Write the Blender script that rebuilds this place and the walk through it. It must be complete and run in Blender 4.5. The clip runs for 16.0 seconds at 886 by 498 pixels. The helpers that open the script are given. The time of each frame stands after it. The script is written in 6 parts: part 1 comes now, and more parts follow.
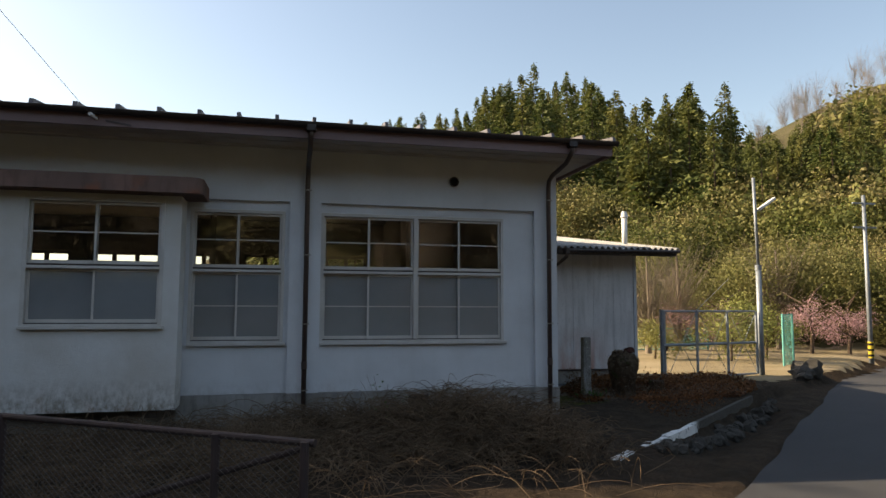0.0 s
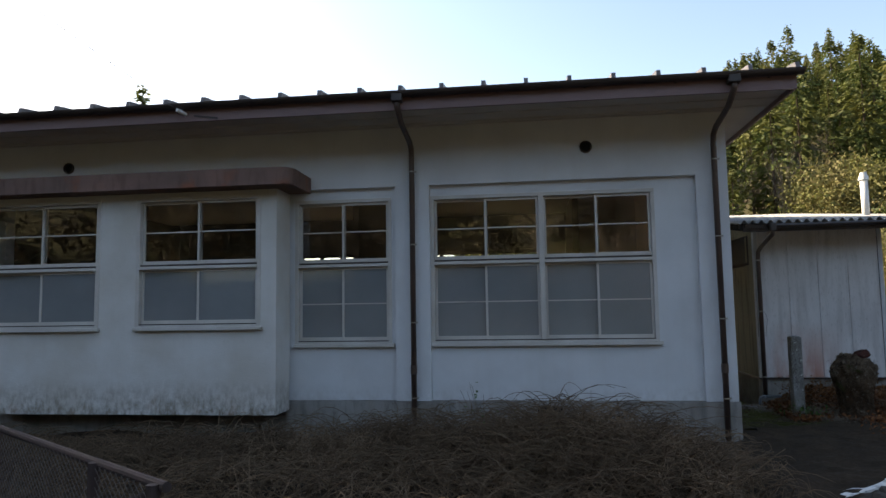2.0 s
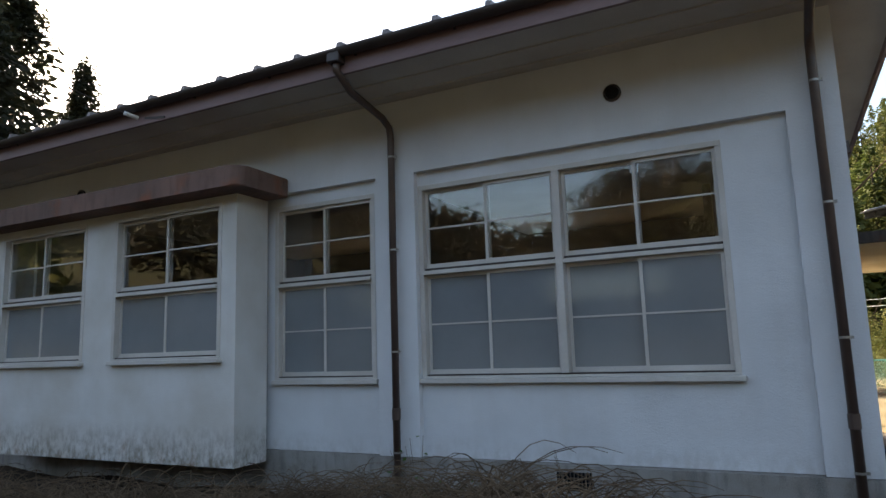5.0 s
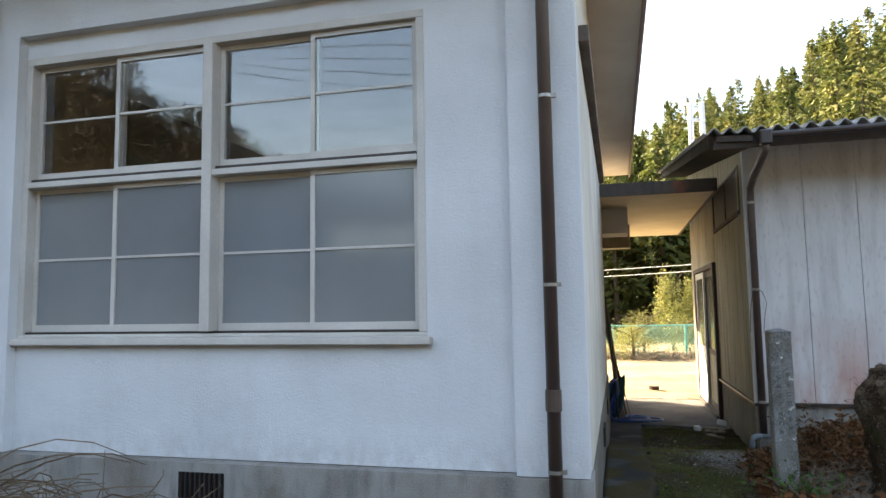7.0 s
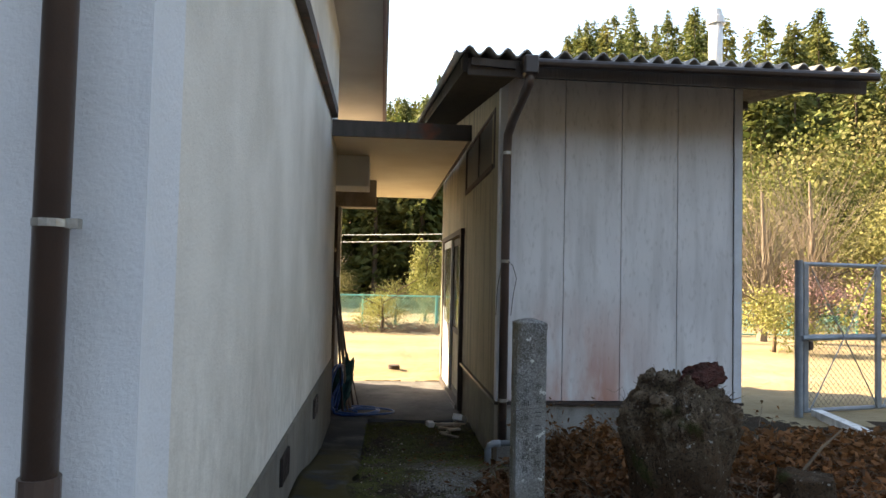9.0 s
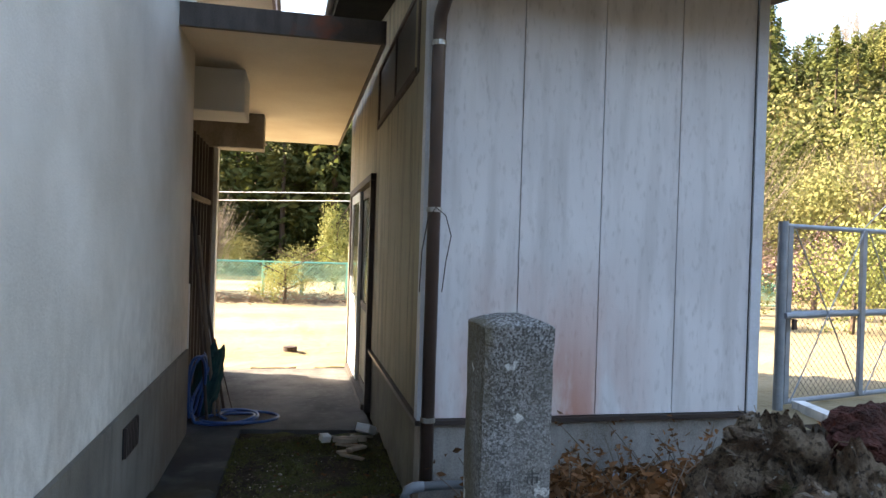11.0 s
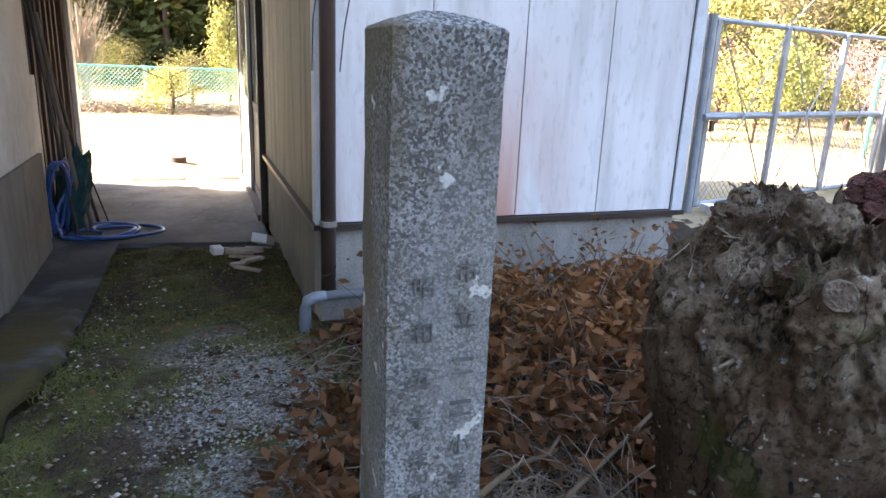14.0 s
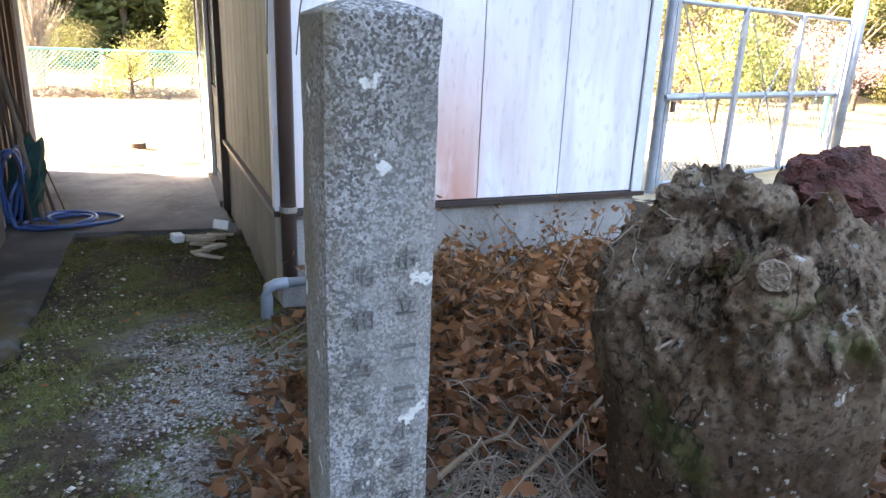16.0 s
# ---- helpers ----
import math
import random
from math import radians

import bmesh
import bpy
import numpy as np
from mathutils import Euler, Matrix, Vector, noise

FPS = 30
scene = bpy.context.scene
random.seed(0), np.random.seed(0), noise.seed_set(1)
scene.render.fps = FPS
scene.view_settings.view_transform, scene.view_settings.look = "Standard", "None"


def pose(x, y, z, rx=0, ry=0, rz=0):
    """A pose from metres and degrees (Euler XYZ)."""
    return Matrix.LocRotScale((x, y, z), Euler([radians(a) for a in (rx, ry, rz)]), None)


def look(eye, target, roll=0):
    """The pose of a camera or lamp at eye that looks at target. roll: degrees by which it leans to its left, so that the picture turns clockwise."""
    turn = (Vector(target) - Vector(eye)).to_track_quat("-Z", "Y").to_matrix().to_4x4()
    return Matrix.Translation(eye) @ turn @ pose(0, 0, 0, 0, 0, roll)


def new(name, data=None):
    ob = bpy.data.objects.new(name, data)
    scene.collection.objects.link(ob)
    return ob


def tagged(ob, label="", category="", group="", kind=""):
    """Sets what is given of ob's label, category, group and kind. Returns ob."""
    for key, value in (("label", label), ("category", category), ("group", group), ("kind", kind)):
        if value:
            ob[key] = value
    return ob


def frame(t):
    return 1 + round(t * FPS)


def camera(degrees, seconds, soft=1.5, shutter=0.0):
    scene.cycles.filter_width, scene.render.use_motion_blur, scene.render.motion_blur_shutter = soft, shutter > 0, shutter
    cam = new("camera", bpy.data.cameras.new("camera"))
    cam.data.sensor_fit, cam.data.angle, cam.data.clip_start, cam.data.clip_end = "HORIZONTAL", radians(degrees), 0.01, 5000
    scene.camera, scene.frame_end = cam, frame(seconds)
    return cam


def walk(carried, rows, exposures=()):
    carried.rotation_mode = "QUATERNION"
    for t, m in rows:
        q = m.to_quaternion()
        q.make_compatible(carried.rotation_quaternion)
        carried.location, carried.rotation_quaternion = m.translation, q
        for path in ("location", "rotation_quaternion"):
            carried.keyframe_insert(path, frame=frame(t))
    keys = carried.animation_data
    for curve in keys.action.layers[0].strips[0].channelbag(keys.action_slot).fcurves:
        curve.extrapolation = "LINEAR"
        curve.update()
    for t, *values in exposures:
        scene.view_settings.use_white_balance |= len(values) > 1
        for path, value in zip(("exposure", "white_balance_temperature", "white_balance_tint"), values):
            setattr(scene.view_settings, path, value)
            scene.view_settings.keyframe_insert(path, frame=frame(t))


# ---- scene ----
cam = camera(66.8, 16.0)
PATH = [
    (0, (-3.938, -9.282, 1.807), (-3.478, -7.343, 1.979), 0.2),
    (0.5, (-3.539, -8.933, 1.774), (-3.08, -6.993, 1.94), 0.3),
    (1, (-3.112, -8.605, 1.708), (-2.701, -6.655, 1.876), 0.1),
    (1.5, (-2.732, -8.294, 1.73), (-2.626, -6.302, 1.886), -0.4),
    (2, (-2.253, -7.936, 1.734), (-2.511, -5.96, 1.911), -0.9),
    (2.5, (-1.908, -7.532, 1.679), (-2.519, -5.639, 1.891), -1.4),
    (3, (-1.594, -7.098, 1.665), (-2.416, -5.287, 1.876), -1.7),
    (5.5, (-0.262, -4.813, 1.566), (-1.145, -3.045, 1.871), -1.8),
    (6, (-0.041, -4.281, 1.577), (-0.754, -2.429, 1.826), -1.5),
    (6.5, (0.068, -3.832, 1.529), (-0.484, -1.922, 1.747), -1.2),
    (7, (0.153, -3.325, 1.464), (-0.343, -1.395, 1.644), -0.9),
    (7.5, (0.229, -2.855, 1.394), (-0.218, -0.913, 1.56), -1.1),
    (8, (0.16, -2.138, 1.416), (-0.235, -0.181, 1.538), -0.5),
    (8.5, (0.337, -1.736, 1.534), (0.266, 0.26, 1.647), -0.0),
    (9, (0.499, -1.464, 1.488), (0.677, 0.526, 1.568), 1.3),
    (9.5, (0.605, -1.052, 1.441), (0.945, 0.919, 1.473), 1.7),
    (12, (0.828, 0.702, 1.422), (1.338, 2.635, 1.352), 2.0),
    (12.5, (0.87, 0.703, 1.275), (1.487, 2.595, 1.078), 2.1),
    (13, (0.894, 0.739, 1.218), (1.544, 2.578, 0.776), 2.3),
    (13.5, (0.884, 0.757, 1.242), (1.55, 2.572, 0.727), 2.5),
    (14, (0.9, 0.763, 1.249), (1.579, 2.567, 0.717), 2.4),
    (14.5, (0.91, 0.763, 1.253), (1.601, 2.558, 0.705), 2.2),
    (15, (0.913, 0.751, 1.251), (1.619, 2.537, 0.693), 2.3),
    (15.5, (0.925, 0.75, 1.251), (1.655, 2.523, 0.682), 2.3),
    (16, (0.934, 0.749, 1.256), (1.692, 2.508, 0.678), 2.2),
]
walk(cam, [(t, look(eye, aim, roll)) for t, eye, aim, roll in PATH],
     [(0, 1.15, 8300, 11), (1.0, 1.45, 8200, 10), (2.5, 1.55, 7600, 11), (3.2, 1.55, 7600, 11), (5.5, 2.45, 8000, 10), (6.0, 3.0, 8200, 10), (6.3, 3.1, 8500, 11), (7.0, 3.05, 8600, 11), (9.0, 2.6, 8700, 12),
      (12.0, 3.2, 7200, 12), (12.5, 3.1, 7200, 13), (13.0, 3.3, 7500, 15), (14.0, 4.0, 7600, 18), (15.0, 4.3, 7600, 18), (16.0, 4.5, 7600, 17)])

# ---- sky and sun ----
SUN_SIDE, SUN_UP = radians(66), radians(30.5)
world = bpy.data.worlds.new("sky")
scene.world = world
world.use_nodes = True
wn = world.node_tree
sky = wn.nodes.new("ShaderNodeTexSky")
sky.sky_type, sky.sun_disc = "NISHITA", False
sky.sun_elevation, sky.sun_rotation = SUN_UP, -SUN_SIDE
sky.dust_density, sky.ozone_density = 1.2, 1.6
wn.links.new(sky.outputs[0], wn.nodes["Background"].inputs[0])
wn.nodes["Background"].inputs[1].default_value = 0.12
sun_data = bpy.data.lights.new("sun", "SUN")
sun_data.energy, sun_data.angle, sun_data.color = 4.9, radians(0.6), (1.0, 0.9, 0.75)
sun = new("sun", sun_data)
sun.matrix_world = look((-60 * math.sin(SUN_SIDE) * math.cos(SUN_UP), 60 * math.cos(SUN_SIDE) * math.cos(SUN_UP), 60 * math.sin(SUN_UP)), (0, 0, 0))

# ---- materials ----
def material(name):
    m = bpy.data.materials.new(name)
    m.use_nodes = True
    nt = m.node_tree
    return m, nt, nt.nodes["Principled BSDF"]


def node(nt, kind, **values):
    n = nt.nodes.new(kind)
    for key, value in values.items():
        n.inputs[key].default_value = value
    return n


def coords(nt, stretch=(1, 1, 1)):
    geo = nt.nodes.new("ShaderNodeNewGeometry")
    mp = node(nt, "ShaderNodeMapping", Scale=stretch)
    nt.links.new(geo.outputs["Position"], mp.inputs["Vector"])
    return mp.outputs[0]


def noise_fac(nt, scale, detail=4.0, stretch=(1, 1, 1), lo=0.35, hi=0.65, rough=0.55):
    n = node(nt, "ShaderNodeTexNoise", Scale=scale, Detail=detail, Roughness=rough)
    nt.links.new(coords(nt, stretch), n.inputs["Vector"])
    r = node(nt, "ShaderNodeMapRange", **{"From Min": lo, "From Max": hi})
    nt.links.new(n.outputs["Fac"], r.inputs["Value"])
    return r.outputs[0]


def mix(nt, fac, a, b):
    m = nt.nodes.new("ShaderNodeMix")
    m.data_type = "RGBA"
    for sock, v in ((m.inputs[0], fac), (m.inputs[6], a), (m.inputs[7], b)):
        if isinstance(v, (int, float)):
            sock.default_value = v
        elif isinstance(v, tuple):
            sock.default_value = (*v[:3], 1)
        else:
            nt.links.new(v, sock)
    return m.outputs[2]


def times(nt, a, b, op="MULTIPLY"):
    m = nt.nodes.new("ShaderNodeMath")
    m.operation = op
    m.use_clamp = True
    for sock, v in zip(m.inputs, (a, b)):
        if isinstance(v, (int, float)):
            sock.default_value = v
        else:
            nt.links.new(v, sock)
    return m.outputs[0]


def band(nt, axis, lo, hi):
    """0 at lo and 1 at hi along a world axis."""
    geo = nt.nodes.new("ShaderNodeNewGeometry")
    sep = nt.nodes.new("ShaderNodeSeparateXYZ")
    nt.links.new(geo.outputs["Position"], sep.inputs[0])
    r = node(nt, "ShaderNodeMapRange", **{"From Min": lo, "From Max": hi})
    nt.links.new(sep.outputs["XYZ".index(axis)], r.inputs["Value"])
    return r.outputs[0]


def bump(nt, bsdf, heights, strength=0.4):
    last = None
    for fac, dist in heights:
        b = node(nt, "ShaderNodeBump", Strength=strength, Distance=dist)
        nt.links.new(fac, b.inputs["Height"])
        if last:
            nt.links.new(last, b.inputs["Normal"])
        last = b.outputs[0]
    nt.links.new(last, bsdf.inputs["Normal"])


def surface(name, base, second, scale=3.0, rough=0.8, fine=60.0, dist=0.002, metal=0.0, grain=None, strength=0.5, stretch=(1, 1, 1)):
    """A worn surface: two colours in large patches, a fine grain, and relief."""
    m, nt, b = material(name)
    big = noise_fac(nt, scale, 5.0, stretch)
    col = mix(nt, big, base, second)
    small = noise_fac(nt, fine, 3.0, stretch, 0.3, 0.7)
    g = grain or tuple(c * 0.75 for c in base)
    col = mix(nt, times(nt, small, 0.45), col, g)
    nt.links.new(col, b.inputs["Base Color"])
    b.inputs["Roughness"].default_value, b.inputs["Metallic"].default_value = rough, metal
    b.inputs["Specular IOR Level"].default_value = 0.15 if rough >= 0.9 else 0.5
    bump(nt, b, [(small, dist)], strength)
    return m


def foliage(name, a, b2, c):
    """Leaves in three colours that vary from clump to clump and from place to place, and let some light through."""
    m, nt, b = material(name)
    geo = nt.nodes.new("ShaderNodeNewGeometry")
    col = mix(nt, geo.outputs["Random Per Island"], a, b2)
    col = mix(nt, noise_fac(nt, 0.22, 3.0), col, c)
    col = mix(nt, times(nt, noise_fac(nt, 0.42, 2.0, lo=0.46, hi=0.58), 0.5), col, tuple(v * 0.65 for v in a))
    nt.links.new(col, b.inputs["Base Color"])
    b.inputs["Roughness"].default_value = 0.7
    b.inputs["Specular IOR Level"].default_value = 0.2
    tr = nt.nodes.new("ShaderNodeBsdfTranslucent")
    nt.links.new(col, tr.inputs[0])
    mx = nt.nodes.new("ShaderNodeMixShader")
    mx.inputs[0].default_value = 0.28
    nt.links.new(b.outputs[0], mx.inputs[1])
    nt.links.new(tr.outputs[0], mx.inputs[2])
    nt.links.new(mx.outputs[0], nt.nodes["Material Output"].inputs[0])
    return m


def make_plaster(name, dirt_lo, dirt_hi, dirt=0.9, base=(0.66, 0.675, 0.69), second=(0.58, 0.59, 0.60)):
    """White stucco with rain streaks; soiled with moss and rust between the two heights."""
    m, nt, b = material(name)
    col = mix(nt, noise_fac(nt, 1.3, 5.0), base, second)
    streak = noise_fac(nt, 5.0, 5.0, (1, 1, 0.12), 0.52, 0.8)
    col = mix(nt, times(nt, streak, 0.15), col, (0.44, 0.42, 0.37))
    blot = noise_fac(nt, 13.0, 8.0, (1, 1, 0.6), 0.40, 0.62, 0.68)
    col = mix(nt, times(nt, times(nt, band(nt, "Z", dirt_hi, dirt_lo), blot), dirt), col, (0.19, 0.155, 0.11))
    rust = noise_fac(nt, 2.3, 3.0, (1, 1, 0.6), 0.55, 0.75)
    col = mix(nt, times(nt, times(nt, band(nt, "Z", dirt_hi, dirt_lo), rust), dirt * 0.55), col, (0.42, 0.22, 0.13))
    nt.links.new(col, b.inputs["Base Color"])
    b.inputs["Roughness"].default_value = 0.9
    bump(nt, b, [(noise_fac(nt, 70.0, 7.0, lo=0.25, hi=0.75, rough=0.65), 0.004), (noise_fac(nt, 9.0, 3.0, lo=0.2, hi=0.8), 0.005)], 0.5)
    return m


def make_concrete(name, base, dark, moss=(0.09, 0.10, 0.04), much=0.4):
    m, nt, b = material(name)
    col = mix(nt, noise_fac(nt, 2.1, 6.0), base, dark)
    streak = noise_fac(nt, 14.0, 5.0, (1, 1, 0.18), 0.48, 0.72)
    col = mix(nt, times(nt, streak, 0.75), col, tuple(c * 0.35 for c in base))
    col = mix(nt, times(nt, noise_fac(nt, 3.4, 5.0, lo=0.55, hi=0.7), much), col, moss)
    col = mix(nt, times(nt, noise_fac(nt, 130.0, 2.0), 0.3), col, tuple(c * 1.25 for c in base))
    nt.links.new(col, b.inputs["Base Color"])
    b.inputs["Roughness"].default_value = 0.92
    bump(nt, b, [(noise_fac(nt, 110.0, 4.0, lo=0.2, hi=0.8), 0.003)], 0.5)
    return m


def make_board(name, base, streak_col, low_col, low0, low1, amount=0.45):
    """Painted cement board with run-down dirt, and a stain in low_col that grows from height low1 to low0."""
    m, nt, b = material(name)
    col = mix(nt, noise_fac(nt, 1.1, 5.0), base, tuple(c * 0.86 for c in base))
    col = mix(nt, times(nt, noise_fac(nt, 9.0, 6.0, (1, 1, 0.1), 0.47, 0.75), amount), col, streak_col)
    col = mix(nt, times(nt, noise_fac(nt, 40.0, 4.0, (1, 1, 0.3), 0.55, 0.8), 0.5), col, streak_col)
    low = times(nt, band(nt, "Z", low1, low0), noise_fac(nt, 4.0, 6.0, (1, 1, 0.3), 0.36, 0.56))
    low = times(nt, low, times(nt, band(nt, "X", 2.75, 2.25), band(nt, "X", 1.3, 1.75)))
    col = mix(nt, times(nt, low, 0.9), col, low_col)
    nt.links.new(col, b.inputs["Base Color"])
    b.inputs["Roughness"].default_value = 0.75
    bump(nt, b, [(noise_fac(nt, 160.0, 3.0, lo=0.2, hi=0.8), 0.0015)], 0.4)
    return m


def grains(nt, scale, lo=0.2, hi=0.8):
    """Mineral grains of random grey, with the distance from their middles."""
    vor = node(nt, "ShaderNodeTexVoronoi", Scale=scale)
    nt.links.new(coords(nt), vor.inputs["Vector"])
    bw = nt.nodes.new("ShaderNodeRGBToBW")
    nt.links.new(vor.outputs["Color"], bw.inputs[0])
    r = node(nt, "ShaderNodeMapRange", **{"From Min": lo, "From Max": hi})
    nt.links.new(bw.outputs[0], r.inputs["Value"])
    return r.outputs[0], vor.outputs["Distance"]


def make_granite():
    m, nt, b = material("granite")
    coarse, d = grains(nt, 270.0, 0.34, 0.66)
    fine, d2 = grains(nt, 620.0)
    col = mix(nt, coarse, (0.055, 0.055, 0.055), (0.42, 0.42, 0.41))
    col = mix(nt, times(nt, fine, 0.28), col, (0.30, 0.30, 0.29))
    col = mix(nt, times(nt, noise_fac(nt, 300.0, 4.0, lo=0.5, hi=0.6), 0.45), col, (0.06, 0.058, 0.052))
    col = mix(nt, times(nt, noise_fac(nt, 11.0, 8.0, lo=0.42, hi=0.62, rough=0.7), 0.6), col, (0.12, 0.112, 0.095))
    col = mix(nt, times(nt, noise_fac(nt, 5.0, 6.0, (1, 1, 0.4), 0.46, 0.7), 0.5), col, (0.36, 0.37, 0.37))
    west = times(nt, band(nt, "X", 1.125, 1.105), 0.75)
    lichen = times(nt, noise_fac(nt, 6.0, 6.0, (1, 1, 0.5), 0.40, 0.62), times(nt, west, 0.35, "ADD"))
    col = mix(nt, times(nt, lichen, 0.8), col, (0.13, 0.10, 0.05))
    col = mix(nt, noise_fac(nt, 26.0, 3.0, lo=0.66, hi=0.685), col, (0.60, 0.60, 0.56))
    nt.links.new(col, b.inputs["Base Color"])
    b.inputs["Roughness"].default_value = 0.85
    bump(nt, b, [(coarse, 0.002), (noise_fac(nt, 60.0, 7.0, lo=0.2, hi=0.8, rough=0.7), 0.012)], 0.9)
    return m


def make_bark():
    """Rotten brown wood with cracks, pale lichen dots and a few mossy seams."""
    m, nt, b = material("stump_wood")
    fine = noise_fac(nt, 170.0, 8.0, lo=0.40, hi=0.60, rough=0.75)
    grain = noise_fac(nt, 46.0, 9.0, (1, 1, 0.8), 0.40, 0.60, 0.75)
    col = mix(nt, noise_fac(nt, 9.0, 9.0, lo=0.4, hi=0.6, rough=0.72), (0.115, 0.058, 0.029), (0.205, 0.122, 0.070))
    col = mix(nt, times(nt, fine, 0.7), col, (0.055, 0.034, 0.020))
    col = mix(nt, times(nt, grain, 0.45), col, (0.085, 0.055, 0.034))
    col = mix(nt, times(nt, noise_fac(nt, 5.5, 8.0, lo=0.45, hi=0.6, rough=0.65), 0.5), col, (0.052, 0.036, 0.025))
    grey = noise_fac(nt, 14.0, 9.0, lo=0.50, hi=0.60, rough=0.75)
    col = mix(nt, times(nt, grey, 0.22), col, (0.36, 0.29, 0.22))
    pale = times(nt, band(nt, "Z", 0.62, 0.90), noise_fac(nt, 11.0, 8.0, lo=0.42, hi=0.56, rough=0.7))
    col = mix(nt, times(nt, pale, times(nt, 1.0, times(nt, fine, 0.55), "SUBTRACT")), col, (0.40, 0.305, 0.215))
    col = mix(nt, times(nt, noise_fac(nt, 80.0, 5.0, lo=0.54, hi=0.60, rough=0.6), 0.75), col, (0.030, 0.019, 0.012))
    vor = node(nt, "ShaderNodeTexVoronoi", Scale=8.0)
    vor.feature = "DISTANCE_TO_EDGE"
    warp = node(nt, "ShaderNodeTexNoise", Scale=9.0, Detail=4.0)
    at = coords(nt, (1, 1, 0.55))
    nt.links.new(at, warp.inputs["Vector"])
    shift = node(nt, "ShaderNodeVectorMath")
    scaled = node(nt, "ShaderNodeVectorMath")
    scaled.operation = "MULTIPLY"
    scaled.inputs[1].default_value = (0.30, 0.30, 0.30)
    nt.links.new(warp.outputs["Color"], scaled.inputs[0])
    nt.links.new(at, shift.inputs[0])
    nt.links.new(scaled.outputs[0], shift.inputs[1])
    nt.links.new(shift.outputs[0], vor.inputs["Vector"])
    crack = node(nt, "ShaderNodeMapRange", **{"From Min": 0.0, "From Max": 0.022})
    nt.links.new(vor.outputs["Distance"], crack.inputs["Value"])
    few = times(nt, times(nt, 1.0, crack.outputs[0], "SUBTRACT"), noise_fac(nt, 5.0, 3.0, lo=0.50, hi=0.56))
    col = mix(nt, times(nt, few, 0.95), col, (0.014, 0.010, 0.008))
    col = mix(nt, noise_fac(nt, 42.0, 3.0, lo=0.655, hi=0.68), col, (0.46, 0.43, 0.38))
    col = mix(nt, times(nt, noise_fac(nt, 5.0, 6.0, lo=0.64, hi=0.7), 0.6), col, (0.08, 0.10, 0.025))
    nt.links.new(col, b.inputs["Base Color"])
    b.inputs["Roughness"].default_value = 0.95
    b.inputs["Specular IOR Level"].default_value = 0.2
    bump(nt, b, [(times(nt, 1.0, few, "SUBTRACT"), 0.03), (grain, 0.016), (fine, 0.007)], 1.0)
    return m


def make_soil():
    """Garden soil with moss and one patch of pale gravel on the path."""
    m, nt, b = material("soil")
    col = mix(nt, noise_fac(nt, 3.0, 6.0), (0.085, 0.058, 0.038), (0.042, 0.030, 0.020))
    col = mix(nt, times(nt, noise_fac(nt, 26.0, 7.0, lo=0.46, hi=0.58, rough=0.7), 0.7), col, (0.028, 0.021, 0.014))
    path = times(nt, band(nt, "Y", 0.8, 1.6), band(nt, "X", 1.5, 1.2))
    col = mix(nt, times(nt, times(nt, noise_fac(nt, 3.2, 8.0, lo=0.44, hi=0.58, rough=0.65), 0.9), path), col, (0.092, 0.10, 0.026))
    pebbles, dist = grains(nt, 110.0, 0.1, 0.9)
    pebble = mix(nt, pebbles, (0.12, 0.11, 0.10), (0.42, 0.405, 0.385))
    spot = times(nt, times(nt, band(nt, "X", 0.62, 0.85), band(nt, "X", 1.42, 1.2)), times(nt, band(nt, "Y", 1.9, 2.4), band(nt, "Y", 3.9, 3.0)))
    patch = times(nt, times(nt, noise_fac(nt, 3.6, 8.0, lo=0.42, hi=0.52, rough=0.65), noise_fac(nt, 60.0, 3.0, lo=0.38, hi=0.5)), spot)
    col = mix(nt, patch, col, pebble)
    col = mix(nt, times(nt, noise_fac(nt, 170.0, 4.0, lo=0.42, hi=0.6), 0.55), col, (0.03, 0.023, 0.016))
    nt.links.new(col, b.inputs["Base Color"])
    b.inputs["Roughness"].default_value = 1.0
    b.inputs["Specular IOR Level"].default_value = 0.12
    bump(nt, b, [(dist, 0.010), (noise_fac(nt, 40.0, 6.0, lo=0.2, hi=0.8), 0.02)], 0.8)
    return m


def make_slab():
    """Damp dark concrete, near-black towards its garden end, with an ochre-green mossy patch there."""
    m, nt, b = material("slab_concrete")
    col = mix(nt, noise_fac(nt, 2.3, 7.0), (0.145, 0.140, 0.135), (0.066, 0.065, 0.065))
    col = mix(nt, times(nt, noise_fac(nt, 18.0, 6.0, lo=0.55, hi=0.68), 0.4), col, (0.20, 0.195, 0.19))
    # Darkens unevenly from y 6.2 down to y 4.9 and beyond.
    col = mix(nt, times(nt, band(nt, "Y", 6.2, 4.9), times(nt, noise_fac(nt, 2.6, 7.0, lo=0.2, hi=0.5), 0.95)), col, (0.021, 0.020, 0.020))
    moss = times(nt, band(nt, "Y", 4.6, 3.9), noise_fac(nt, 3.6, 7.0, lo=0.42, hi=0.52))
    col = mix(nt, times(nt, moss, 0.9), col, (0.042, 0.031, 0.006))
    nt.links.new(col, b.inputs["Base Color"])
    b.inputs["Roughness"].default_value = 0.9
    b.inputs["Specular IOR Level"].default_value = 0.2
    bump(nt, b, [(noise_fac(nt, 110.0, 4.0, lo=0.2, hi=0.8), 0.003), (noise_fac(nt, 7.0, 4.0, lo=0.2, hi=0.8), 0.01)], 0.5)
    return m


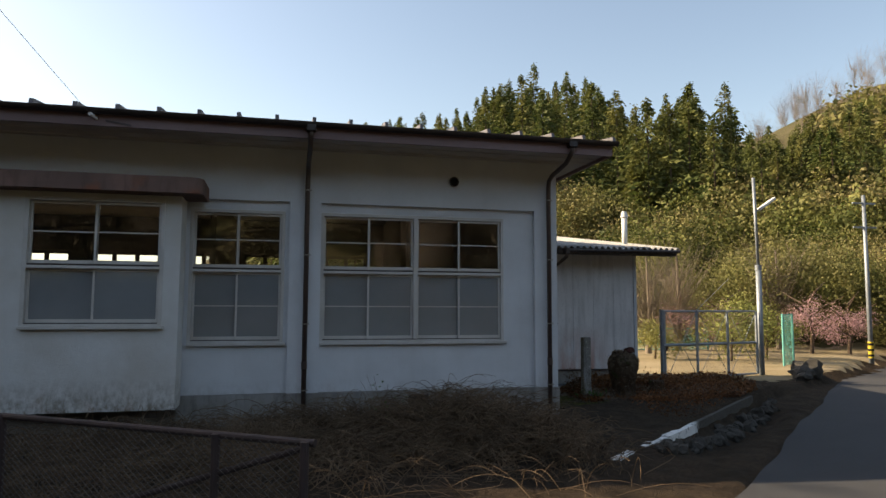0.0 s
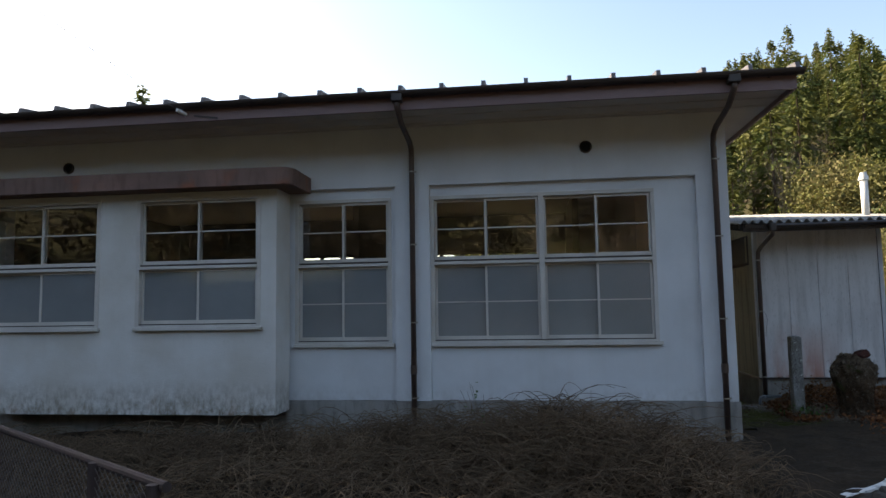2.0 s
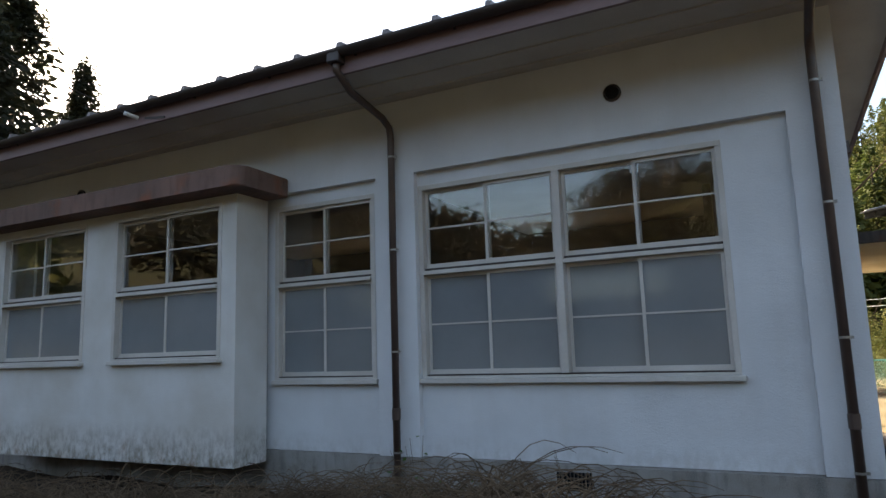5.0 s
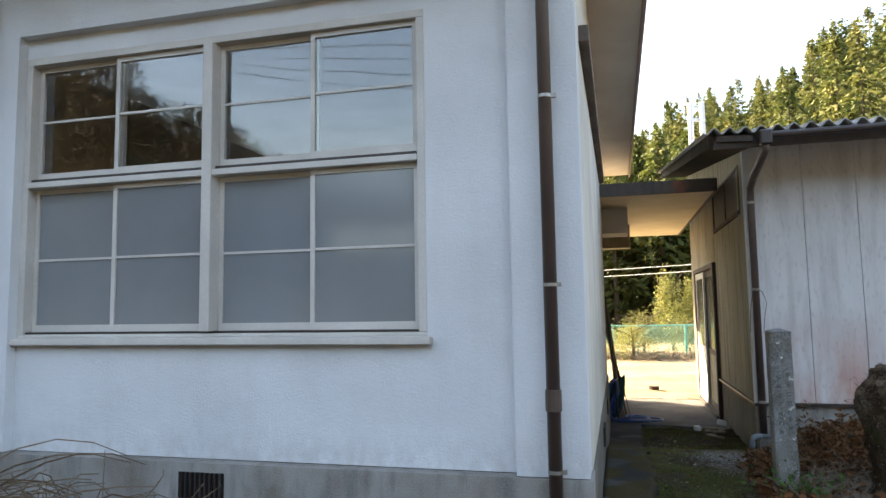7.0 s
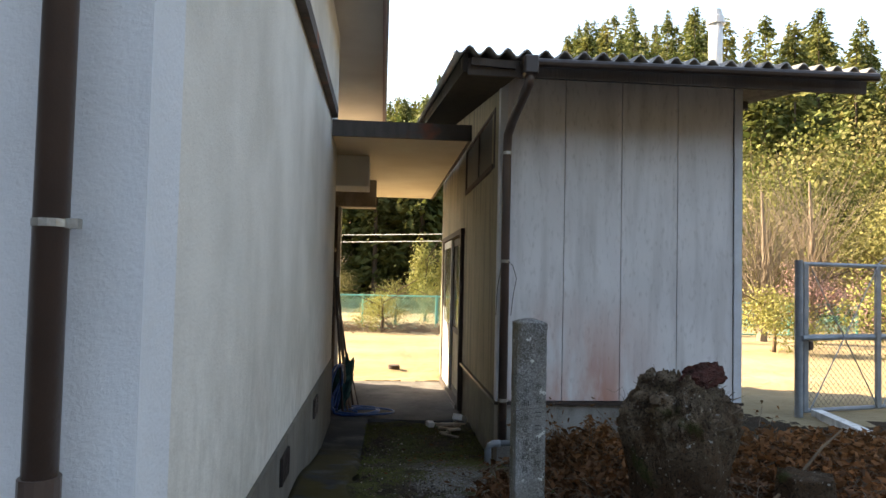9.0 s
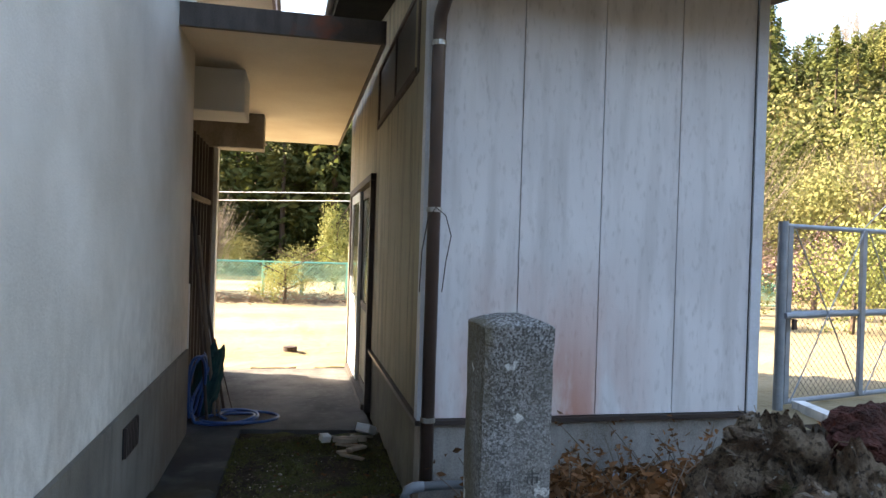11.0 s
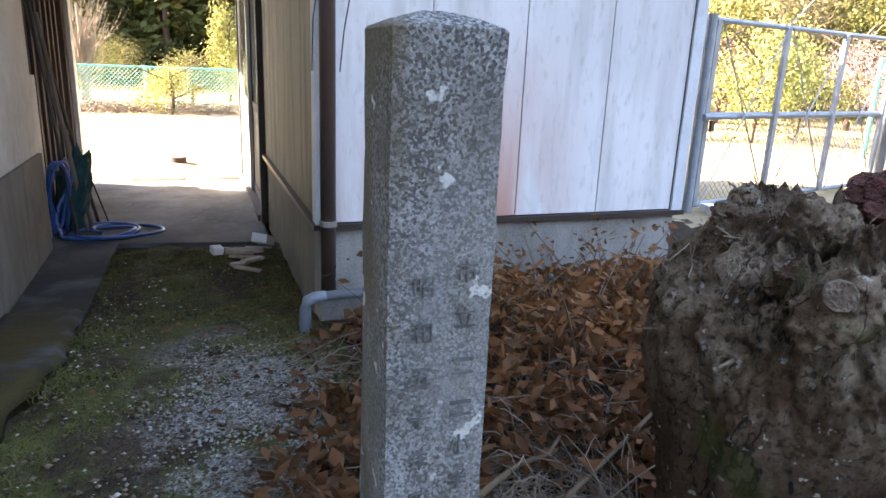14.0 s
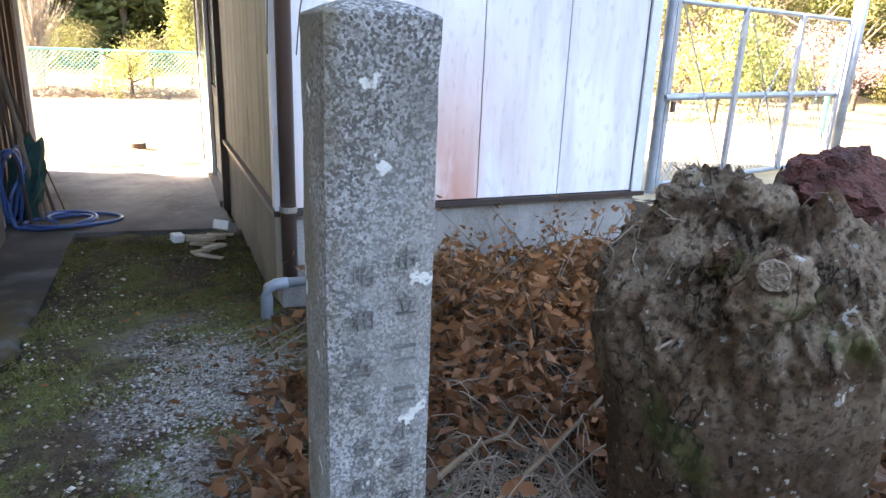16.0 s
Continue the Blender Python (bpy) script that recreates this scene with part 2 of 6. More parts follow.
def make_clear_glass():
    m, nt, b = material("clear_glass")
    b.inputs["Base Color"].default_value = (0.93, 0.95, 0.95, 1)
    b.inputs["Roughness"].default_value = 0.0
    b.inputs["IOR"].default_value = 1.75
    b.inputs["Transmission Weight"].default_value = 1.0
    bump(nt, b, [(noise_fac(nt, 1.6, 2.0, lo=0, hi=1), 0.006)], 0.15)
    return m


def make_frosted_glass():
    m, nt, b = material("frosted_glass")
    col = mix(nt, noise_fac(nt, 1.4, 4.0), (0.27, 0.295, 0.315), (0.225, 0.25, 0.27))
    nt.links.new(col, b.inputs["Base Color"])
    b.inputs["Roughness"].default_value = 0.075
    b.inputs["IOR"].default_value = 1.6
    b.inputs["Transmission Weight"].default_value = 0.24
    bump(nt, b, [(noise_fac(nt, 400.0, 2.0, lo=0.2, hi=0.8), 0.0006)], 0.12)
    return m


PLASTER = make_plaster("white_stucco", 0.66, 0.85, 0.22)
# Mottled copy of the stucco with warm bounce light mixed into its colour.
PLASTER_EAST = make_plaster("warm_lit_stucco", 0.66, 1.5, 0.3, (0.70, 0.66, 0.59), (0.55, 0.51, 0.44))
# Base is a little yellow: part dirt, part bounce light put into the paint.
PLASTER_BAY = make_plaster("white_stucco_soiled", 0.56, 0.96, 0.95, (0.65, 0.645, 0.625), (0.55, 0.525, 0.48))
FOUNDATION = make_concrete("foundation_concrete", (0.31, 0.295, 0.275), (0.18, 0.155, 0.13), (0.12, 0.09, 0.06), 0.75)
FOUNDATION_EAST = make_concrete("damp_foundation_concrete", (0.165, 0.148, 0.122), (0.095, 0.082, 0.064), (0.08, 0.058, 0.026), 0.6)
SLAB = make_slab()
SOFFIT = surface("soffit_board", (0.62, 0.58, 0.53), (0.52, 0.47, 0.42), 1.5, 0.85)
CANOPY_UNDER = surface("canopy_paint", (0.72, 0.66, 0.56), (0.60, 0.52, 0.42), 1.2, 0.85)
FASCIA = surface("fascia_paint", (0.25, 0.165, 0.165), (0.20, 0.125, 0.12), 2.0, 0.6, stretch=(0.2, 1, 1))
BAY_ROOF = make_concrete("bay_canopy_concrete", (0.21, 0.12, 0.095), (0.13, 0.085, 0.07), (0.24, 0.085, 0.045), 0.9)
CANOPY_EDGE = make_concrete("canopy_edge", (0.13, 0.11, 0.10), (0.07, 0.06, 0.055), (0.28, 0.09, 0.05), 0.9)
DARK_METAL = surface("dark_brown_metal", (0.055, 0.04, 0.035), (0.035, 0.027, 0.025), 4.0, 0.42, metal=0.2, dist=0.0008)
PIPE_BROWN = surface("brown_downpipe", (0.095, 0.062, 0.05), (0.06, 0.042, 0.036), 3.0, 0.38, dist=0.0008)
ROOF_METAL = surface("roof_sheet", (0.17, 0.15, 0.145), (0.11, 0.10, 0.10), 2.0, 0.45, metal=0.5)
FRAME_PAINT = surface("window_frame_paint", (0.60, 0.57, 0.53), (0.50, 0.47, 0.43), 3.0, 0.5, dist=0.001)
CLIP_METAL = surface("galvanised_clip", (0.42, 0.41, 0.38), (0.28, 0.27, 0.25), 20.0, 0.4, metal=0.8)
GALVANISED = surface("galvanised_steel", (0.27, 0.30, 0.33), (0.19, 0.215, 0.24), 8.0, 0.5, metal=0.35)
RUSTY = surface("rusty_brown_tube", (0.055, 0.033, 0.03), (0.03, 0.02, 0.018), 9.0, 0.75)
MESH_WIRE = surface("chain_link_wire", (0.17, 0.15, 0.135), (0.09, 0.075, 0.07), 12.0, 0.5, metal=0.5)
GREEN_WIRE = surface("green_coated_wire", (0.12, 0.42, 0.36), (0.09, 0.33, 0.29), 6.0, 0.5)
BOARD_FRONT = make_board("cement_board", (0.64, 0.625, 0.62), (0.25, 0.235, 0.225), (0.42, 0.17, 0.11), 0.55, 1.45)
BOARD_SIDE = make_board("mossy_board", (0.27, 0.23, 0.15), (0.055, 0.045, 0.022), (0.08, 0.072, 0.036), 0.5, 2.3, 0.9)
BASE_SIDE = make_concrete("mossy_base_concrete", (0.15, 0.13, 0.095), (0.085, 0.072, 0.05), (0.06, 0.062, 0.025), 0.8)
TRIM_PALE = surface("pale_trim", (0.55, 0.58, 0.61), (0.45, 0.47, 0.49), 6.0, 0.6)
DARK_WOOD = surface("dark_weathered_wood", (0.062, 0.045, 0.035), (0.035, 0.026, 0.022), 6.0, 0.8, 50.0, 0.004, stretch=(1, 1, 0.15))
SLATE = make_concrete("corrugated_cement", (0.42, 0.41, 0.39), (0.25, 0.24, 0.23), (0.10, 0.09, 0.07), 0.7)
GRANITE = make_granite()
STUMP = make_bark()
CUT_WOOD = surface("cut_wood", (0.42, 0.35, 0.27), (0.27, 0.21, 0.16), 14.0, 0.9, 90.0, 0.004)
RED_WOOD = surface("rotten_red_wood", (0.105, 0.036, 0.027), (0.038, 0.020, 0.016), 22.0, 0.95, 90.0, 0.012, strength=1.0)
SOIL = make_soil()
STRAW = surface("dry_lawn", (0.31, 0.245, 0.155), (0.19, 0.145, 0.075), 0.7, 1.0, 22.0, 0.03, grain=(0.30, 0.25, 0.17), stretch=(0.35, 1, 1))
HILL_FLOOR = surface("forest_floor", (0.06, 0.06, 0.026), (0.11, 0.09, 0.05), 0.15, 1.0, 3.0, 0.2)
ASPHALT = surface("asphalt", (0.030, 0.030, 0.033), (0.021, 0.021, 0.024), 1.2, 0.85, 150.0, 0.004, grain=(0.06, 0.06, 0.06))
WHITE_KERB = make_concrete("whitewashed_kerb", (0.78, 0.77, 0.74), (0.60, 0.59, 0.56), much=0.3)


def make_worn_kerb():
    """White paint flaking off grey concrete."""
    m, nt, b = material("worn_white_kerb")
    left = times(nt, band(nt, "X", -1.9, -0.3), 0.10, "ADD")
    flake = noise_fac(nt, 13.0, 8.0, lo=0.36, hi=0.44, rough=0.7)
    left = times(nt, left, band(nt, "X", 1.78, 1.55))
    paint = times(nt, flake, times(nt, left, noise_fac(nt, 5.0, 4.0, lo=0.3, hi=0.45)))
    col = mix(nt, noise_fac(nt, 30.0, 5.0), (0.085, 0.075, 0.062), (0.045, 0.040, 0.033))
    nt.links.new(mix(nt, paint, col, (0.74, 0.73, 0.70)), b.inputs["Base Color"])
    b.inputs["Roughness"].default_value = 0.9
    bump(nt, b, [(noise_fac(nt, 90.0, 5.0, lo=0.2, hi=0.8), 0.004), (flake, 0.002)], 0.7)
    return m


WORN_KERB = make_worn_kerb()
ROCK = surface("field_stone", (0.085, 0.078, 0.068), (0.040, 0.037, 0.032), 7.0, 0.95, 40.0, 0.01)
HOSE_BLUE = surface("blue_hose", (0.025, 0.085, 0.26), (0.02, 0.06, 0.19), 10.0, 0.4)
NET_GREEN = surface("dark_green_net", (0.02, 0.07, 0.065), (0.015, 0.045, 0.05), 12.0, 0.9)
PVC = surface("grey_pvc", (0.20, 0.22, 0.24), (0.14, 0.16, 0.18), 6.0, 0.45)
WHITE_PIPE = surface("white_pipe", (0.75, 0.75, 0.73), (0.62, 0.62, 0.60), 5.0, 0.5)
BLACK = surface("black_opening", (0.012, 0.012, 0.012), (0.02, 0.02, 0.02), 10.0, 0.9)
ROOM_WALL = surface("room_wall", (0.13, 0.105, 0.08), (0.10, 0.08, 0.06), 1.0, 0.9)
ROOM_FLOOR = surface("room_floor", (0.09, 0.065, 0.045), (0.07, 0.05, 0.035), 2.0, 0.6)
CLEAR = make_clear_glass()
FROSTED = make_frosted_glass()
DEAD_LEAF = foliage("dead_leaves", (0.060, 0.026, 0.016), (0.40, 0.155, 0.058), (0.15, 0.078, 0.030))
DRY_STALK = surface("dry_stalks", (0.20, 0.138, 0.088), (0.060, 0.042, 0.028), 3.0, 0.95, 40.0)
TWIG = surface("twigs", (0.21, 0.165, 0.125), (0.11, 0.085, 0.065), 3.0, 0.95, 60.0)
CEDAR = foliage("cedar_needles", (0.038, 0.062, 0.018), (0.110, 0.135, 0.036), (0.140, 0.135, 0.040))
BROADLEAF = foliage("broad_leaves", (0.085, 0.108, 0.028), (0.215, 0.220, 0.066), (0.22, 0.175, 0.085))
YELLOW_LEAF = foliage("yellow_green_leaves", (0.26, 0.27, 0.08), (0.17, 0.21, 0.065), (0.30, 0.27, 0.10))
WINTER = foliage("winter_woods", (0.035, 0.027, 0.018), (0.060, 0.045, 0.030), (0.032, 0.029, 0.018))
# Cedar green taken almost to black: the backlighting is put into the colour.
EVERGREEN = foliage("backlit_evergreen", (0.018, 0.024, 0.012), (0.036, 0.040, 0.018), (0.028, 0.026, 0.015))
# Near-black colour that paints in the deep shade under the shed overhang.
DARK_BOARD = surface("overhang_shade_board", (0.016, 0.014, 0.013), (0.03, 0.024, 0.02), 8.0, 0.9)
# Opaque dark surface used for panes, so they show no bright reflection.
DULL_PANE = surface("dull_dark_pane", (0.06, 0.055, 0.045), (0.035, 0.032, 0.028), 3.0, 0.6, 40.0, 0.0006)
GRAVEL = surface("pale_gravel", (0.30, 0.285, 0.26), (0.16, 0.15, 0.135), 30.0, 0.95, 200.0)
MOSS = foliage("moss_and_grass", (0.14, 0.165, 0.038), (0.065, 0.08, 0.024), (0.14, 0.12, 0.04))
GREEN_LEAF = foliage("green_leaves", (0.06, 0.13, 0.03), (0.10, 0.17, 0.045), (0.05, 0.09, 0.03))
PINK = foliage("pink_blossom", (0.60, 0.38, 0.40), (0.46, 0.28, 0.29), (0.40, 0.26, 0.23))
BARE = surface("bare_branches", (0.25, 0.20, 0.155), (0.17, 0.14, 0.11), 0.4, 0.95, 8.0)
TRUNK = surface("tree_bark", (0.12, 0.085, 0.06), (0.08, 0.06, 0.045), 2.0, 0.95, 14.0, 0.02)
BLUE_SHEET = surface("blue_sheet", (0.05, 0.13, 0.24), (0.04, 0.10, 0.2), 5.0, 0.8)
PALE_BOX = surface("pale_box", (0.55, 0.56, 0.58), (0.45, 0.46, 0.48), 5.0, 0.8)
YELLOW_BAND = surface("yellow_band", (0.6, 0.42, 0.03), (0.5, 0.36, 0.03), 8.0, 0.6)
INK = surface("carved_stone", (0.075, 0.073, 0.07), (0.15, 0.147, 0.14), 40.0, 0.95)

KNOT_FACE = surface("weathered_cut", (0.24, 0.185, 0.135), (0.07, 0.05, 0.036), 40.0, 0.95, 160.0, 0.006, strength=1.0)



def make_crumbs():
    """Crumbs of earth, bark and small stone, each of its own shade."""
    m, nt, b = material("soil_crumb")
    geo = nt.nodes.new("ShaderNodeNewGeometry")
    ramp = nt.nodes.new("ShaderNodeValToRGB")
    ramp.color_ramp.elements[0].color = (0.022, 0.016, 0.011, 1)
    ramp.color_ramp.elements[1].color = (0.40, 0.37, 0.33, 1)
    for at, c in ((0.45, (0.075, 0.05, 0.03)), (0.75, (0.14, 0.105, 0.065)), (0.92, (0.22, 0.19, 0.15))):
        ramp.color_ramp.elements.new(at).color = (*c, 1)
    nt.links.new(geo.outputs["Random Per Island"], ramp.inputs[0])
    nt.links.new(ramp.outputs[0], b.inputs["Base Color"])
    b.inputs["Roughness"].default_value = 1.0
    return m


CRUMB = make_crumbs()
# ---- building helpers ----
rng = np.random.default_rng(7)


def thing(name, at, label, category, group="", kind=""):
    e = new(name)
    e.location = at
    e.empty_display_size = 0.1
    return tagged(e, label, category, group, kind)


def link(name, mesh, mat, parent=None, label=""):
    if mat is not None and not mesh.materials:
        mesh.materials.append(mat)
    ob = new(name, mesh)
    if parent is not None:
        ob.parent = parent
        p, shift = parent, Vector((0, 0, 0))
        while p is not None:
            shift = shift + p.location
            p = p.parent
        if parent.type == "EMPTY":
            ob.matrix_parent_inverse = Matrix.Translation(-shift)
    if label:
        ob["label"] = label
    return ob


def part(name, bm, mat, parent=None, label="", smooth=False, bevel=0.0):
    if bevel:
        bmesh.ops.bevel(bm, geom=bm.edges[:], offset=bevel, segments=1, affect="EDGES", clamp_overlap=True)
    bmesh.ops.recalc_face_normals(bm, faces=bm.faces[:])
    mesh = bpy.data.meshes.new(name)
    bm.to_mesh(mesh)
    bm.free()
    if smooth:
        for p in mesh.polygons:
            p.use_smooth = True
    return link(name, mesh, mat, parent, label)


def box(x0, x1, y0, y1, z0, z1, bm=None):
    bm = bm or bmesh.new()
    v = [bm.verts.new((x, y, z)) for x in (x0, x1) for y in (y0, y1) for z in (z0, z1)]
    for f in ((0, 1, 3, 2), (4, 6, 7, 5), (0, 4, 5, 1), (2, 3, 7, 6), (0, 2, 6, 4), (1, 5, 7, 3)):
        bm.faces.new([v[i] for i in f])
    return bm


def prism(points, z0, z1, bm=None):
    """A flat outline in x and y, given height."""
    bm = bm or bmesh.new()
    lo = [bm.verts.new((x, y, z0)) for x, y in points]
    hi = [bm.verts.new((x, y, z1)) for x, y in points]
    bm.faces.new(lo)
    bm.faces.new(hi)
    n = len(points)
    for i in range(n):
        bm.faces.new((lo[i], lo[(i + 1) % n], hi[(i + 1) % n], hi[i]))
    return bm


def tube(points, r, n=10, bm=None, r_end=None):
    bm = bm or bmesh.new()
    pts = [Vector(p) for p in points]
    rings = []
    for i, p in enumerate(pts):
        d = (pts[min(i + 1, len(pts) - 1)] - pts[max(i - 1, 0)]).normalized()
        side = d.cross(Vector((0, 0, 1)) if abs(d.z) < 0.9 else Vector((0, 1, 0))).normalized()
        up = side.cross(d)
        rr = r if r_end is None else r + (r_end - r) * i / (len(pts) - 1)
        rings.append([bm.verts.new(p + rr * (math.cos(a) * side + math.sin(a) * up)) for a in (2 * math.pi * k / n for k in range(n))])
    for a, b in zip(rings, rings[1:]):
        for k in range(n):
            bm.faces.new((a[k], a[(k + 1) % n], b[(k + 1) % n], b[k]))
    bm.faces.new(rings[0])
    bm.faces.new(rings[-1])
    return bm


def bar(p, q, w, h, bm=None):
    """A straight bar of rectangular section from p to q."""
    bm = bm or bmesh.new()
    p, q = Vector(p), Vector(q)
    d = (q - p).normalized()
    side = d.cross(Vector((0, 0, 1)) if abs(d.z) < 0.9 else Vector((0, 1, 0))).normalized()
    up = side.cross(d)
    v = [bm.verts.new(e + sx * side * w / 2 + sz * up * h / 2) for e in (p, q) for sx, sz in ((-1, -1), (1, -1), (1, 1), (-1, 1))]
    for f in ((0, 1, 2, 3), (7, 6, 5, 4), (0, 4, 5, 1), (1, 5, 6, 2), (2, 6, 7, 3), (3, 7, 4, 0)):
        bm.faces.new([v[i] for i in f])
    return bm


def mesh_np(name, v, f):
    """A mesh from arrays of points and of faces with the same number of corners."""
    m = bpy.data.meshes.new(name)
    n, k = f.shape
    m.vertices.add(len(v))
    m.vertices.foreach_set("co", np.ascontiguousarray(v, dtype=np.float32).ravel())
    m.loops.add(n * k)
    m.loops.foreach_set("vertex_index", np.ascontiguousarray(f, dtype=np.int32).ravel())
    m.polygons.add(n)
    m.polygons.foreach_set("loop_start", np.arange(0, n * k, k, dtype=np.int32))
    m.update(calc_edges=True)
    m.validate()
    return m


def quads(centre, u, v, fold=0.0):
    """Small leaves: a four-sided face each, with its half sides u and v; fold bends the tips."""
    w = np.cross(u, v)
    w /= np.linalg.norm(w, axis=1, keepdims=True) + 1e-9
    w *= np.linalg.norm(u, axis=1, keepdims=True) * fold
    p = np.stack([centre - u + w, centre - v, centre + u + w, centre + v], 1).reshape(-1, 3)
    return p, np.arange(len(p)).reshape(-1, 4)


def strands(paths, r0, r1=None):
    """Thin three-sided stalks along paths of shape (n, k, 3)."""
    n, k, _ = paths.shape
    r = np.linspace(r0, r0 if r1 is None else r1, k)[None, :, None]
    d = np.gradient(paths, axis=1)
    d /= np.linalg.norm(d, axis=2, keepdims=True) + 1e-9
    ref = np.where(np.abs(d[..., 2:3]) < 0.9, np.array([0, 0, 1.0]), np.array([1.0, 0, 0]))
    a = np.cross(d, ref)
    a /= np.linalg.norm(a, axis=2, keepdims=True) + 1e-9
    b = np.cross(d, a)
    rings = np.stack([paths + r * (math.cos(t) * a + math.sin(t) * b) for t in (0, 2.094, 4.189)], 2)
    v = rings.reshape(-1, 3)
    i = np.arange(n * k * 3).reshape(n, k, 3)
    f = [np.stack([i[:, :-1, s], i[:, :-1, (s + 1) % 3], i[:, 1:, (s + 1) % 3], i[:, 1:, s]], -1).reshape(-1, 4) for s in range(3)]
    return v, np.concatenate(f)


def joined(pieces):
    vs, fs, n = [], [], 0
    for v, f in pieces:
        vs.append(v)
        fs.append(f + n)
        n += len(v)
    return np.concatenate(vs), np.concatenate(fs)


def unit(n):
    a = rng.normal(size=(n, 3))
    return a / np.linalg.norm(a, axis=1, keepdims=True)


def smooth01(v, lo, hi):
    t = np.clip((v - lo) / (hi - lo), 0, 1)
    return t * t * (3 - 2 * t)

# ---- ground, road and hills ----
def road_z(x):
    return 0.2 - 0.035 * np.clip(x, -12, 16)


def kerb_y(x):
    return np.interp(x, [-1.5, -0.48, 0.05, 1.63, 3.47, 5.4, 9.0, 20.0], [-3.68, -2.64, -2.18, -0.87, 0.72, 2.3, 5.2, 13.5])


def road_edge(x):
    return -4.15 + 0.945 * (x + 0.17)


def waves(x, y):
    return (np.sin(0.071 * x + 1.3) * np.cos(0.063 * y - 0.4) + 0.6 * np.sin(0.19 * x - 0.13 * y) + 0.35 * np.sin(0.43 * x + 0.37 * y + 2.0))


def hill_z(x, y):
    r = np.hypot(x - 2, y + 2)
    az = np.degrees(np.arctan2(-(x - 2), y + 2))
    top = np.interp(az, [-180, -165, -140, -100, -70, -46, -38, -30, -20, -3, 5, 9, 14, 38, 50, 90, 120, 136, 150, 156, 165, 172, 180], [31, 29, 26, 34, 54, 47, 34, 27, 33, 20, 15, 9, 1, 1, 11, 14, 32, 36, 19, 18, 22, 30, 31])
    start = np.interp(az, [-180, -120, -70, -40, -10, 30, 90, 140, 180], [30, 28, 24, 25, 27, 32, 34, 30, 30])
    far = np.interp(az, [-180, -70, -45, -25, 0, 180], [110, 150, 150, 115, 110, 110])
    t = np.clip((r - start) / (far - start), 0, 1)
    return top * np.power(t, 1.15) + waves(x, y) * 1.6 * smooth01(r, 40, 90)


def ground_z(x, y):
    d = (y - kerb_y(x)) * 0.72
    garden = 0.24 - 0.24 * smooth01(y, 2.4, 4.4)
    garden = garden + 0.03 * np.sin(3.1 * x) * np.cos(2.7 * y) * smooth01(-y, -2.0, -0.5)
    low = road_z(x) - 0.22 * np.exp(-((d + 0.38) / 0.28) ** 2) * smooth01(x, 0.2, 1.4) * (1 - smooth01(x, 4.0, 5.0))
    soft = np.where(x < 0.3, 1.6, 0.10)
    k = smooth01(d, -soft * 0.5, soft * 0.5)
    z = low * (1 - k) + garden * k
    z = z * (1 - smooth01(y - 0.0 * x, 9, 16) * smooth01(-x, -9, -3))
    on_road = smooth01(road_edge(x) - y, -0.1, 0.05) * (1 - smooth01(road_edge(x) - y, 5.6, 5.9))
    z = z - 0.05 * on_road
    return z + hill_z(x, y)


def axis_steps(lo, hi, step):
    near = np.arange(lo, hi + 1e-6, step)
    out = [near[-1]]
    s = step
    while out[-1] < 420:
        s *= 1.16
        out.append(out[-1] + s)
    out2 = [near[0]]
    s = step
    while out2[-1] > -420:
        s *= 1.16
        out2.append(out2[-1] - s)
    return np.concatenate([out2[:0:-1], near, out[1:]])


def build_ground():
    xs, ys = axis_steps(-6, 8, 0.1), axis_steps(-6, 9, 0.1)
    gx, gy = np.meshgrid(xs, ys, indexing="ij")
    gz = ground_z(gx, gy)
    close = (np.abs(gx) < 14) & (np.abs(gy) < 14)
    rough = 0.012 * np.sin(9.1 * gx + 2 * np.sin(5 * gy)) * np.cos(8.3 * gy) + rng.normal(size=gx.shape) * 0.006
    inside = smooth01(gy, 3.0, 4.0) * (gx > -0.1) * (gx < 1.5)
    gz = gz + np.where(close, rough, 0) - 0.03 * (((gx < 1.5) & (gx > -1.4) & (gy > 5.4) & (gy < 8.05)) | ((gx < 0.42) & (gx > -0.2) & (gy > 2.6) & (gy < 6)))
    v = np.stack([gx, gy, gz], -1).reshape(-1, 3)
    n, k = gx.shape
    i = np.arange(n * k).reshape(n, k)
    f = np.stack([i[:-1, :-1], i[1:, :-1], i[1:, 1:], i[:-1, 1:]], -1).reshape(-1, 4)
    mesh = mesh_np("ground", v, f)
    for m in (SOIL, STRAW, HILL_FLOOR):
        mesh.materials.append(m)
    c = v[f].mean(axis=1)
    wob = 0.25 * np.sin(2.3 * c[:, 0] + 1.7 * np.sin(3.1 * c[:, 1])) + rng.normal(size=len(c)) * 0.12
    lawn = (c[:, 1] > 8.0 + 0.3 * wob) & (c[:, 1] - kerb_y(c[:, 0]) > 0) | ((c[:, 0] > 4.6 + wob) & (c[:, 1] > 5.5 + wob) & (c[:, 1] > kerb_y(c[:, 0]) + 0.3))
    idx = np.where(lawn, 1, 0)
    idx[np.hypot(c[:, 0] - 2, c[:, 1] + 2) > 26] = 2
    idx[(c[:, 1] < -14) | (c[:, 0] < -20)] = 2
    mesh.polygons.foreach_set("material_index", idx.astype(np.int32))
    mesh.polygons.foreach_set("use_smooth", np.ones(len(f), dtype=bool))
    ob = new("ground", mesh)
    return tagged(ob, "bare garden soil, dry lawn and wooded valley floor", "ground", kind="structure")


build_ground()


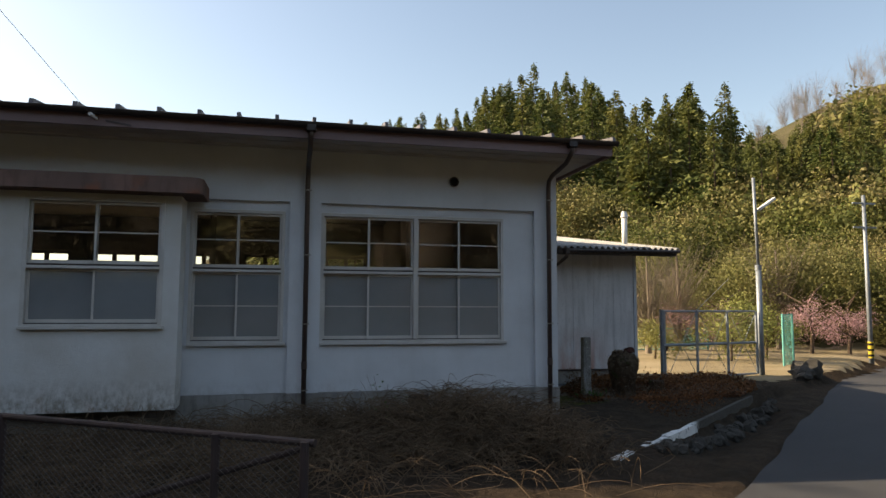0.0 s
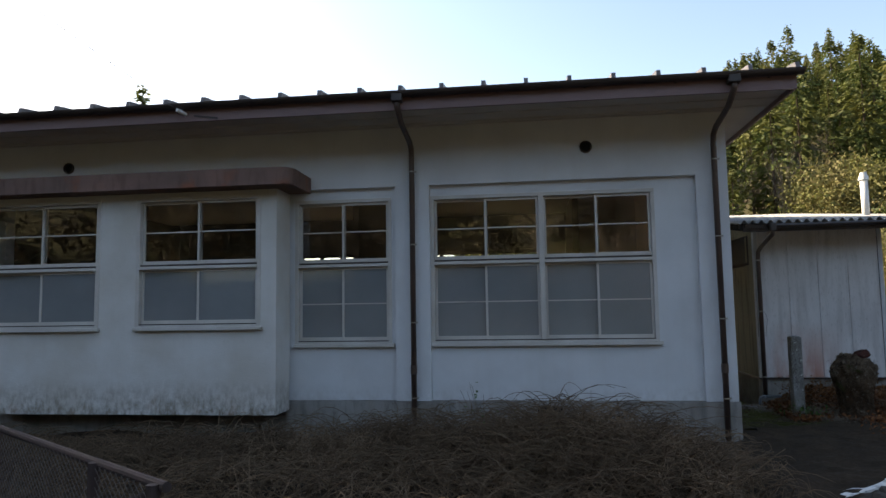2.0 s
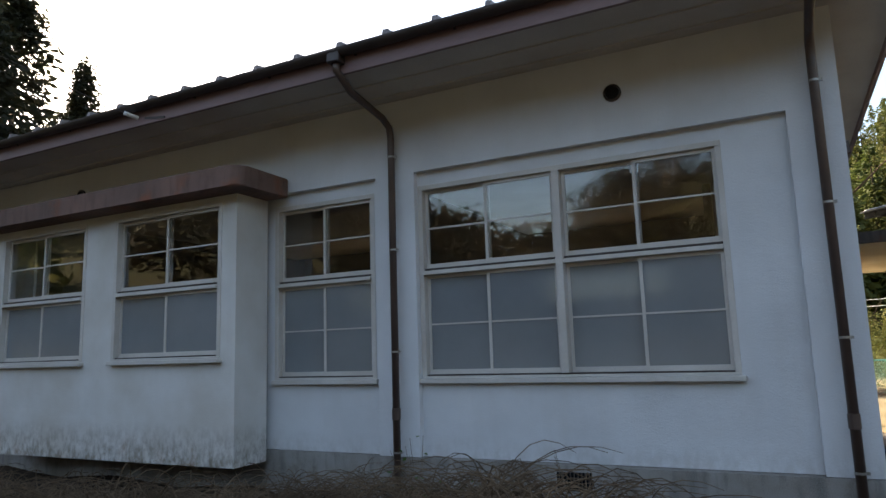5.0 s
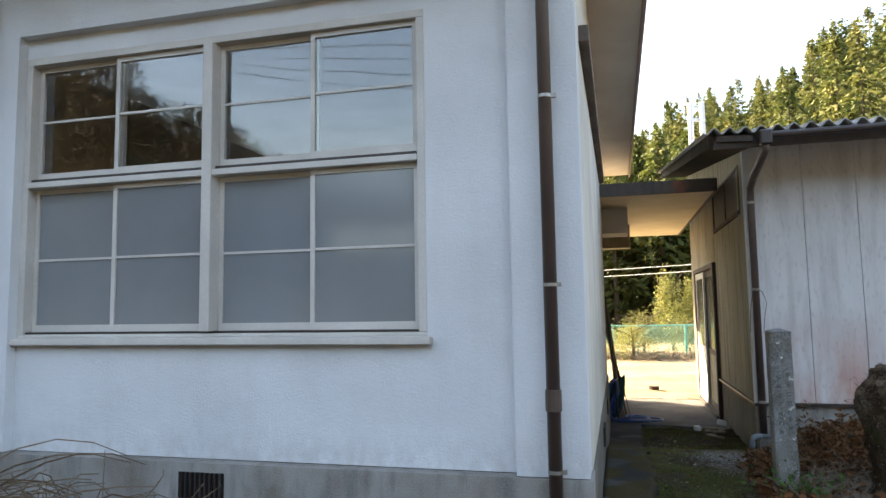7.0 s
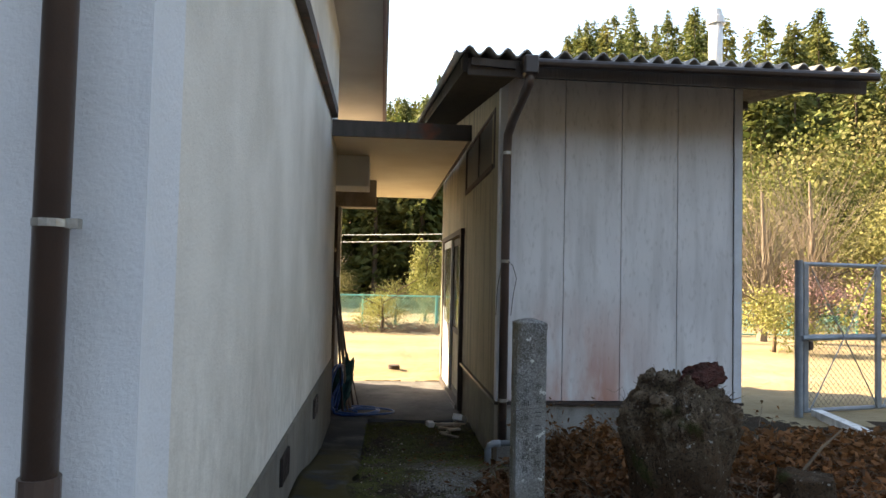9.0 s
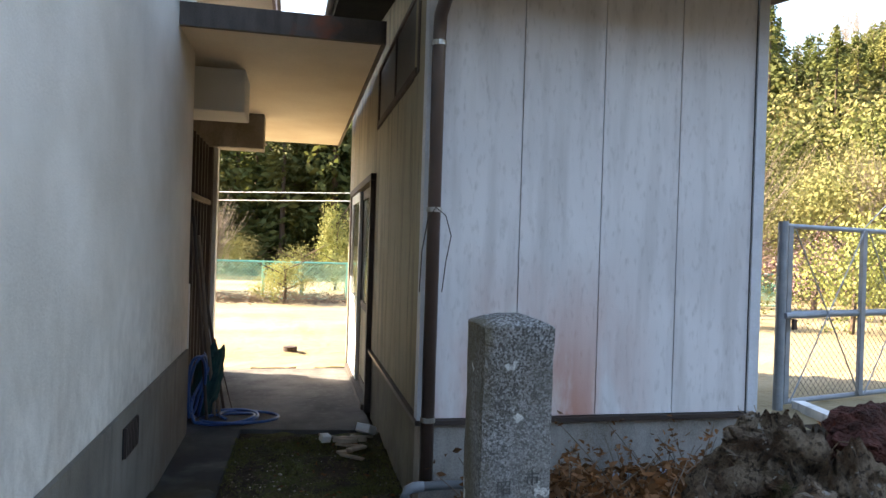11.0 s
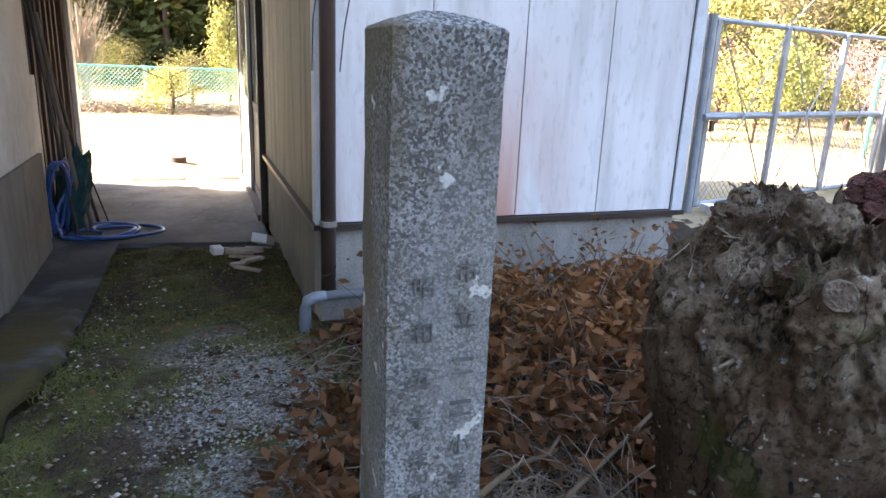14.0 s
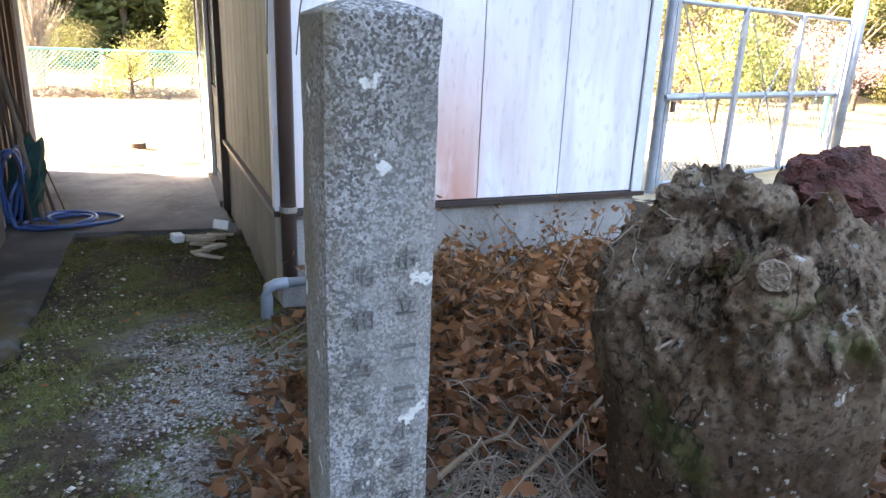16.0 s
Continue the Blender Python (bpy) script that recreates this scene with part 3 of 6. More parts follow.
def build_road():
    bm = bmesh.new()
    last = None
    for x in np.arange(-30, 46, 0.25):
        y = road_edge(x)
        bend = max(0.0, x - 11) ** 2 * 0.012
        nx, ny = 0.687, -0.727
        row = []
        for w in (0.0, 1.0, 2.0, 3.0, 4.0):
            px, py = x + nx * w, y - bend + ny * w
            ed = 0.025 * math.sin(1.3 * x) + 0.012 * math.sin(4.1 * x + 1) if w == 0 else 0.0
            row.append(bm.verts.new((px + ed, py - ed, float(road_z(px)) + 0.012 - 0.01 * abs(w - 2))))
        if last:
            for a, b, c, d in zip(last, row, row[1:], last[1:]):
                bm.faces.new((a, b, c, d))
        last = row
    ob = part("road", bm, ASPHALT)
    return tagged(ob, "narrow dark asphalt lane sloping down past the gate", "road", kind="structure")


build_road()
# ---- main building ----
def wall(name, boxes, mat, label):
    bm = bmesh.new()
    for b in boxes:
        box(*b, bm=bm)
    return tagged(part(name, bm, mat), label, "wall", kind="structure")


T = 0.22
wall("wall_front", [
    (-18, 0, 0, T, 3.225, 3.95),
    (-0.35, 0, 0, T, 0.655, 3.225), (-3.87, -3.45, 0, T, 0.655, 3.225), (-11.25, -10.85, 0, T, 0.655, 3.225), (-18, -14.4, 0, T, 0.655, 3.225),
    (-3.45, -0.35, 0.07, T, 0.655, 1.33), (-0.81, -0.35, 0.07, T, 1.33, 3.225), (-3.45, -0.81, 0.07, T, 3.10, 3.225),
    (-5.25, -3.87, 0.07, T, 0.655, 1.33), (-3.93, -3.87, 0.07, T, 1.33, 3.225), (-5.25, -3.93, 0.07, T, 3.10, 3.225), (-5.25, -5.15, 0.07, T, 1.33, 3.10),
    (-10.85, -9.12, 0.07, T, 0.655, 1.33), (-10.85, -10.64, 0.07, T, 1.33, 3.225), (-10.64, -9.12, 0.07, T, 3.10, 3.225), (-9.4, -9.12, 0.07, T, 1.33, 3.10),
    (-14.4, -11.25, 0.07, T, 0.655, 1.33), (-14.4, -14.08, 0.07, T, 1.33, 3.225), (-14.08, -11.25, 0.07, T, 3.10, 3.225), (-11.48, -11.25, 0.07, T, 1.33, 3.10),
], PLASTER, "white stucco front wall with proud pilasters and beam")
wall("wall_bay", [
    (-9.18, -5.19, -0.45, -0.33, 0.55, 1.57), (-9.18, -5.19, -0.45, -0.33, 3.11, 3.17),
    (-9.18, -8.97, -0.45, -0.33, 1.57, 3.11), (-7.41, -6.94, -0.45, -0.33, 1.57, 3.11), (-5.38, -5.19, -0.45, -0.33, 1.57, 3.11),
    (-9.18, -9.06, -0.33, -0.003, 0.55, 3.17), (-5.31, -5.19, -0.33, -0.003, 0.55, 3.17), (-9.06, -5.31, -0.33, 0.0, 0.55, 0.66),
], PLASTER_BAY, "white stucco bay, soiled and rust-stained along its foot")
wall("wall_east", [(-T, 0, T, 5.5, 0.622, 3.95), (-1.3, -T, 5.4, 5.5, 0.0, 3.95)], PLASTER_EAST, "mottled white stucco end wall along the passage, warm bounce light tinted in")
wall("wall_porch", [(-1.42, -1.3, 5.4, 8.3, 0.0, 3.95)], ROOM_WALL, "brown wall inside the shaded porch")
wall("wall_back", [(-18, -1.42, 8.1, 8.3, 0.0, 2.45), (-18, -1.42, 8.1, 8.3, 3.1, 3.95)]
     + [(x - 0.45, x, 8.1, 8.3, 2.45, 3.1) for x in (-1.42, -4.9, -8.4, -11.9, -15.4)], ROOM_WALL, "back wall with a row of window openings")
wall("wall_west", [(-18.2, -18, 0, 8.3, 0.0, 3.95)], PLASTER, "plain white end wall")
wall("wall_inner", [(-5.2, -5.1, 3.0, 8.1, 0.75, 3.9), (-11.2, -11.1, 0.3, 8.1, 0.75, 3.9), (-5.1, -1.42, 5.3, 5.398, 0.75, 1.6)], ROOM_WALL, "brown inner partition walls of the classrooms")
tagged(part("floor", box(-18, -0.23, 0.23, 8.09, 0.6, 0.75), ROOM_FLOOR), "dark wooden classroom floor", "floor", kind="structure")
wall("foundation", [
    (-3.87, 0.015, -0.015, T, 0.0, 0.65), (-5.25, -3.87, 0.05, T, 0.0, 0.65), (-18, -5.25, 0.12, T, 0.0, 0.65),
], FOUNDATION, "stained grey concrete foundation")

wall("foundation_east", [(-T, 0.015, T + 0.001, 5.5, -0.1, 0.617)], FOUNDATION_EAST, "damp brown-stained concrete foundation along the passage")

part("ceiling", box(-18.5, 0.44, -0.85, 9.7, 3.95, 3.99), SOFFIT)
tagged(bpy.data.objects["ceiling"], "pale brown boarded ceiling and eaves soffit", "ceiling", kind="structure")


def build_roof():
    root = thing("roof", (-9, 4.4, 4.1), "low metal sheet roof with raised seams and brown fascia", "roof", kind="structure")
    bm = bmesh.new()
    prof = [(-0.93, 4.09), (4.4, 4.80), (9.75, 4.09), (9.75, 4.05), (4.4, 4.74), (-0.93, 4.05)]
    a = [bm.verts.new((-18.6, y, z)) for y, z in prof]
    b = [bm.verts.new((0.5, y, z)) for y, z in prof]
    bm.faces.new(a), bm.faces.new(b)
    for i in range(6):
        bm.faces.new((a[i], a[(i + 1) % 6], b[(i + 1) % 6], b[i]))
    part("roof_sheet", bm, ROOF_METAL, root)
    rib = None
    for i in range(42):
        x = 0.46 - 0.452 * i
        if rib is None:
            bm = bmesh.new()
            v = [bm.verts.new(p) for p in ((-0.022, -0.97, 4.09), (0.022, -0.97, 4.09), (0.022, -0.95, 4.155), (-0.022, -0.95, 4.155), (-0.022, 4.4, 4.80), (0.022, 4.4, 4.80), (0.022, 4.4, 4.86), (-0.022, 4.4, 4.86))]
            for f in ((0, 1, 2, 3), (4, 7, 6, 5), (0, 4, 5, 1), (1, 5, 6, 2), (2, 6, 7, 3), (3, 7, 4, 0)):
                bm.faces.new([v[k] for k in f])
            rib = part("seam", bm, ROOF_METAL, root)
            ob = rib
        else:
            ob = new("seam", rib.data)
            ob.parent = root
            ob.matrix_parent_inverse = Matrix.Translation(-root.location)
        ob.location.x = x
    bm = box(-18.6, 0.47, -0.885, -0.853, 3.90, 4.05)
    box(0.443, 0.475, -0.85, 9.7, 3.90, 4.05, bm)
    part("fascia", bm, FASCIA, root, "mauve-brown painted fascia board")
    bm = bmesh.new()
    for y in (-0.15, -0.45):
        box(-18.5, 0.43, y - 0.02, y + 0.02, 3.935, 3.949, bm)
    part("batten", bm, SOFFIT, root)
    return root


build_roof()


def build_gutter():
    root = thing("gutter", (-9, -0.94, 4.07), "dark brown eaves gutter along the roof edge", "gutter")
    bm = bmesh.new()
    n = 10
    rows = []
    for x in (-18.6, 0.52):
        outer = [bm.verts.new((x, -0.945 + 0.058 * math.cos(a), 4.085 + 0.062 * math.sin(a))) for a in (math.pi + math.pi * k / n for k in range(n + 1))]
        inner = [bm.verts.new((x, -0.945 + 0.050 * math.cos(a), 4.087 + 0.054 * math.sin(a))) for a in (2 * math.pi - math.pi * k / n for k in range(n + 1))]
        rows.append(outer + inner)
    k = len(rows[0])
    for i in range(k):
        bm.faces.new((rows[0][i], rows[0][(i + 1) % k], rows[1][(i + 1) % k], rows[1][i]))
    part("trough", bm, DARK_METAL, root)
    for i in range(20):
        x = 0.2 - 0.92 * i
        part("bracket", bar((x, -0.88, 4.03), (x, -1.005, 4.075), 0.02, 0.008), DARK_METAL, root)


build_gutter()


def build_downpipe(x):
    root = thing("downpipe", (x, -0.075, 0.2), "dark brown rain pipe with metal clips on the white wall", "rain pipe", "rain pipes on the front wall")
    part("pipe", tube([(x, -0.945, 4.0), (x, -0.94, 3.92), (x, -0.72, 3.80), (x, -0.22, 3.72), (x, -0.10, 3.66), (x, -0.075, 3.55), (x, -0.075, 0.12)], 0.033, 14), PIPE_BROWN, root, smooth=True)
    part("collector", box(x - 0.06, x + 0.06, -1.0, -0.89, 3.97, 4.06), DARK_METAL, root, bevel=0.01)
    part("sleeve", tube([(x, -0.075, 1.08), (x, -0.075, 0.98)], 0.039, 14), PIPE_BROWN, root)
    for z in (3.38, 2.50, 1.575, 0.70):
        bm = tube([(x, -0.075, z - 0.008), (x, -0.075, z + 0.008)], 0.0355, 14)
        box(x - 0.006, x + 0.006, -0.045, -0.001, z - 0.01, z + 0.01, bm)
        box(x + 0.03, x + 0.055, -0.085, -0.065, z - 0.01, z + 0.01, bm)
        part("clip", bm, CLIP_METAL, root, "pale metal clip")


for px in (-0.155, -3.645, -11.05):
    build_downpipe(px)


def build_wall_vent(x, z):
    root = thing("wall_vent", (x, 0, z), "small round dark vent in the upper wall", "vent")
    ring = bmesh.new()
    n = 20
    loops = []
    for r, y in ((0.072, -0.002), (0.072, -0.025), (0.058, -0.03), (0.056, -0.004)):
        loops.append([ring.verts.new((x + r * math.cos(2 * math.pi * k / n), y, z + r * math.sin(2 * math.pi * k / n))) for k in range(n)])
    for a, b in zip(loops, loops[1:]):
        for k in range(n):
            ring.faces.new((a[k], a[(k + 1) % n], b[(k + 1) % n], b[k]))
    part("ring", ring, DARK_METAL, root)
    disc = bmesh.new()
    disc.faces.new([disc.verts.new((x + 0.057 * math.cos(2 * math.pi * k / n), -0.004, z + 0.057 * math.sin(2 * math.pi * k / n))) for k in range(n)])
    part("opening", disc, BLACK, root)


build_wall_vent(-1.577, 3.605)
build_wall_vent(-8.19, 3.63)


def build_grille(at, along):
    root = thing("foundation_vent", at, "small black barred vent in the concrete foundation", "vent")
    x, y, z = at
    w, h = 0.14, 0.07
    bm = bmesh.new()
    if along == "x":
        box(x - w, x + w, y - 0.004, y - 0.001, z - h, z + h, bm)
    else:
        box(x + 0.001, x + 0.004, y - w, y + w, z - h, z + h, bm)
    part("opening", bm, BLACK, root)
    for k in range(9):
        o = -w + 0.02 + k * (2 * w - 0.04) / 8
        if along == "x":
            part("slat", box(x + o - 0.005, x + o + 0.005, y - 0.016, y - 0.004, z - h, z + h), DARK_METAL, root)
        else:
            part("slat", box(x + 0.004, x + 0.016, y + o - 0.005, y + o + 0.005, z - h, z + h), DARK_METAL, root)


build_grille((-2.08, -0.015, 0.53), "x")
build_grille((0.015, 2.12, 0.485), "y")
build_grille((0.015, 3.73, 0.48), "y")


def build_window(name, x0, x1, z0, z1, zm, y, splits, bar_up, bar_low, label, sill=True):
    """Two rows of sliding sashes, clear above and frosted below, in a painted frame."""
    root = thing(name, ((x0 + x1) / 2, y, z0), label, "window", kind="structure")
    e = 0.045
    bm = box(x0, x1, y - 0.02, y + 0.10, z1 - e, z1)
    box(x0, x1, y - 0.02, y + 0.10, z0, z0 + 0.02, bm)
    box(x0, x0 + e, y - 0.02, y + 0.10, z0 + 0.02, z1 - e, bm)
    box(x1 - e, x1, y - 0.02, y + 0.10, z0 + 0.02, z1 - e, bm)
    part("window_frame", bm, FRAME_PAINT, root, bevel=0.003)
    part("mid_rail", box(x0 + e, x1 - e, y - 0.035, y + 0.09, zm - 0.03, zm + 0.006), FRAME_PAINT, root, bevel=0.003)
    # Dark strips stand in for the shadow in the gaps below the sashes.
    part("gap_shadow", box(x0 + e, x1 - e, y + 0.002, y + 0.09, zm + 0.008, zm + 0.03), DARK_METAL, root, "dark strip standing for the shadow in the sash gap")
    part("gap_shadow", box(x0 + e, x1 - e, y + 0.0, y + 0.09, z0 + 0.021, z0 + 0.033), DARK_METAL, root, "dark strip standing for the shadow in the sash gap")
    edges = [x0 + e] + list(splits) + [x1 - e]
    for s in splits:
        part("mullion", box(s - 0.032, s + 0.032, y - 0.045, y + 0.085, z0 + 0.032, z1 - e - 0.002), FRAME_PAINT, root, bevel=0.004)
    if sill:
        part("window_sill", box(x0 + 0.002, x1 + 0.03, y - 0.075, y + 0.02, z0 - 0.045, z0 - 0.002), FRAME_PAINT, root, bevel=0.006)
    for i, (a, b) in enumerate(zip(edges, edges[1:])):
        a, b = a + (0.034 if i else 0.002), b - (0.034 if i < len(edges) - 2 else 0.002)
        c = (a + b) / 2
        for lo, hi, mat, has_bar, kind in ((zm + 0.032, z1 - e - 0.002, CLEAR, bar_up, "clear"), (z0 + 0.034, zm - 0.032, FROSTED, bar_low, "frosted")):
            for l, r, dy in ((a, c + 0.018, 0.045), (c - 0.018, b, 0.012)):
                yy = y + dy
                st = 0.026
                bm = box(l, l + st, yy, yy + 0.028, lo, hi)
                box(r - st, r, yy, yy + 0.028, lo, hi, bm)
                box(l + st, r - st, yy, yy + 0.028, lo, lo + 0.042, bm)
                box(l + st, r - st, yy, yy + 0.028, hi - 0.028, hi, bm)
                if has_bar:
                    m = (lo + hi) / 2 + (0.01 if kind == "clear" else 0.0)
                    box(l + st, r - st, yy + 0.004, yy + 0.024, m - 0.007, m + 0.007, bm)
                sash = part("sash", bm, FRAME_PAINT, root)
                pane = part("pane", box(l + st - 0.004, r - st + 0.004, yy + 0.012, yy + 0.016, lo + 0.038, hi - 0.024), mat, sash, kind + " glass pane")
                pane.visible_shadow = False


LABEL = "pale painted sliding window, clear above and frosted below"
build_window("window_1", -3.45, -0.81, 1.33, 3.10, 2.29, 0.085, [-2.12], True, True, LABEL + ", four sashes wide")
build_window("window_2", -5.15, -3.93, 1.33, 3.10, 2.29, 0.085, [], True, True, LABEL)
build_window("window_3", -6.94, -5.38, 1.57, 3.11, 2.28, -0.44, [], True, False, LABEL + ", in the bay")
build_window("window_4", -8.97, -7.41, 1.57, 3.11, 2.28, -0.44, [], True, False, LABEL + ", in the bay")
build_window("window_5", -10.64, -9.4, 1.33, 3.10, 2.29, 0.085, [], True, True, LABEL)
build_window("window_6", -14.08, -11.48, 1.33, 3.10, 2.29, 0.085, [-12.78], True, True, LABEL + ", four sashes wide")


def build_back_window(name, x0, x1):
    root = thing(name, ((x0 + x1) / 2, 8.2, 2.45), "plain window in the back wall with dark frame", "window", kind="structure")
    n = 6
    w = (x1 - x0) / n
    for i in range(n):
        a, b = x0 + i * w, x0 + (i + 1) * w
        bm = box(a, a + 0.05, 8.16, 8.20, 2.45, 3.1)
        box(b - 0.05, b, 8.16, 8.20, 2.45, 3.1, bm)
        box(a + 0.05, b - 0.05, 8.16, 8.20, 2.45, 2.52, bm)
        box(a + 0.05, b - 0.05, 8.16, 8.20, 3.03, 3.1, bm)
        part("sash", bm, DARK_WOOD, root)


for i, (a, b) in enumerate(((-4.9, -1.87), (-8.4, -5.35), (-11.9, -8.85), (-15.4, -12.35))):
    build_back_window("window_%d" % (i + 7), a, b)


def build_bay_canopy():
    pts = [(-9.65, -0.003), (-9.65, -0.60)]
    pts += [(-9.52 - 0.13 * math.cos(a), -0.60 - 0.13 * math.sin(a)) for a in (math.pi / 2 * k / 5 for k in range(1, 6))]
    pts += [(-5.05 + 0.13 * math.sin(a), -0.60 - 0.13 * math.cos(a)) for a in (math.pi / 2 * k / 5 for k in range(0, 6))]
    pts += [(-4.92, -0.003)]
    ob = part("bay_canopy", prism(pts, 3.172, 3.37), BAY_ROOF, bevel=0.012)
    tagged(ob, "reddish stained concrete canopy slab over the bay windows", "canopy", kind="structure")


build_bay_canopy()


def build_wire_bracket():
    root = thing("wire_bracket", (-6.1, -0.89, 3.97), "small white insulator bracket on the fascia holding a wire", "bracket")
    part("insulator", tube([(-6.1, -0.89, 3.98), (-6.12, -0.95, 3.99), (-6.14, -1.02, 4.0)], 0.022, 8), WHITE_PIPE, root)
    part("arm", bar((-6.0, -0.89, 3.96), (-5.72, -0.89, 3.92), 0.012, 0.02), DARK_METAL, root)


build_wire_bracket()


def build_cable(name, p, q, sag, r, label, mat=DARK_METAL):
    t = np.linspace(0, 1, 24)
    pts = np.array(p)[None] * (1 - t[:, None]) + np.array(q)[None] * t[:, None]
    pts[:, 2] -= sag * 4 * t * (1 - t)
    v, f = strands(pts[None], r)
    tagged(link(name, mesh_np(name, v, f), mat), label, "cable")


build_cable("service_wire", (-6.14, -1.02, 4.0), (-9.6, -36.0, 10.0), 0.15, 0.003, "thin dark service wire running up from the eaves")

# ---- passage: ledge, canopy, porch ----
tagged(part("ledge", box(0.0, 0.055, 0.35, 4.78, 2.93, 3.02), CANOPY_EDGE), "dark weathered ledge along the end wall", "ledge", kind="structure")


def build_passage_canopy():
    root = thing("passage_canopy", (0.6, 7, 2.77), "concrete canopy slab with dark edge over the passage", "canopy", kind="structure")
    part("slab", box(0.002, 1.28, 4.84, 9.72, 2.775, 2.90), CANOPY_UNDER, root, "cream-painted underside")
    bm = box(0.002, 1.30, 4.80, 4.838, 2.77, 2.92)
    box(1.282, 1.31, 4.80, 9.74, 2.765, 2.92, bm)
    box(0.002, 1.28, 4.84, 9.72, 2.902, 2.925, bm)
    part("edge", bm, CANOPY_EDGE, root, "dark rust-streaked edge")


build_passage_canopy()
tagged(part("porch_beam", box(-0.2, 0.33, 5.84, 6.35, 2.436, 2.773), PLASTER, bevel=0.008), "short white beam end below the canopy", "beam", kind="structure")
tagged(part("porch_beam", box(-1.29, 0.39, 7.72, 8.0, 2.40, 2.772), FOUNDATION, bevel=0.008), "grey beam end above the porch post", "beam", kind="structure")
tagged(part("porch_ceiling", box(-1.29, 0.0, 5.5, 9.7, 2.78, 2.9), CANOPY_UNDER), "cream-painted porch ceiling", "ceiling", kind="structure")
tagged(part("porch_post", box(-0.37, -0.12, 7.74, 7.96, 0.0, 2.398), DARK_WOOD, bevel=0.01), "dark brown timber porch post", "post", kind="structure")
# The porch post's lit right face, put in as a separate pale strip.
tagged(part("porch_post", box(-0.118, -0.075, 7.78, 7.92, 0.0, 2.398), TRIM_PALE, bevel=0.004), "pale strip added as the lit right face of the porch post", "post", kind="structure")


def build_porch_door():
    root = thing("door_1", (-0.11, 5.9, 0), "dark brown slatted porch screen with grey-white lower board", "door", kind="structure")
    part("door_frame", box(-0.2, -0.03, 5.503, 5.58, 1.08, 2.43), DARK_WOOD, root)
    part("lower_board", box(-0.10, -0.03, 5.503, 5.80, 0.006, 1.075), TRIM_PALE, root, "grey-white lower board", bevel=0.004)
    part("screen", box(-0.20, -0.17, 5.585, 7.73, 0.006, 2.4), DARK_WOOD, root)
    for k in range(9):
        part("slat", box(-0.168, -0.145, 5.83 + 0.21 * k, 5.86 + 0.21 * k, 0.008, 2.39), DARK_WOOD, root)
    part("rail", box(-0.165, -0.13, 5.60, 7.72, 1.78, 1.83), DARK_WOOD, root)


build_porch_door()

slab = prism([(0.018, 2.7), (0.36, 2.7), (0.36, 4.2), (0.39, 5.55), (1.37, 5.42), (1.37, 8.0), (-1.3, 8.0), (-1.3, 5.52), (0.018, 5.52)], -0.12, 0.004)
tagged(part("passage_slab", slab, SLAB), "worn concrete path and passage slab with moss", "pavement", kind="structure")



def build_passage_strip():
    """The worn concrete strip that climbs with the garden along the foundation."""
    xs, ys = np.linspace(0.018, 0.37, 12), np.linspace(0.6, 4.25, 90)
    gx, gy = np.meshgrid(xs, ys, indexing="ij")
    gz = ground_z(gx, gy) + 0.022 + 0.004 * np.sin(13 * gx + 5 * gy) - 0.03 * (gx > 0.36)
    gx = gx + 0.02 * np.sin(4.1 * gy) * (gx > 0.3) + 0.012 * np.sin(17 * gy) * (gx > 0.3)
    n, k = gx.shape
    i = np.arange(n * k).reshape(n, k)
    f = np.stack([i[:-1, :-1], i[1:, :-1], i[1:, 1:], i[:-1, 1:]], -1).reshape(-1, 4)
    top = np.stack([gx, gy, np.maximum(gz, 0.008)], -1).reshape(-1, 3)
    low = top - (0, 0, 0.12)
    sides = [np.stack([line[:-1], line[1:], line[1:] + n * k, line[:-1] + n * k], -1) for line in (i[0], i[-1], i[:, 0], i[:, -1])]
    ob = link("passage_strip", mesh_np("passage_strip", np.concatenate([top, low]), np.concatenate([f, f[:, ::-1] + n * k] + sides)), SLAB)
    tagged(ob, "worn damp concrete strip with ochre moss along the foundation", "pavement", kind="structure")


build_passage_strip()

# ---- shed ----
SLOPE = 0.14


def roof_under(y):
    return 2.965 + SLOPE * (y - 2.95)


def slant(x0, x1, y0, y1, z0, bm=None, under=0.01):
    """An upright block whose top follows the shed roof."""
    bm = bm or bmesh.new()
    v = [bm.verts.new(p) for p in (
        (x0, y0, z0), (x1, y0, z0), (x1, y1, z0), (x0, y1, z0),
        (x0, y0, roof_under(y0) - under), (x1, y0, roof_under(y0) - under), (x1, y1, roof_under(y1) - under), (x0, y1, roof_under(y1) - under))]
    for f in ((3, 2, 1, 0), (4, 5, 6, 7), (0, 1, 5, 4), (1, 2, 6, 5), (2, 3, 7, 6), (3, 0, 4, 7)):
        bm.faces.new([v[i] for i in f])
    return bm


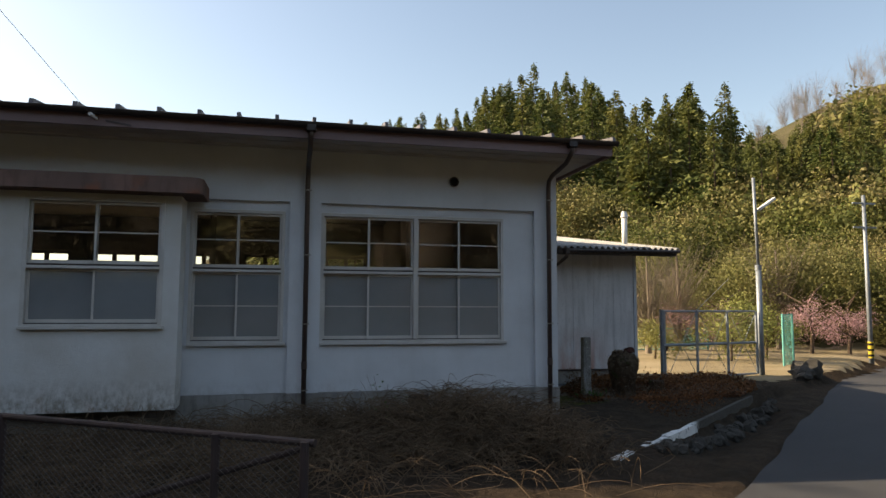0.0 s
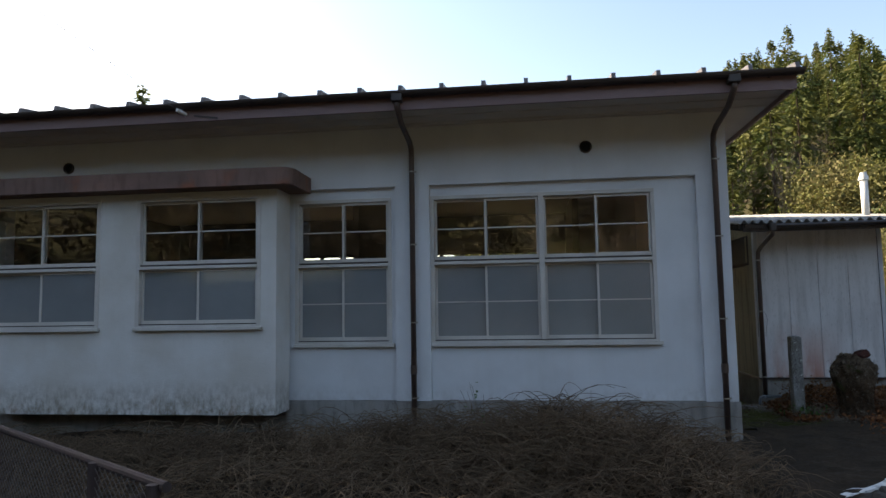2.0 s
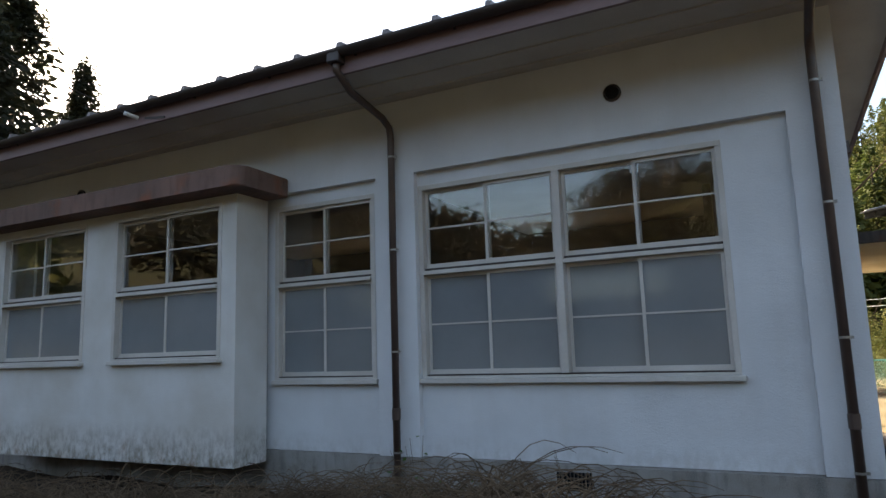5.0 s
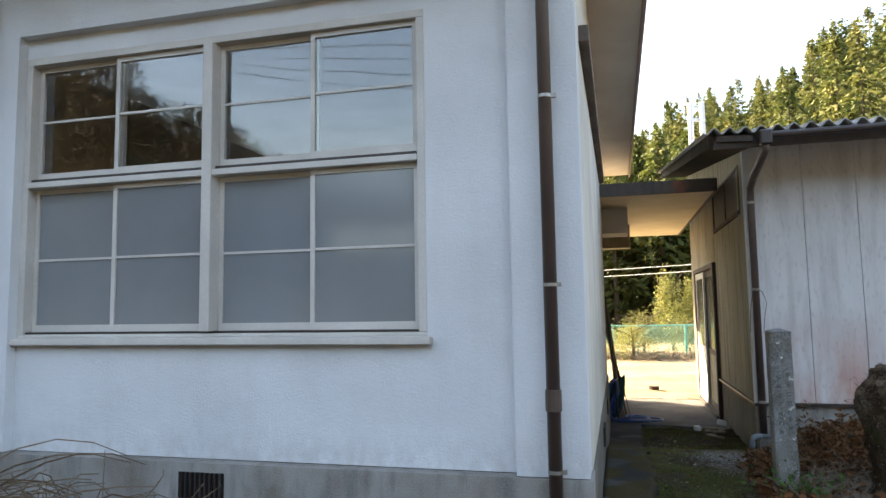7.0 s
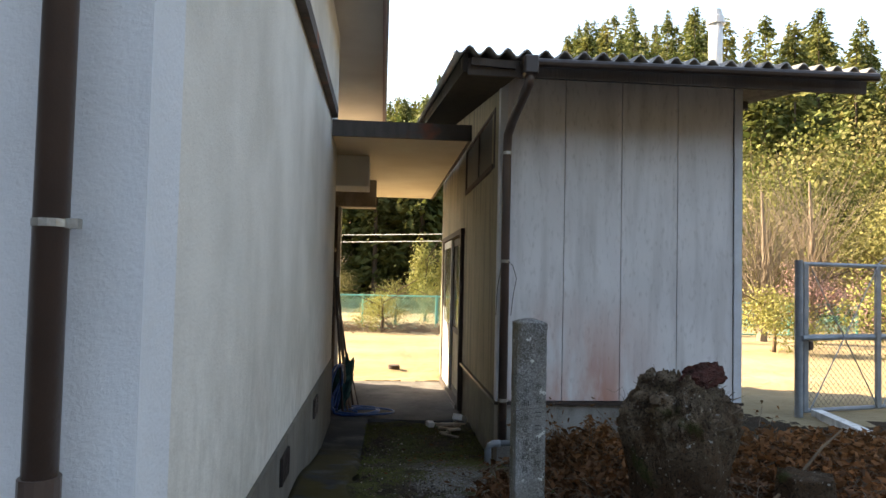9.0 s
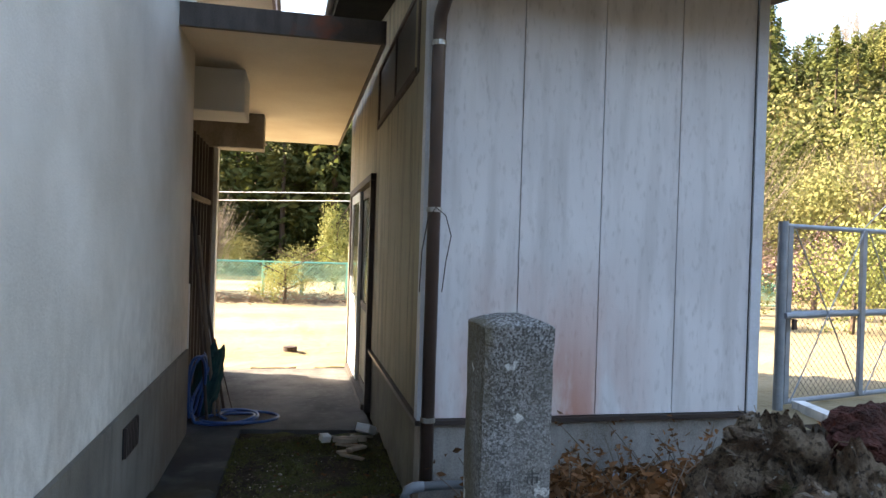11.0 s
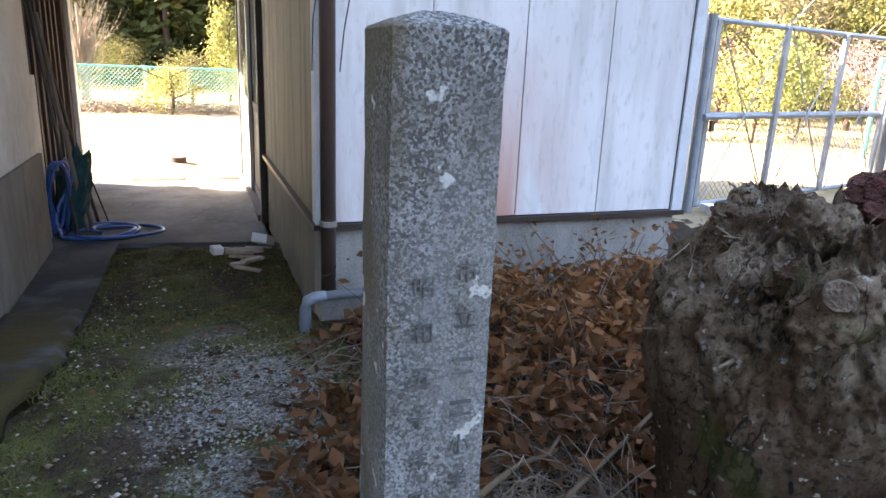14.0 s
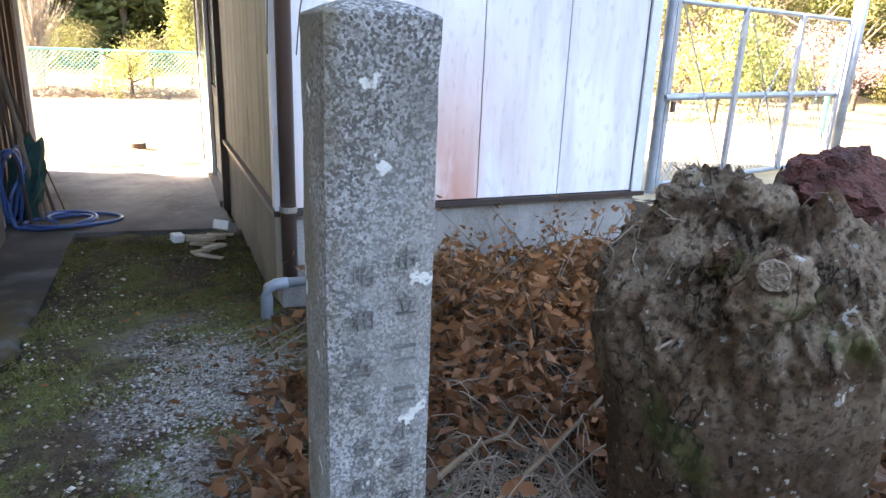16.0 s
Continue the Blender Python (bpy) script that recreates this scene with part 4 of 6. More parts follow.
def build_shed():
    root = thing("shed", (2.37, 6.2, 0), "small grey cement-board shed with stained walls on a concrete base", "shed")
    bm = slant(1.425, 3.33, 3.69, 3.75, 0.52)
    slant(3.27, 3.33, 3.75, 8.75, 0.52, bm)
    slant(1.425, 3.33, 8.75, 8.8, 0.0, bm)
    part("wall_core", bm, DARK_WOOD, root, "dark backing behind the boards")
    xs = [1.443, 1.905, 2.363, 2.821, 3.285]
    for a, b in zip(xs, xs[1:]):
        part("panel", slant(a + 0.003, b - 0.003, 3.67, 3.688, 0.545), BOARD_FRONT, root, "pale grey board with streaks and reddish stains")
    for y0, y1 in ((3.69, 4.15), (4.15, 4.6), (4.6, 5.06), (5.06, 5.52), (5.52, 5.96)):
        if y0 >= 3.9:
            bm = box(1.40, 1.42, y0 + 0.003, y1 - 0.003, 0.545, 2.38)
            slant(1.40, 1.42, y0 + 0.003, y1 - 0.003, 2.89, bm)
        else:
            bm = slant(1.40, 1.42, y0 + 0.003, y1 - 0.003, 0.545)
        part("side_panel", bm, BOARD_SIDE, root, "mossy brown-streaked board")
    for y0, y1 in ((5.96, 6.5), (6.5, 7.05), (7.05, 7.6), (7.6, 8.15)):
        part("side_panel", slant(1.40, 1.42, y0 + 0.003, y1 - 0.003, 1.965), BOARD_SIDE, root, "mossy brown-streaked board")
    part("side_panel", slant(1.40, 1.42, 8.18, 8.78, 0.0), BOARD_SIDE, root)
    bm = slant(1.385, 1.441, 3.655, 3.669, 0.535)
    slant(1.385, 1.399, 3.669, 3.74, 0.535, bm)
    part("corner_trim", bm, TRIM_PALE, root, "pale bluish corner trim")
    bm = slant(3.288, 3.352, 3.655, 3.669, 0.535)
    slant(3.335, 3.352, 3.669, 3.74, 0.535, bm)
    part("corner_trim", bm, TRIM_PALE, root, "pale bluish corner trim")
    bm = box(1.375, 3.365, 3.645, 3.69, 0.515, 0.54)
    box(1.375, 1.42, 3.69, 5.96, 0.515, 0.54, bm)
    part("flashing", bm, DARK_METAL, root)
    bm = box(1.41, 3.33, 3.69, 3.85, -0.1, 0.512)
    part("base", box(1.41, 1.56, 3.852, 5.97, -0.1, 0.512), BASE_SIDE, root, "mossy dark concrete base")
    box(3.2, 3.33, 3.85, 8.7, -0.1, 0.512, bm)
    part("base", bm, FOUNDATION, root, "stained concrete base")
    # side window
    win = part("side_window", None or window_bars(), DARK_WOOD, root)
    part("glass", box(1.408, 1.412, 4.04, 5.88, 2.43, 2.86), DULL_PANE, win, "dark opaque pane")
    # Hidden dark backing, added to keep light from showing through the panes.
    part("added_backing", box(1.50, 1.515, 3.95, 5.95, 2.36, 2.93), DARK_WOOD, win)
    # sliding door with its frame
    bm = box(1.36, 1.45, 5.97, 6.06, 0.0, 1.96)
    box(1.36, 1.45, 8.08, 8.17, 0.0, 1.96, bm)
    box(1.355, 1.46, 5.93, 8.2, 1.962, 2.02, bm)
    box(1.34, 1.46, 6.06, 8.08, -0.02, 0.05, bm)
    part("door_frame", bm, DARK_WOOD, root)
    door = part("sliding_door", door_leaf(1.405, 6.25, 7.2), DARK_WOOD, root)
    part("glass", box(1.413, 1.418, 6.32, 7.13, 0.86, 1.86), FROSTED, door)
    part("lower_board", box(1.413, 1.425, 6.32, 7.13, 0.13, 0.79), BOARD_SIDE, door)
    door = part("sliding_door", door_leaf(1.375, 7.1, 8.07), TRIM_PALE, root)
    part("glass", box(1.383, 1.388, 7.17, 8.0, 0.86, 1.86), FROSTED, door)
    part("lower_board", box(1.383, 1.395, 7.17, 8.0, 0.13, 0.79), BOARD_FRONT, door)
    build_shed_roof(root)


def window_bars():
    bm = box(1.395, 1.43, 3.98, 4.04, 2.39, 2.89)
    box(1.395, 1.43, 5.88, 5.94, 2.39, 2.89, bm)
    box(1.385, 1.43, 4.04, 5.88, 2.39, 2.43, bm)
    box(1.395, 1.43, 4.04, 5.88, 2.86, 2.89, bm)
    for y in (4.96,):
        box(1.398, 1.425, y - 0.018, y + 0.018, 2.43, 2.86, bm)
    return bm


def door_leaf(x, y0, y1):
    bm = box(x, x + 0.03, y0, y0 + 0.07, 0.06, 1.95)
    box(x, x + 0.03, y1 - 0.07, y1, 0.06, 1.95, bm)
    for z0, z1 in ((0.06, 0.13), (0.79, 0.86), (1.86, 1.95)):
        box(x, x + 0.03, y0 + 0.07, y1 - 0.07, z0, z1, bm)
    return bm


def build_shed_roof(root):
    x = np.arange(0.95, 3.96, 0.0108)
    y = np.linspace(2.92, 9.1, 26)
    gx, gy = np.meshgrid(x, y, indexing="ij")
    wave = 0.026 * np.cos(2 * math.pi * gx / 0.13)
    edge = 0.012 * np.sin(5.3 * gx) * (gy < 3.0)
    top = 2.998 + SLOPE * (gy - 2.95) + wave
    n, k = gx.shape
    up = np.stack([gx, gy + edge, top + 0.006], -1).reshape(-1, 3)
    dn = np.stack([gx, gy + edge, top - 0.006], -1).reshape(-1, 3)
    i = np.arange(n * k).reshape(n, k)
    f1 = np.stack([i[:-1, :-1], i[1:, :-1], i[1:, 1:], i[:-1, 1:]], -1).reshape(-1, 4)
    f2 = f1[:, ::-1] + n * k
    sides = []
    for line, flip in ((i[:, 0], False), (i[:, -1], True), (i[0, :], True), (i[-1, :], False)):
        q = np.stack([line[:-1], line[:-1] + n * k, line[1:] + n * k, line[1:]], -1)
        sides.append(q[:, ::-1] if flip else q)
    roof = link("corrugated_roof", mesh_np("corrugated_roof", np.concatenate([up, dn]), np.concatenate([f1, f2] + sides)), SLATE, root, "weathered corrugated cement roof")
    for yy in (3.05, 4.5, 6.0, 7.5, 8.9):
        z = roof_under(yy)
        part("purlin", box(1.0, 3.86, yy - 0.025, yy + 0.025, z - 0.075, z - 0.002), DARK_WOOD, root)
    # Verge board and added lining are blackened to deepen the overhang's shade.
    part("verge_board", bar((1.02, 2.97, 2.93), (1.02, 9.05, 2.93 + SLOPE * 6.08), 0.03, 0.13), DARK_BOARD, root)
    part("eaves_shade_lining", bar((1.215, 3.03, 2.885), (1.215, 8.9, 2.885 + SLOPE * 5.87), 0.36, 0.02), DARK_BOARD, root, "added lining, blackened for the shade under the overhang")
    part("eaves_board", box(1.04, 3.9, 2.985, 3.015, 2.85, 2.955), DARK_WOOD, root)
    part("broken_board", bar((1.06, 2.965, 2.935), (1.36, 2.965, 2.92), 0.025, 0.05), DARK_WOOD, root, "splintered weathered board end")
    part("eaves_gutter", tube([(1.40, 2.90, 2.925), (3.92, 2.90, 2.945)], 0.03, 10), DARK_METAL, root)
    part("verge_gutter", tube([(1.42, 2.95, 2.93), (1.345, 5.95, 3.35)], 0.03, 8), PIPE_BROWN, root)
    part("collector", box(1.40, 1.50, 2.86, 2.96, 2.84, 2.97), DARK_METAL, root, bevel=0.012)
    part("downpipe", tube([(1.45, 2.91, 2.86), (1.45, 2.93, 2.80), (1.435, 3.40, 2.66), (1.43, 3.575, 2.58), (1.43, 3.60, 2.48), (1.43, 3.60, 0.24)], 0.034, 14), PIPE_BROWN, root, smooth=True)
    for z in (2.44, 1.61, 0.56):
        part("clip", tube([(1.43, 3.60, z - 0.012), (1.43, 3.60, z + 0.012)], 0.039, 14), CLIP_METAL, root, "pale metal clip")
    part("chimney_pipe", tube([(3.45, 4.3, 3.0), (3.45, 4.3, 3.85)], 0.06, 16), WHITE_PIPE, root, "white chimney pipe", smooth=True)
    part("chimney_cap", tube([(3.45, 4.3, 3.82), (3.45, 4.3, 3.88), (3.45, 4.3, 3.9), (3.45, 4.3, 3.95)], 0.085, 16, r_end=0.05), WHITE_PIPE, root)
    for xx in (1.5, 1.69):
        part("vent_pipe", tube([(xx, 8.75, 3.7), (xx, 8.75, 4.95)], 0.045, 12), WHITE_PIPE, root, "white vent pipe", smooth=True)
    part("vent_link", box(1.5, 1.69, 8.73, 8.77, 4.62, 4.68), WHITE_PIPE, root)


build_shed()


def build_pvc_pipe():
    root = thing("drain_pipe", (2.2, 3.5, 0.25), "grey plastic drain pipe along the shed base", "pipe")
    part("run", tube([(1.36, 3.5, 0.26), (3.15, 3.5, 0.28)], 0.022, 12), PVC, root, smooth=True)
    part("elbow", tube([(1.40, 3.5, 0.26), (1.35, 3.5, 0.258), (1.32, 3.5, 0.245), (1.31, 3.5, 0.21), (1.31, 3.5, 0.0)], 0.026, 12), PVC, root, smooth=True)
    part("joint", tube([(1.62, 3.5, 0.262), (1.70, 3.5, 0.263)], 0.028, 12), PVC, root)


build_pvc_pipe()


def build_pipe_wire():
    root = thing("loop_of_wire", (1.43, 3.6, 1.5), "thin loose wire looped round the rain pipe", "wire")
    pts = [(1.36, 3.56, 1.2), (1.365, 3.55, 1.4), (1.39, 3.55, 1.56), (1.43, 3.555, 1.62), (1.48, 3.55, 1.58), (1.51, 3.55, 1.48), (1.49, 3.56, 1.36), (1.475, 3.57, 1.2)]
    part("strand", tube(pts, 0.003, 5), DARK_METAL, root)


build_pipe_wire()
# ---- kerb, stones, gate, fences, poles ----
def build_kerb():
    pts = [(-1.5, -3.68), (-0.48, -2.64), (0.05, -2.18), (0.84, -1.53), (1.63, -0.87), (2.5, -0.12), (3.47, 0.72), (4.4, 1.5)]
    root = thing("kerb", (2, -0.3, 0.1), "old low concrete kerb with worn white paint, sunk in leaves", "kerb", kind="structure")
    for i, (a, b) in enumerate(zip(pts, pts[1:])):
        ob = part("kerb_stone", bar((a[0], a[1], 0.105), (b[0], b[1], 0.105), 0.11 if 0 < i < 4 else 0.06, 0.23), WORN_KERB, root)
    gate = [(5.41, 5.75), (5.2, 4.6), (5.3, 3.7), (5.9, 3.1)]
    for a, b in zip(gate, gate[1:]):
        part("kerb_stone", bar((a[0], a[1], -0.02), (b[0], b[1], -0.02), 0.12, 0.2), WHITE_KERB, root)


build_kerb()


def stone_mesh(seed):
    r = np.random.default_rng(seed)
    bm = bmesh.new()
    bmesh.ops.create_icosphere(bm, subdivisions=2, radius=1.0)
    off = Vector(r.uniform(-9, 9, 3))
    for v in bm.verts:
        v.co *= 0.8 + 0.5 * noise.noise(v.co * 1.3 + off)
    m = bpy.data.meshes.new("stone")
    bm.to_mesh(m)
    bm.free()
    m.materials.append(ROCK)
    return m


STONES = [stone_mesh(s) for s in range(5)]


def build_stone_wall():
    root = thing("stone_edging", (2.2, -0.4, 0), "rough field stones set below the kerb", "stone wall", kind="structure")
    r = np.random.default_rng(5)
    for i in range(70):
        x = r.uniform(0.2, 5.2)
        y = float(kerb_y(x)) - 0.2 - abs(r.normal(0, 0.15))
        ob = new("stone", STONES[i % 5])
        ob.parent = root
        ob.matrix_parent_inverse = Matrix.Translation(-root.location)
        s = r.uniform(0.05, 0.12)
        ob.matrix_basis = Matrix.LocRotScale((x, y, float(ground_z(np.array(x), np.array(y))) + s * 0.2), Euler(r.uniform(0, 6, 3)), (s * 1.3, s, s * 0.9))


build_stone_wall()


def build_boulders():
    for x, y, s in ((9.1, 5.6, 0.30), (9.6, 6.0, 0.42), (10.2, 6.5, 0.36), (8.7, 5.1, 0.20)):
        ob = new("boulder", STONES[int(s * 100) % 5])
        ob.matrix_basis = Matrix.LocRotScale((x, y, float(ground_z(np.array(x), np.array(y))) + s * 0.45), Euler((0.3, 0.2, x)), (s * 1.3, s, s * 0.9))
        tagged(ob, "dark rough boulder at the edge of the lane", "boulder", "boulders by the lane")


build_boulders()


def chain_mesh(length, z0, z1, step, r, y=0.0):
    """Crossing wires of a chain-link net in the x-z plane."""
    h = z1 - z0
    paths = []
    for sgn in (1, -1):
        for c in np.arange(-h, length + h, step):
            xa, za, xb, zb = (c, z0, c + h, z1) if sgn > 0 else (c, z1, c + h, z0)
            ts = np.clip(np.array([(0 - xa) / h, (length - xa) / h]), 0, 1)
            if ts[1] - ts[0] < 0.02:
                continue
            p = [(xa + t * h, y + 0.004 * sgn, za + t * (zb - za)) for t in ts]
            paths.append(p)
    v, f = strands(np.array(paths), r)
    return mesh_np("chain_link", v, f)


def local_part(name, data, mat, parent, label=""):
    """A part given in its thing's own axes."""
    ob = part(name, data, mat) if isinstance(data, bmesh.types.BMesh) else link(name, data, mat)
    ob.parent = parent
    if label:
        ob["label"] = label
    return ob


def build_gate():
    root = thing("gate", (5.3, 5.8, 0), "galvanised steel mesh gate with crossed braces, closed", "gate")
    ang = math.atan2(6.6 - 5.8, 8.6 - 5.3)
    root.rotation_euler = (0, 0, ang)
    L, z0, z1, zm = 3.36, 0.05, 1.72, 0.88
    local_part("gate_post", tube([(-0.09, 0, -0.3), (-0.09, 0, 1.76)], 0.045, 14), GALVANISED, root)
    for k in range(4):
        x = k * L / 3
        local_part("upright", box(x - 0.03, x + 0.03, -0.02, 0.02, z0, z1), GALVANISED, root)
    for z, w in ((z0, 0.025), (zm, 0.035), (z1, 0.025)):
        local_part("rail", tube([(0, 0.03, z), (L, 0.03, z)], w, 10), GALVANISED, root)
    for k in range(3):
        a, b = k * L / 3 + 0.03, (k + 1) * L / 3 - 0.03
        for p, q in (((a, -0.025, z1), (b, -0.025, z0)), ((b, -0.03, z1), (a, -0.03, z0))):
            local_part("brace", tube([p, q], 0.007, 6), GALVANISED, root)
    local_part("chain_link", chain_mesh(L, z0, z1, 0.075, 0.0022, 0.045), MESH_WIRE, root)
    latch = local_part("latch", tube([(-0.1, -0.05, zm), (0.36, -0.05, zm)], 0.03, 10), GALVANISED, root)
    ob = part("padlock", box(-0.02, 0.03, -0.09, -0.06, zm - 0.13, zm - 0.03), DARK_METAL, bevel=0.006)
    ob.parent = latch
    local_part("stay_wire", tube([(1.12, 0, 1.74), (2.6, 0.2, 2.6)], 0.006, 6), GALVANISED, root)


build_gate()


def build_lamp_pole():
    root = thing("street_lamp", (8.72, 6.62, -0.2), "slim grey two-stage pole with a lamp arm beside the gate", "street lamp")
    x, y = 8.72, 6.62
    part("lower_pole", tube([(x, y, -0.3), (x, y, 2.9)], 0.075, 14), GALVANISED, root, smooth=True)
    part("collar", tube([(x, y, 2.84), (x, y, 2.98)], 0.09, 14), GALVANISED, root)
    part("upper_pole", tube([(x, y, 2.9), (x - 0.06, y, 5.4)], 0.042, 12), GALVANISED, root, smooth=True)
    part("arm", bar((x - 0.05, y, 4.45), (x + 0.16, y, 4.55), 0.03, 0.03), GALVANISED, root)
    part("lamp_head", bar((x + 0.08, y, 4.52), (x + 0.6, y, 4.86), 0.12, 0.07), WHITE_PIPE, root, "pale lamp head", bevel=0.01)


build_lamp_pole()


def build_green_fence(name, p, q, z0, h, posts, label):
    p, q = Vector((*p, z0)), Vector((*q, z0))
    root = thing(name, p, label, "fence")
    root.rotation_euler = (0, 0, math.atan2(q.y - p.y, q.x - p.x))
    L = (q - p).length
    for k in range(posts):
        local_part("post", tube([(L * k / (posts - 1), 0, -0.4), (L * k / (posts - 1), 0, h + 0.03)], 0.035, 10), GREEN_WIRE, root)
    for z in (0.04, h):
        local_part("rail", tube([(0, 0, z), (L, 0, z)], 0.02, 8), GREEN_WIRE, root)
    local_part("chain_link", chain_mesh(L, 0.04, h, 0.085, 0.0045, 0.02), GREEN_WIRE, root)


build_green_fence("field_fence", (-12, 17.3), (14, 16.6), 0.0, 0.92, 14, "long green chain-link fence at the end of the field")
build_green_fence("road_fence", (11.3, 8.85), (12.3, 9.6), -0.15, 1.75, 2, "short tall green mesh fence panel by the lane")


def build_utility_pole(name, at, h, band, label):
    root = thing(name, at, label, "utility pole")
    x, y, z = at
    part("pole", tube([(x, y, z - 0.3), (x, y, z + h)], 0.24 if h > 8 else 0.09, 14, r_end=0.17 if h > 8 else 0.06), GALVANISED if h < 8 else DARK_WOOD, root, smooth=True)
    if band:
        part("warning_band", tube([(x, y, z + 0.4), (x, y, z + 1.0)], 0.095, 14), YELLOW_BAND, root, "yellow warning band")
        for k in range(3):
            part("stripe", tube([(x, y, z + 0.46 + 0.2 * k), (x, y, z + 0.54 + 0.2 * k)], 0.097, 14), BLACK, root)
    for k in range(2):
        part("cross_arm", bar((x - (1.3 if h > 8 else 0.5), y, z + h - 0.3 - 0.9 * k), (x + (1.3 if h > 8 else 0.5), y, z + h - 0.3 - 0.9 * k), 0.2 if h > 8 else 0.06, 0.2 if h > 8 else 0.06), DARK_METAL if h > 8 else GALVANISED, root)
    if h > 8:
        part("transformer", tube([(x + 0.35, y, z + h - 2.4), (x + 0.35, y, z + h - 1.5)], 0.28, 14), GALVANISED, root)


build_utility_pole("utility_pole", (17.0, 11.2, -0.4), 6.4, True, "slender grey utility pole with a yellow band by the lane")
build_utility_pole("utility_pole", (7.0, 15.4, 0.0), 3.2, False, "short grey pole in the field holding two wires")
SOUTH_Z = float(ground_z(np.array(-23.0), np.array(-32.0)))
build_utility_pole("utility_pole", (-23, -32, SOUTH_Z), 16.5, False, "tall dark utility pole across the lane")
for k in range(4):
    build_cable("power_line", (-23, -32, SOUTH_Z + 14.6 - 0.5 * k), (45, -30 - 4 * k, 15 - 1.6 * k), 1.2, 0.03, "dark power line across the sky opposite the building")
for k in range(2):
    build_cable("field_wire", (-30, 15.6, 2.05 - 0.2 * k), (7, 15.3, 2.75 - 0.17 * k), 0.25, 0.010, "pale overhead wire across the field", WHITE_PIPE)


def build_front_fence():
    root = thing("front_fence", (-4.8, -4.6, 0.3), "low rusty brown tube fence with sagging chain-link mesh", "fence")
    E, C, W = Vector((-3.8, -5.31, 1.03)), Vector((-5.85, -3.86, 1.03)), Vector((-10.0, -3.3, 0.97))
    part("top_rail", tube([E + Vector((0.06, 0, 0)), C], 0.022, 10), RUSTY, root)
    part("top_rail", tube([C, W], 0.022, 10), RUSTY, root)
    part("brace", tube([E + Vector((0, 0.03, -0.03)), Vector((-5.5, -4.09, 0.33))], 0.02, 10), RUSTY, root)
    for p in (E, E.lerp(C, 0.25), C, C.lerp(W, 0.5), W):
        part("post", tube([(p.x, p.y, 0.1), (p.x, p.y, p.z + 0.01)], 0.026 if p is not C else 0.034, 10), RUSTY, root)
    for a, b in ((E, C), (C, W)):
        L = (b - a).length
        m = chain_mesh(L, 0.0, 1.0, 0.062, 0.0022)
        d = (b - a) / L
        co = np.empty(len(m.vertices) * 3, dtype=np.float32)
        m.vertices.foreach_get("co", co)
        co = co.reshape(-1, 3)
        topz = a.z + (b.z - a.z) * co[:, 0] / L
        out = np.stack([a.x + d.x * co[:, 0] - d.y * co[:, 1], a.y + d.y * co[:, 0] + d.x * co[:, 1], 0.33 + (topz - 0.33) * co[:, 2]], 1)
        m.vertices.foreach_set("co", out.astype(np.float32).ravel())
        m.update()
        link("chain_link", m, MESH_WIRE, root)


build_front_fence()
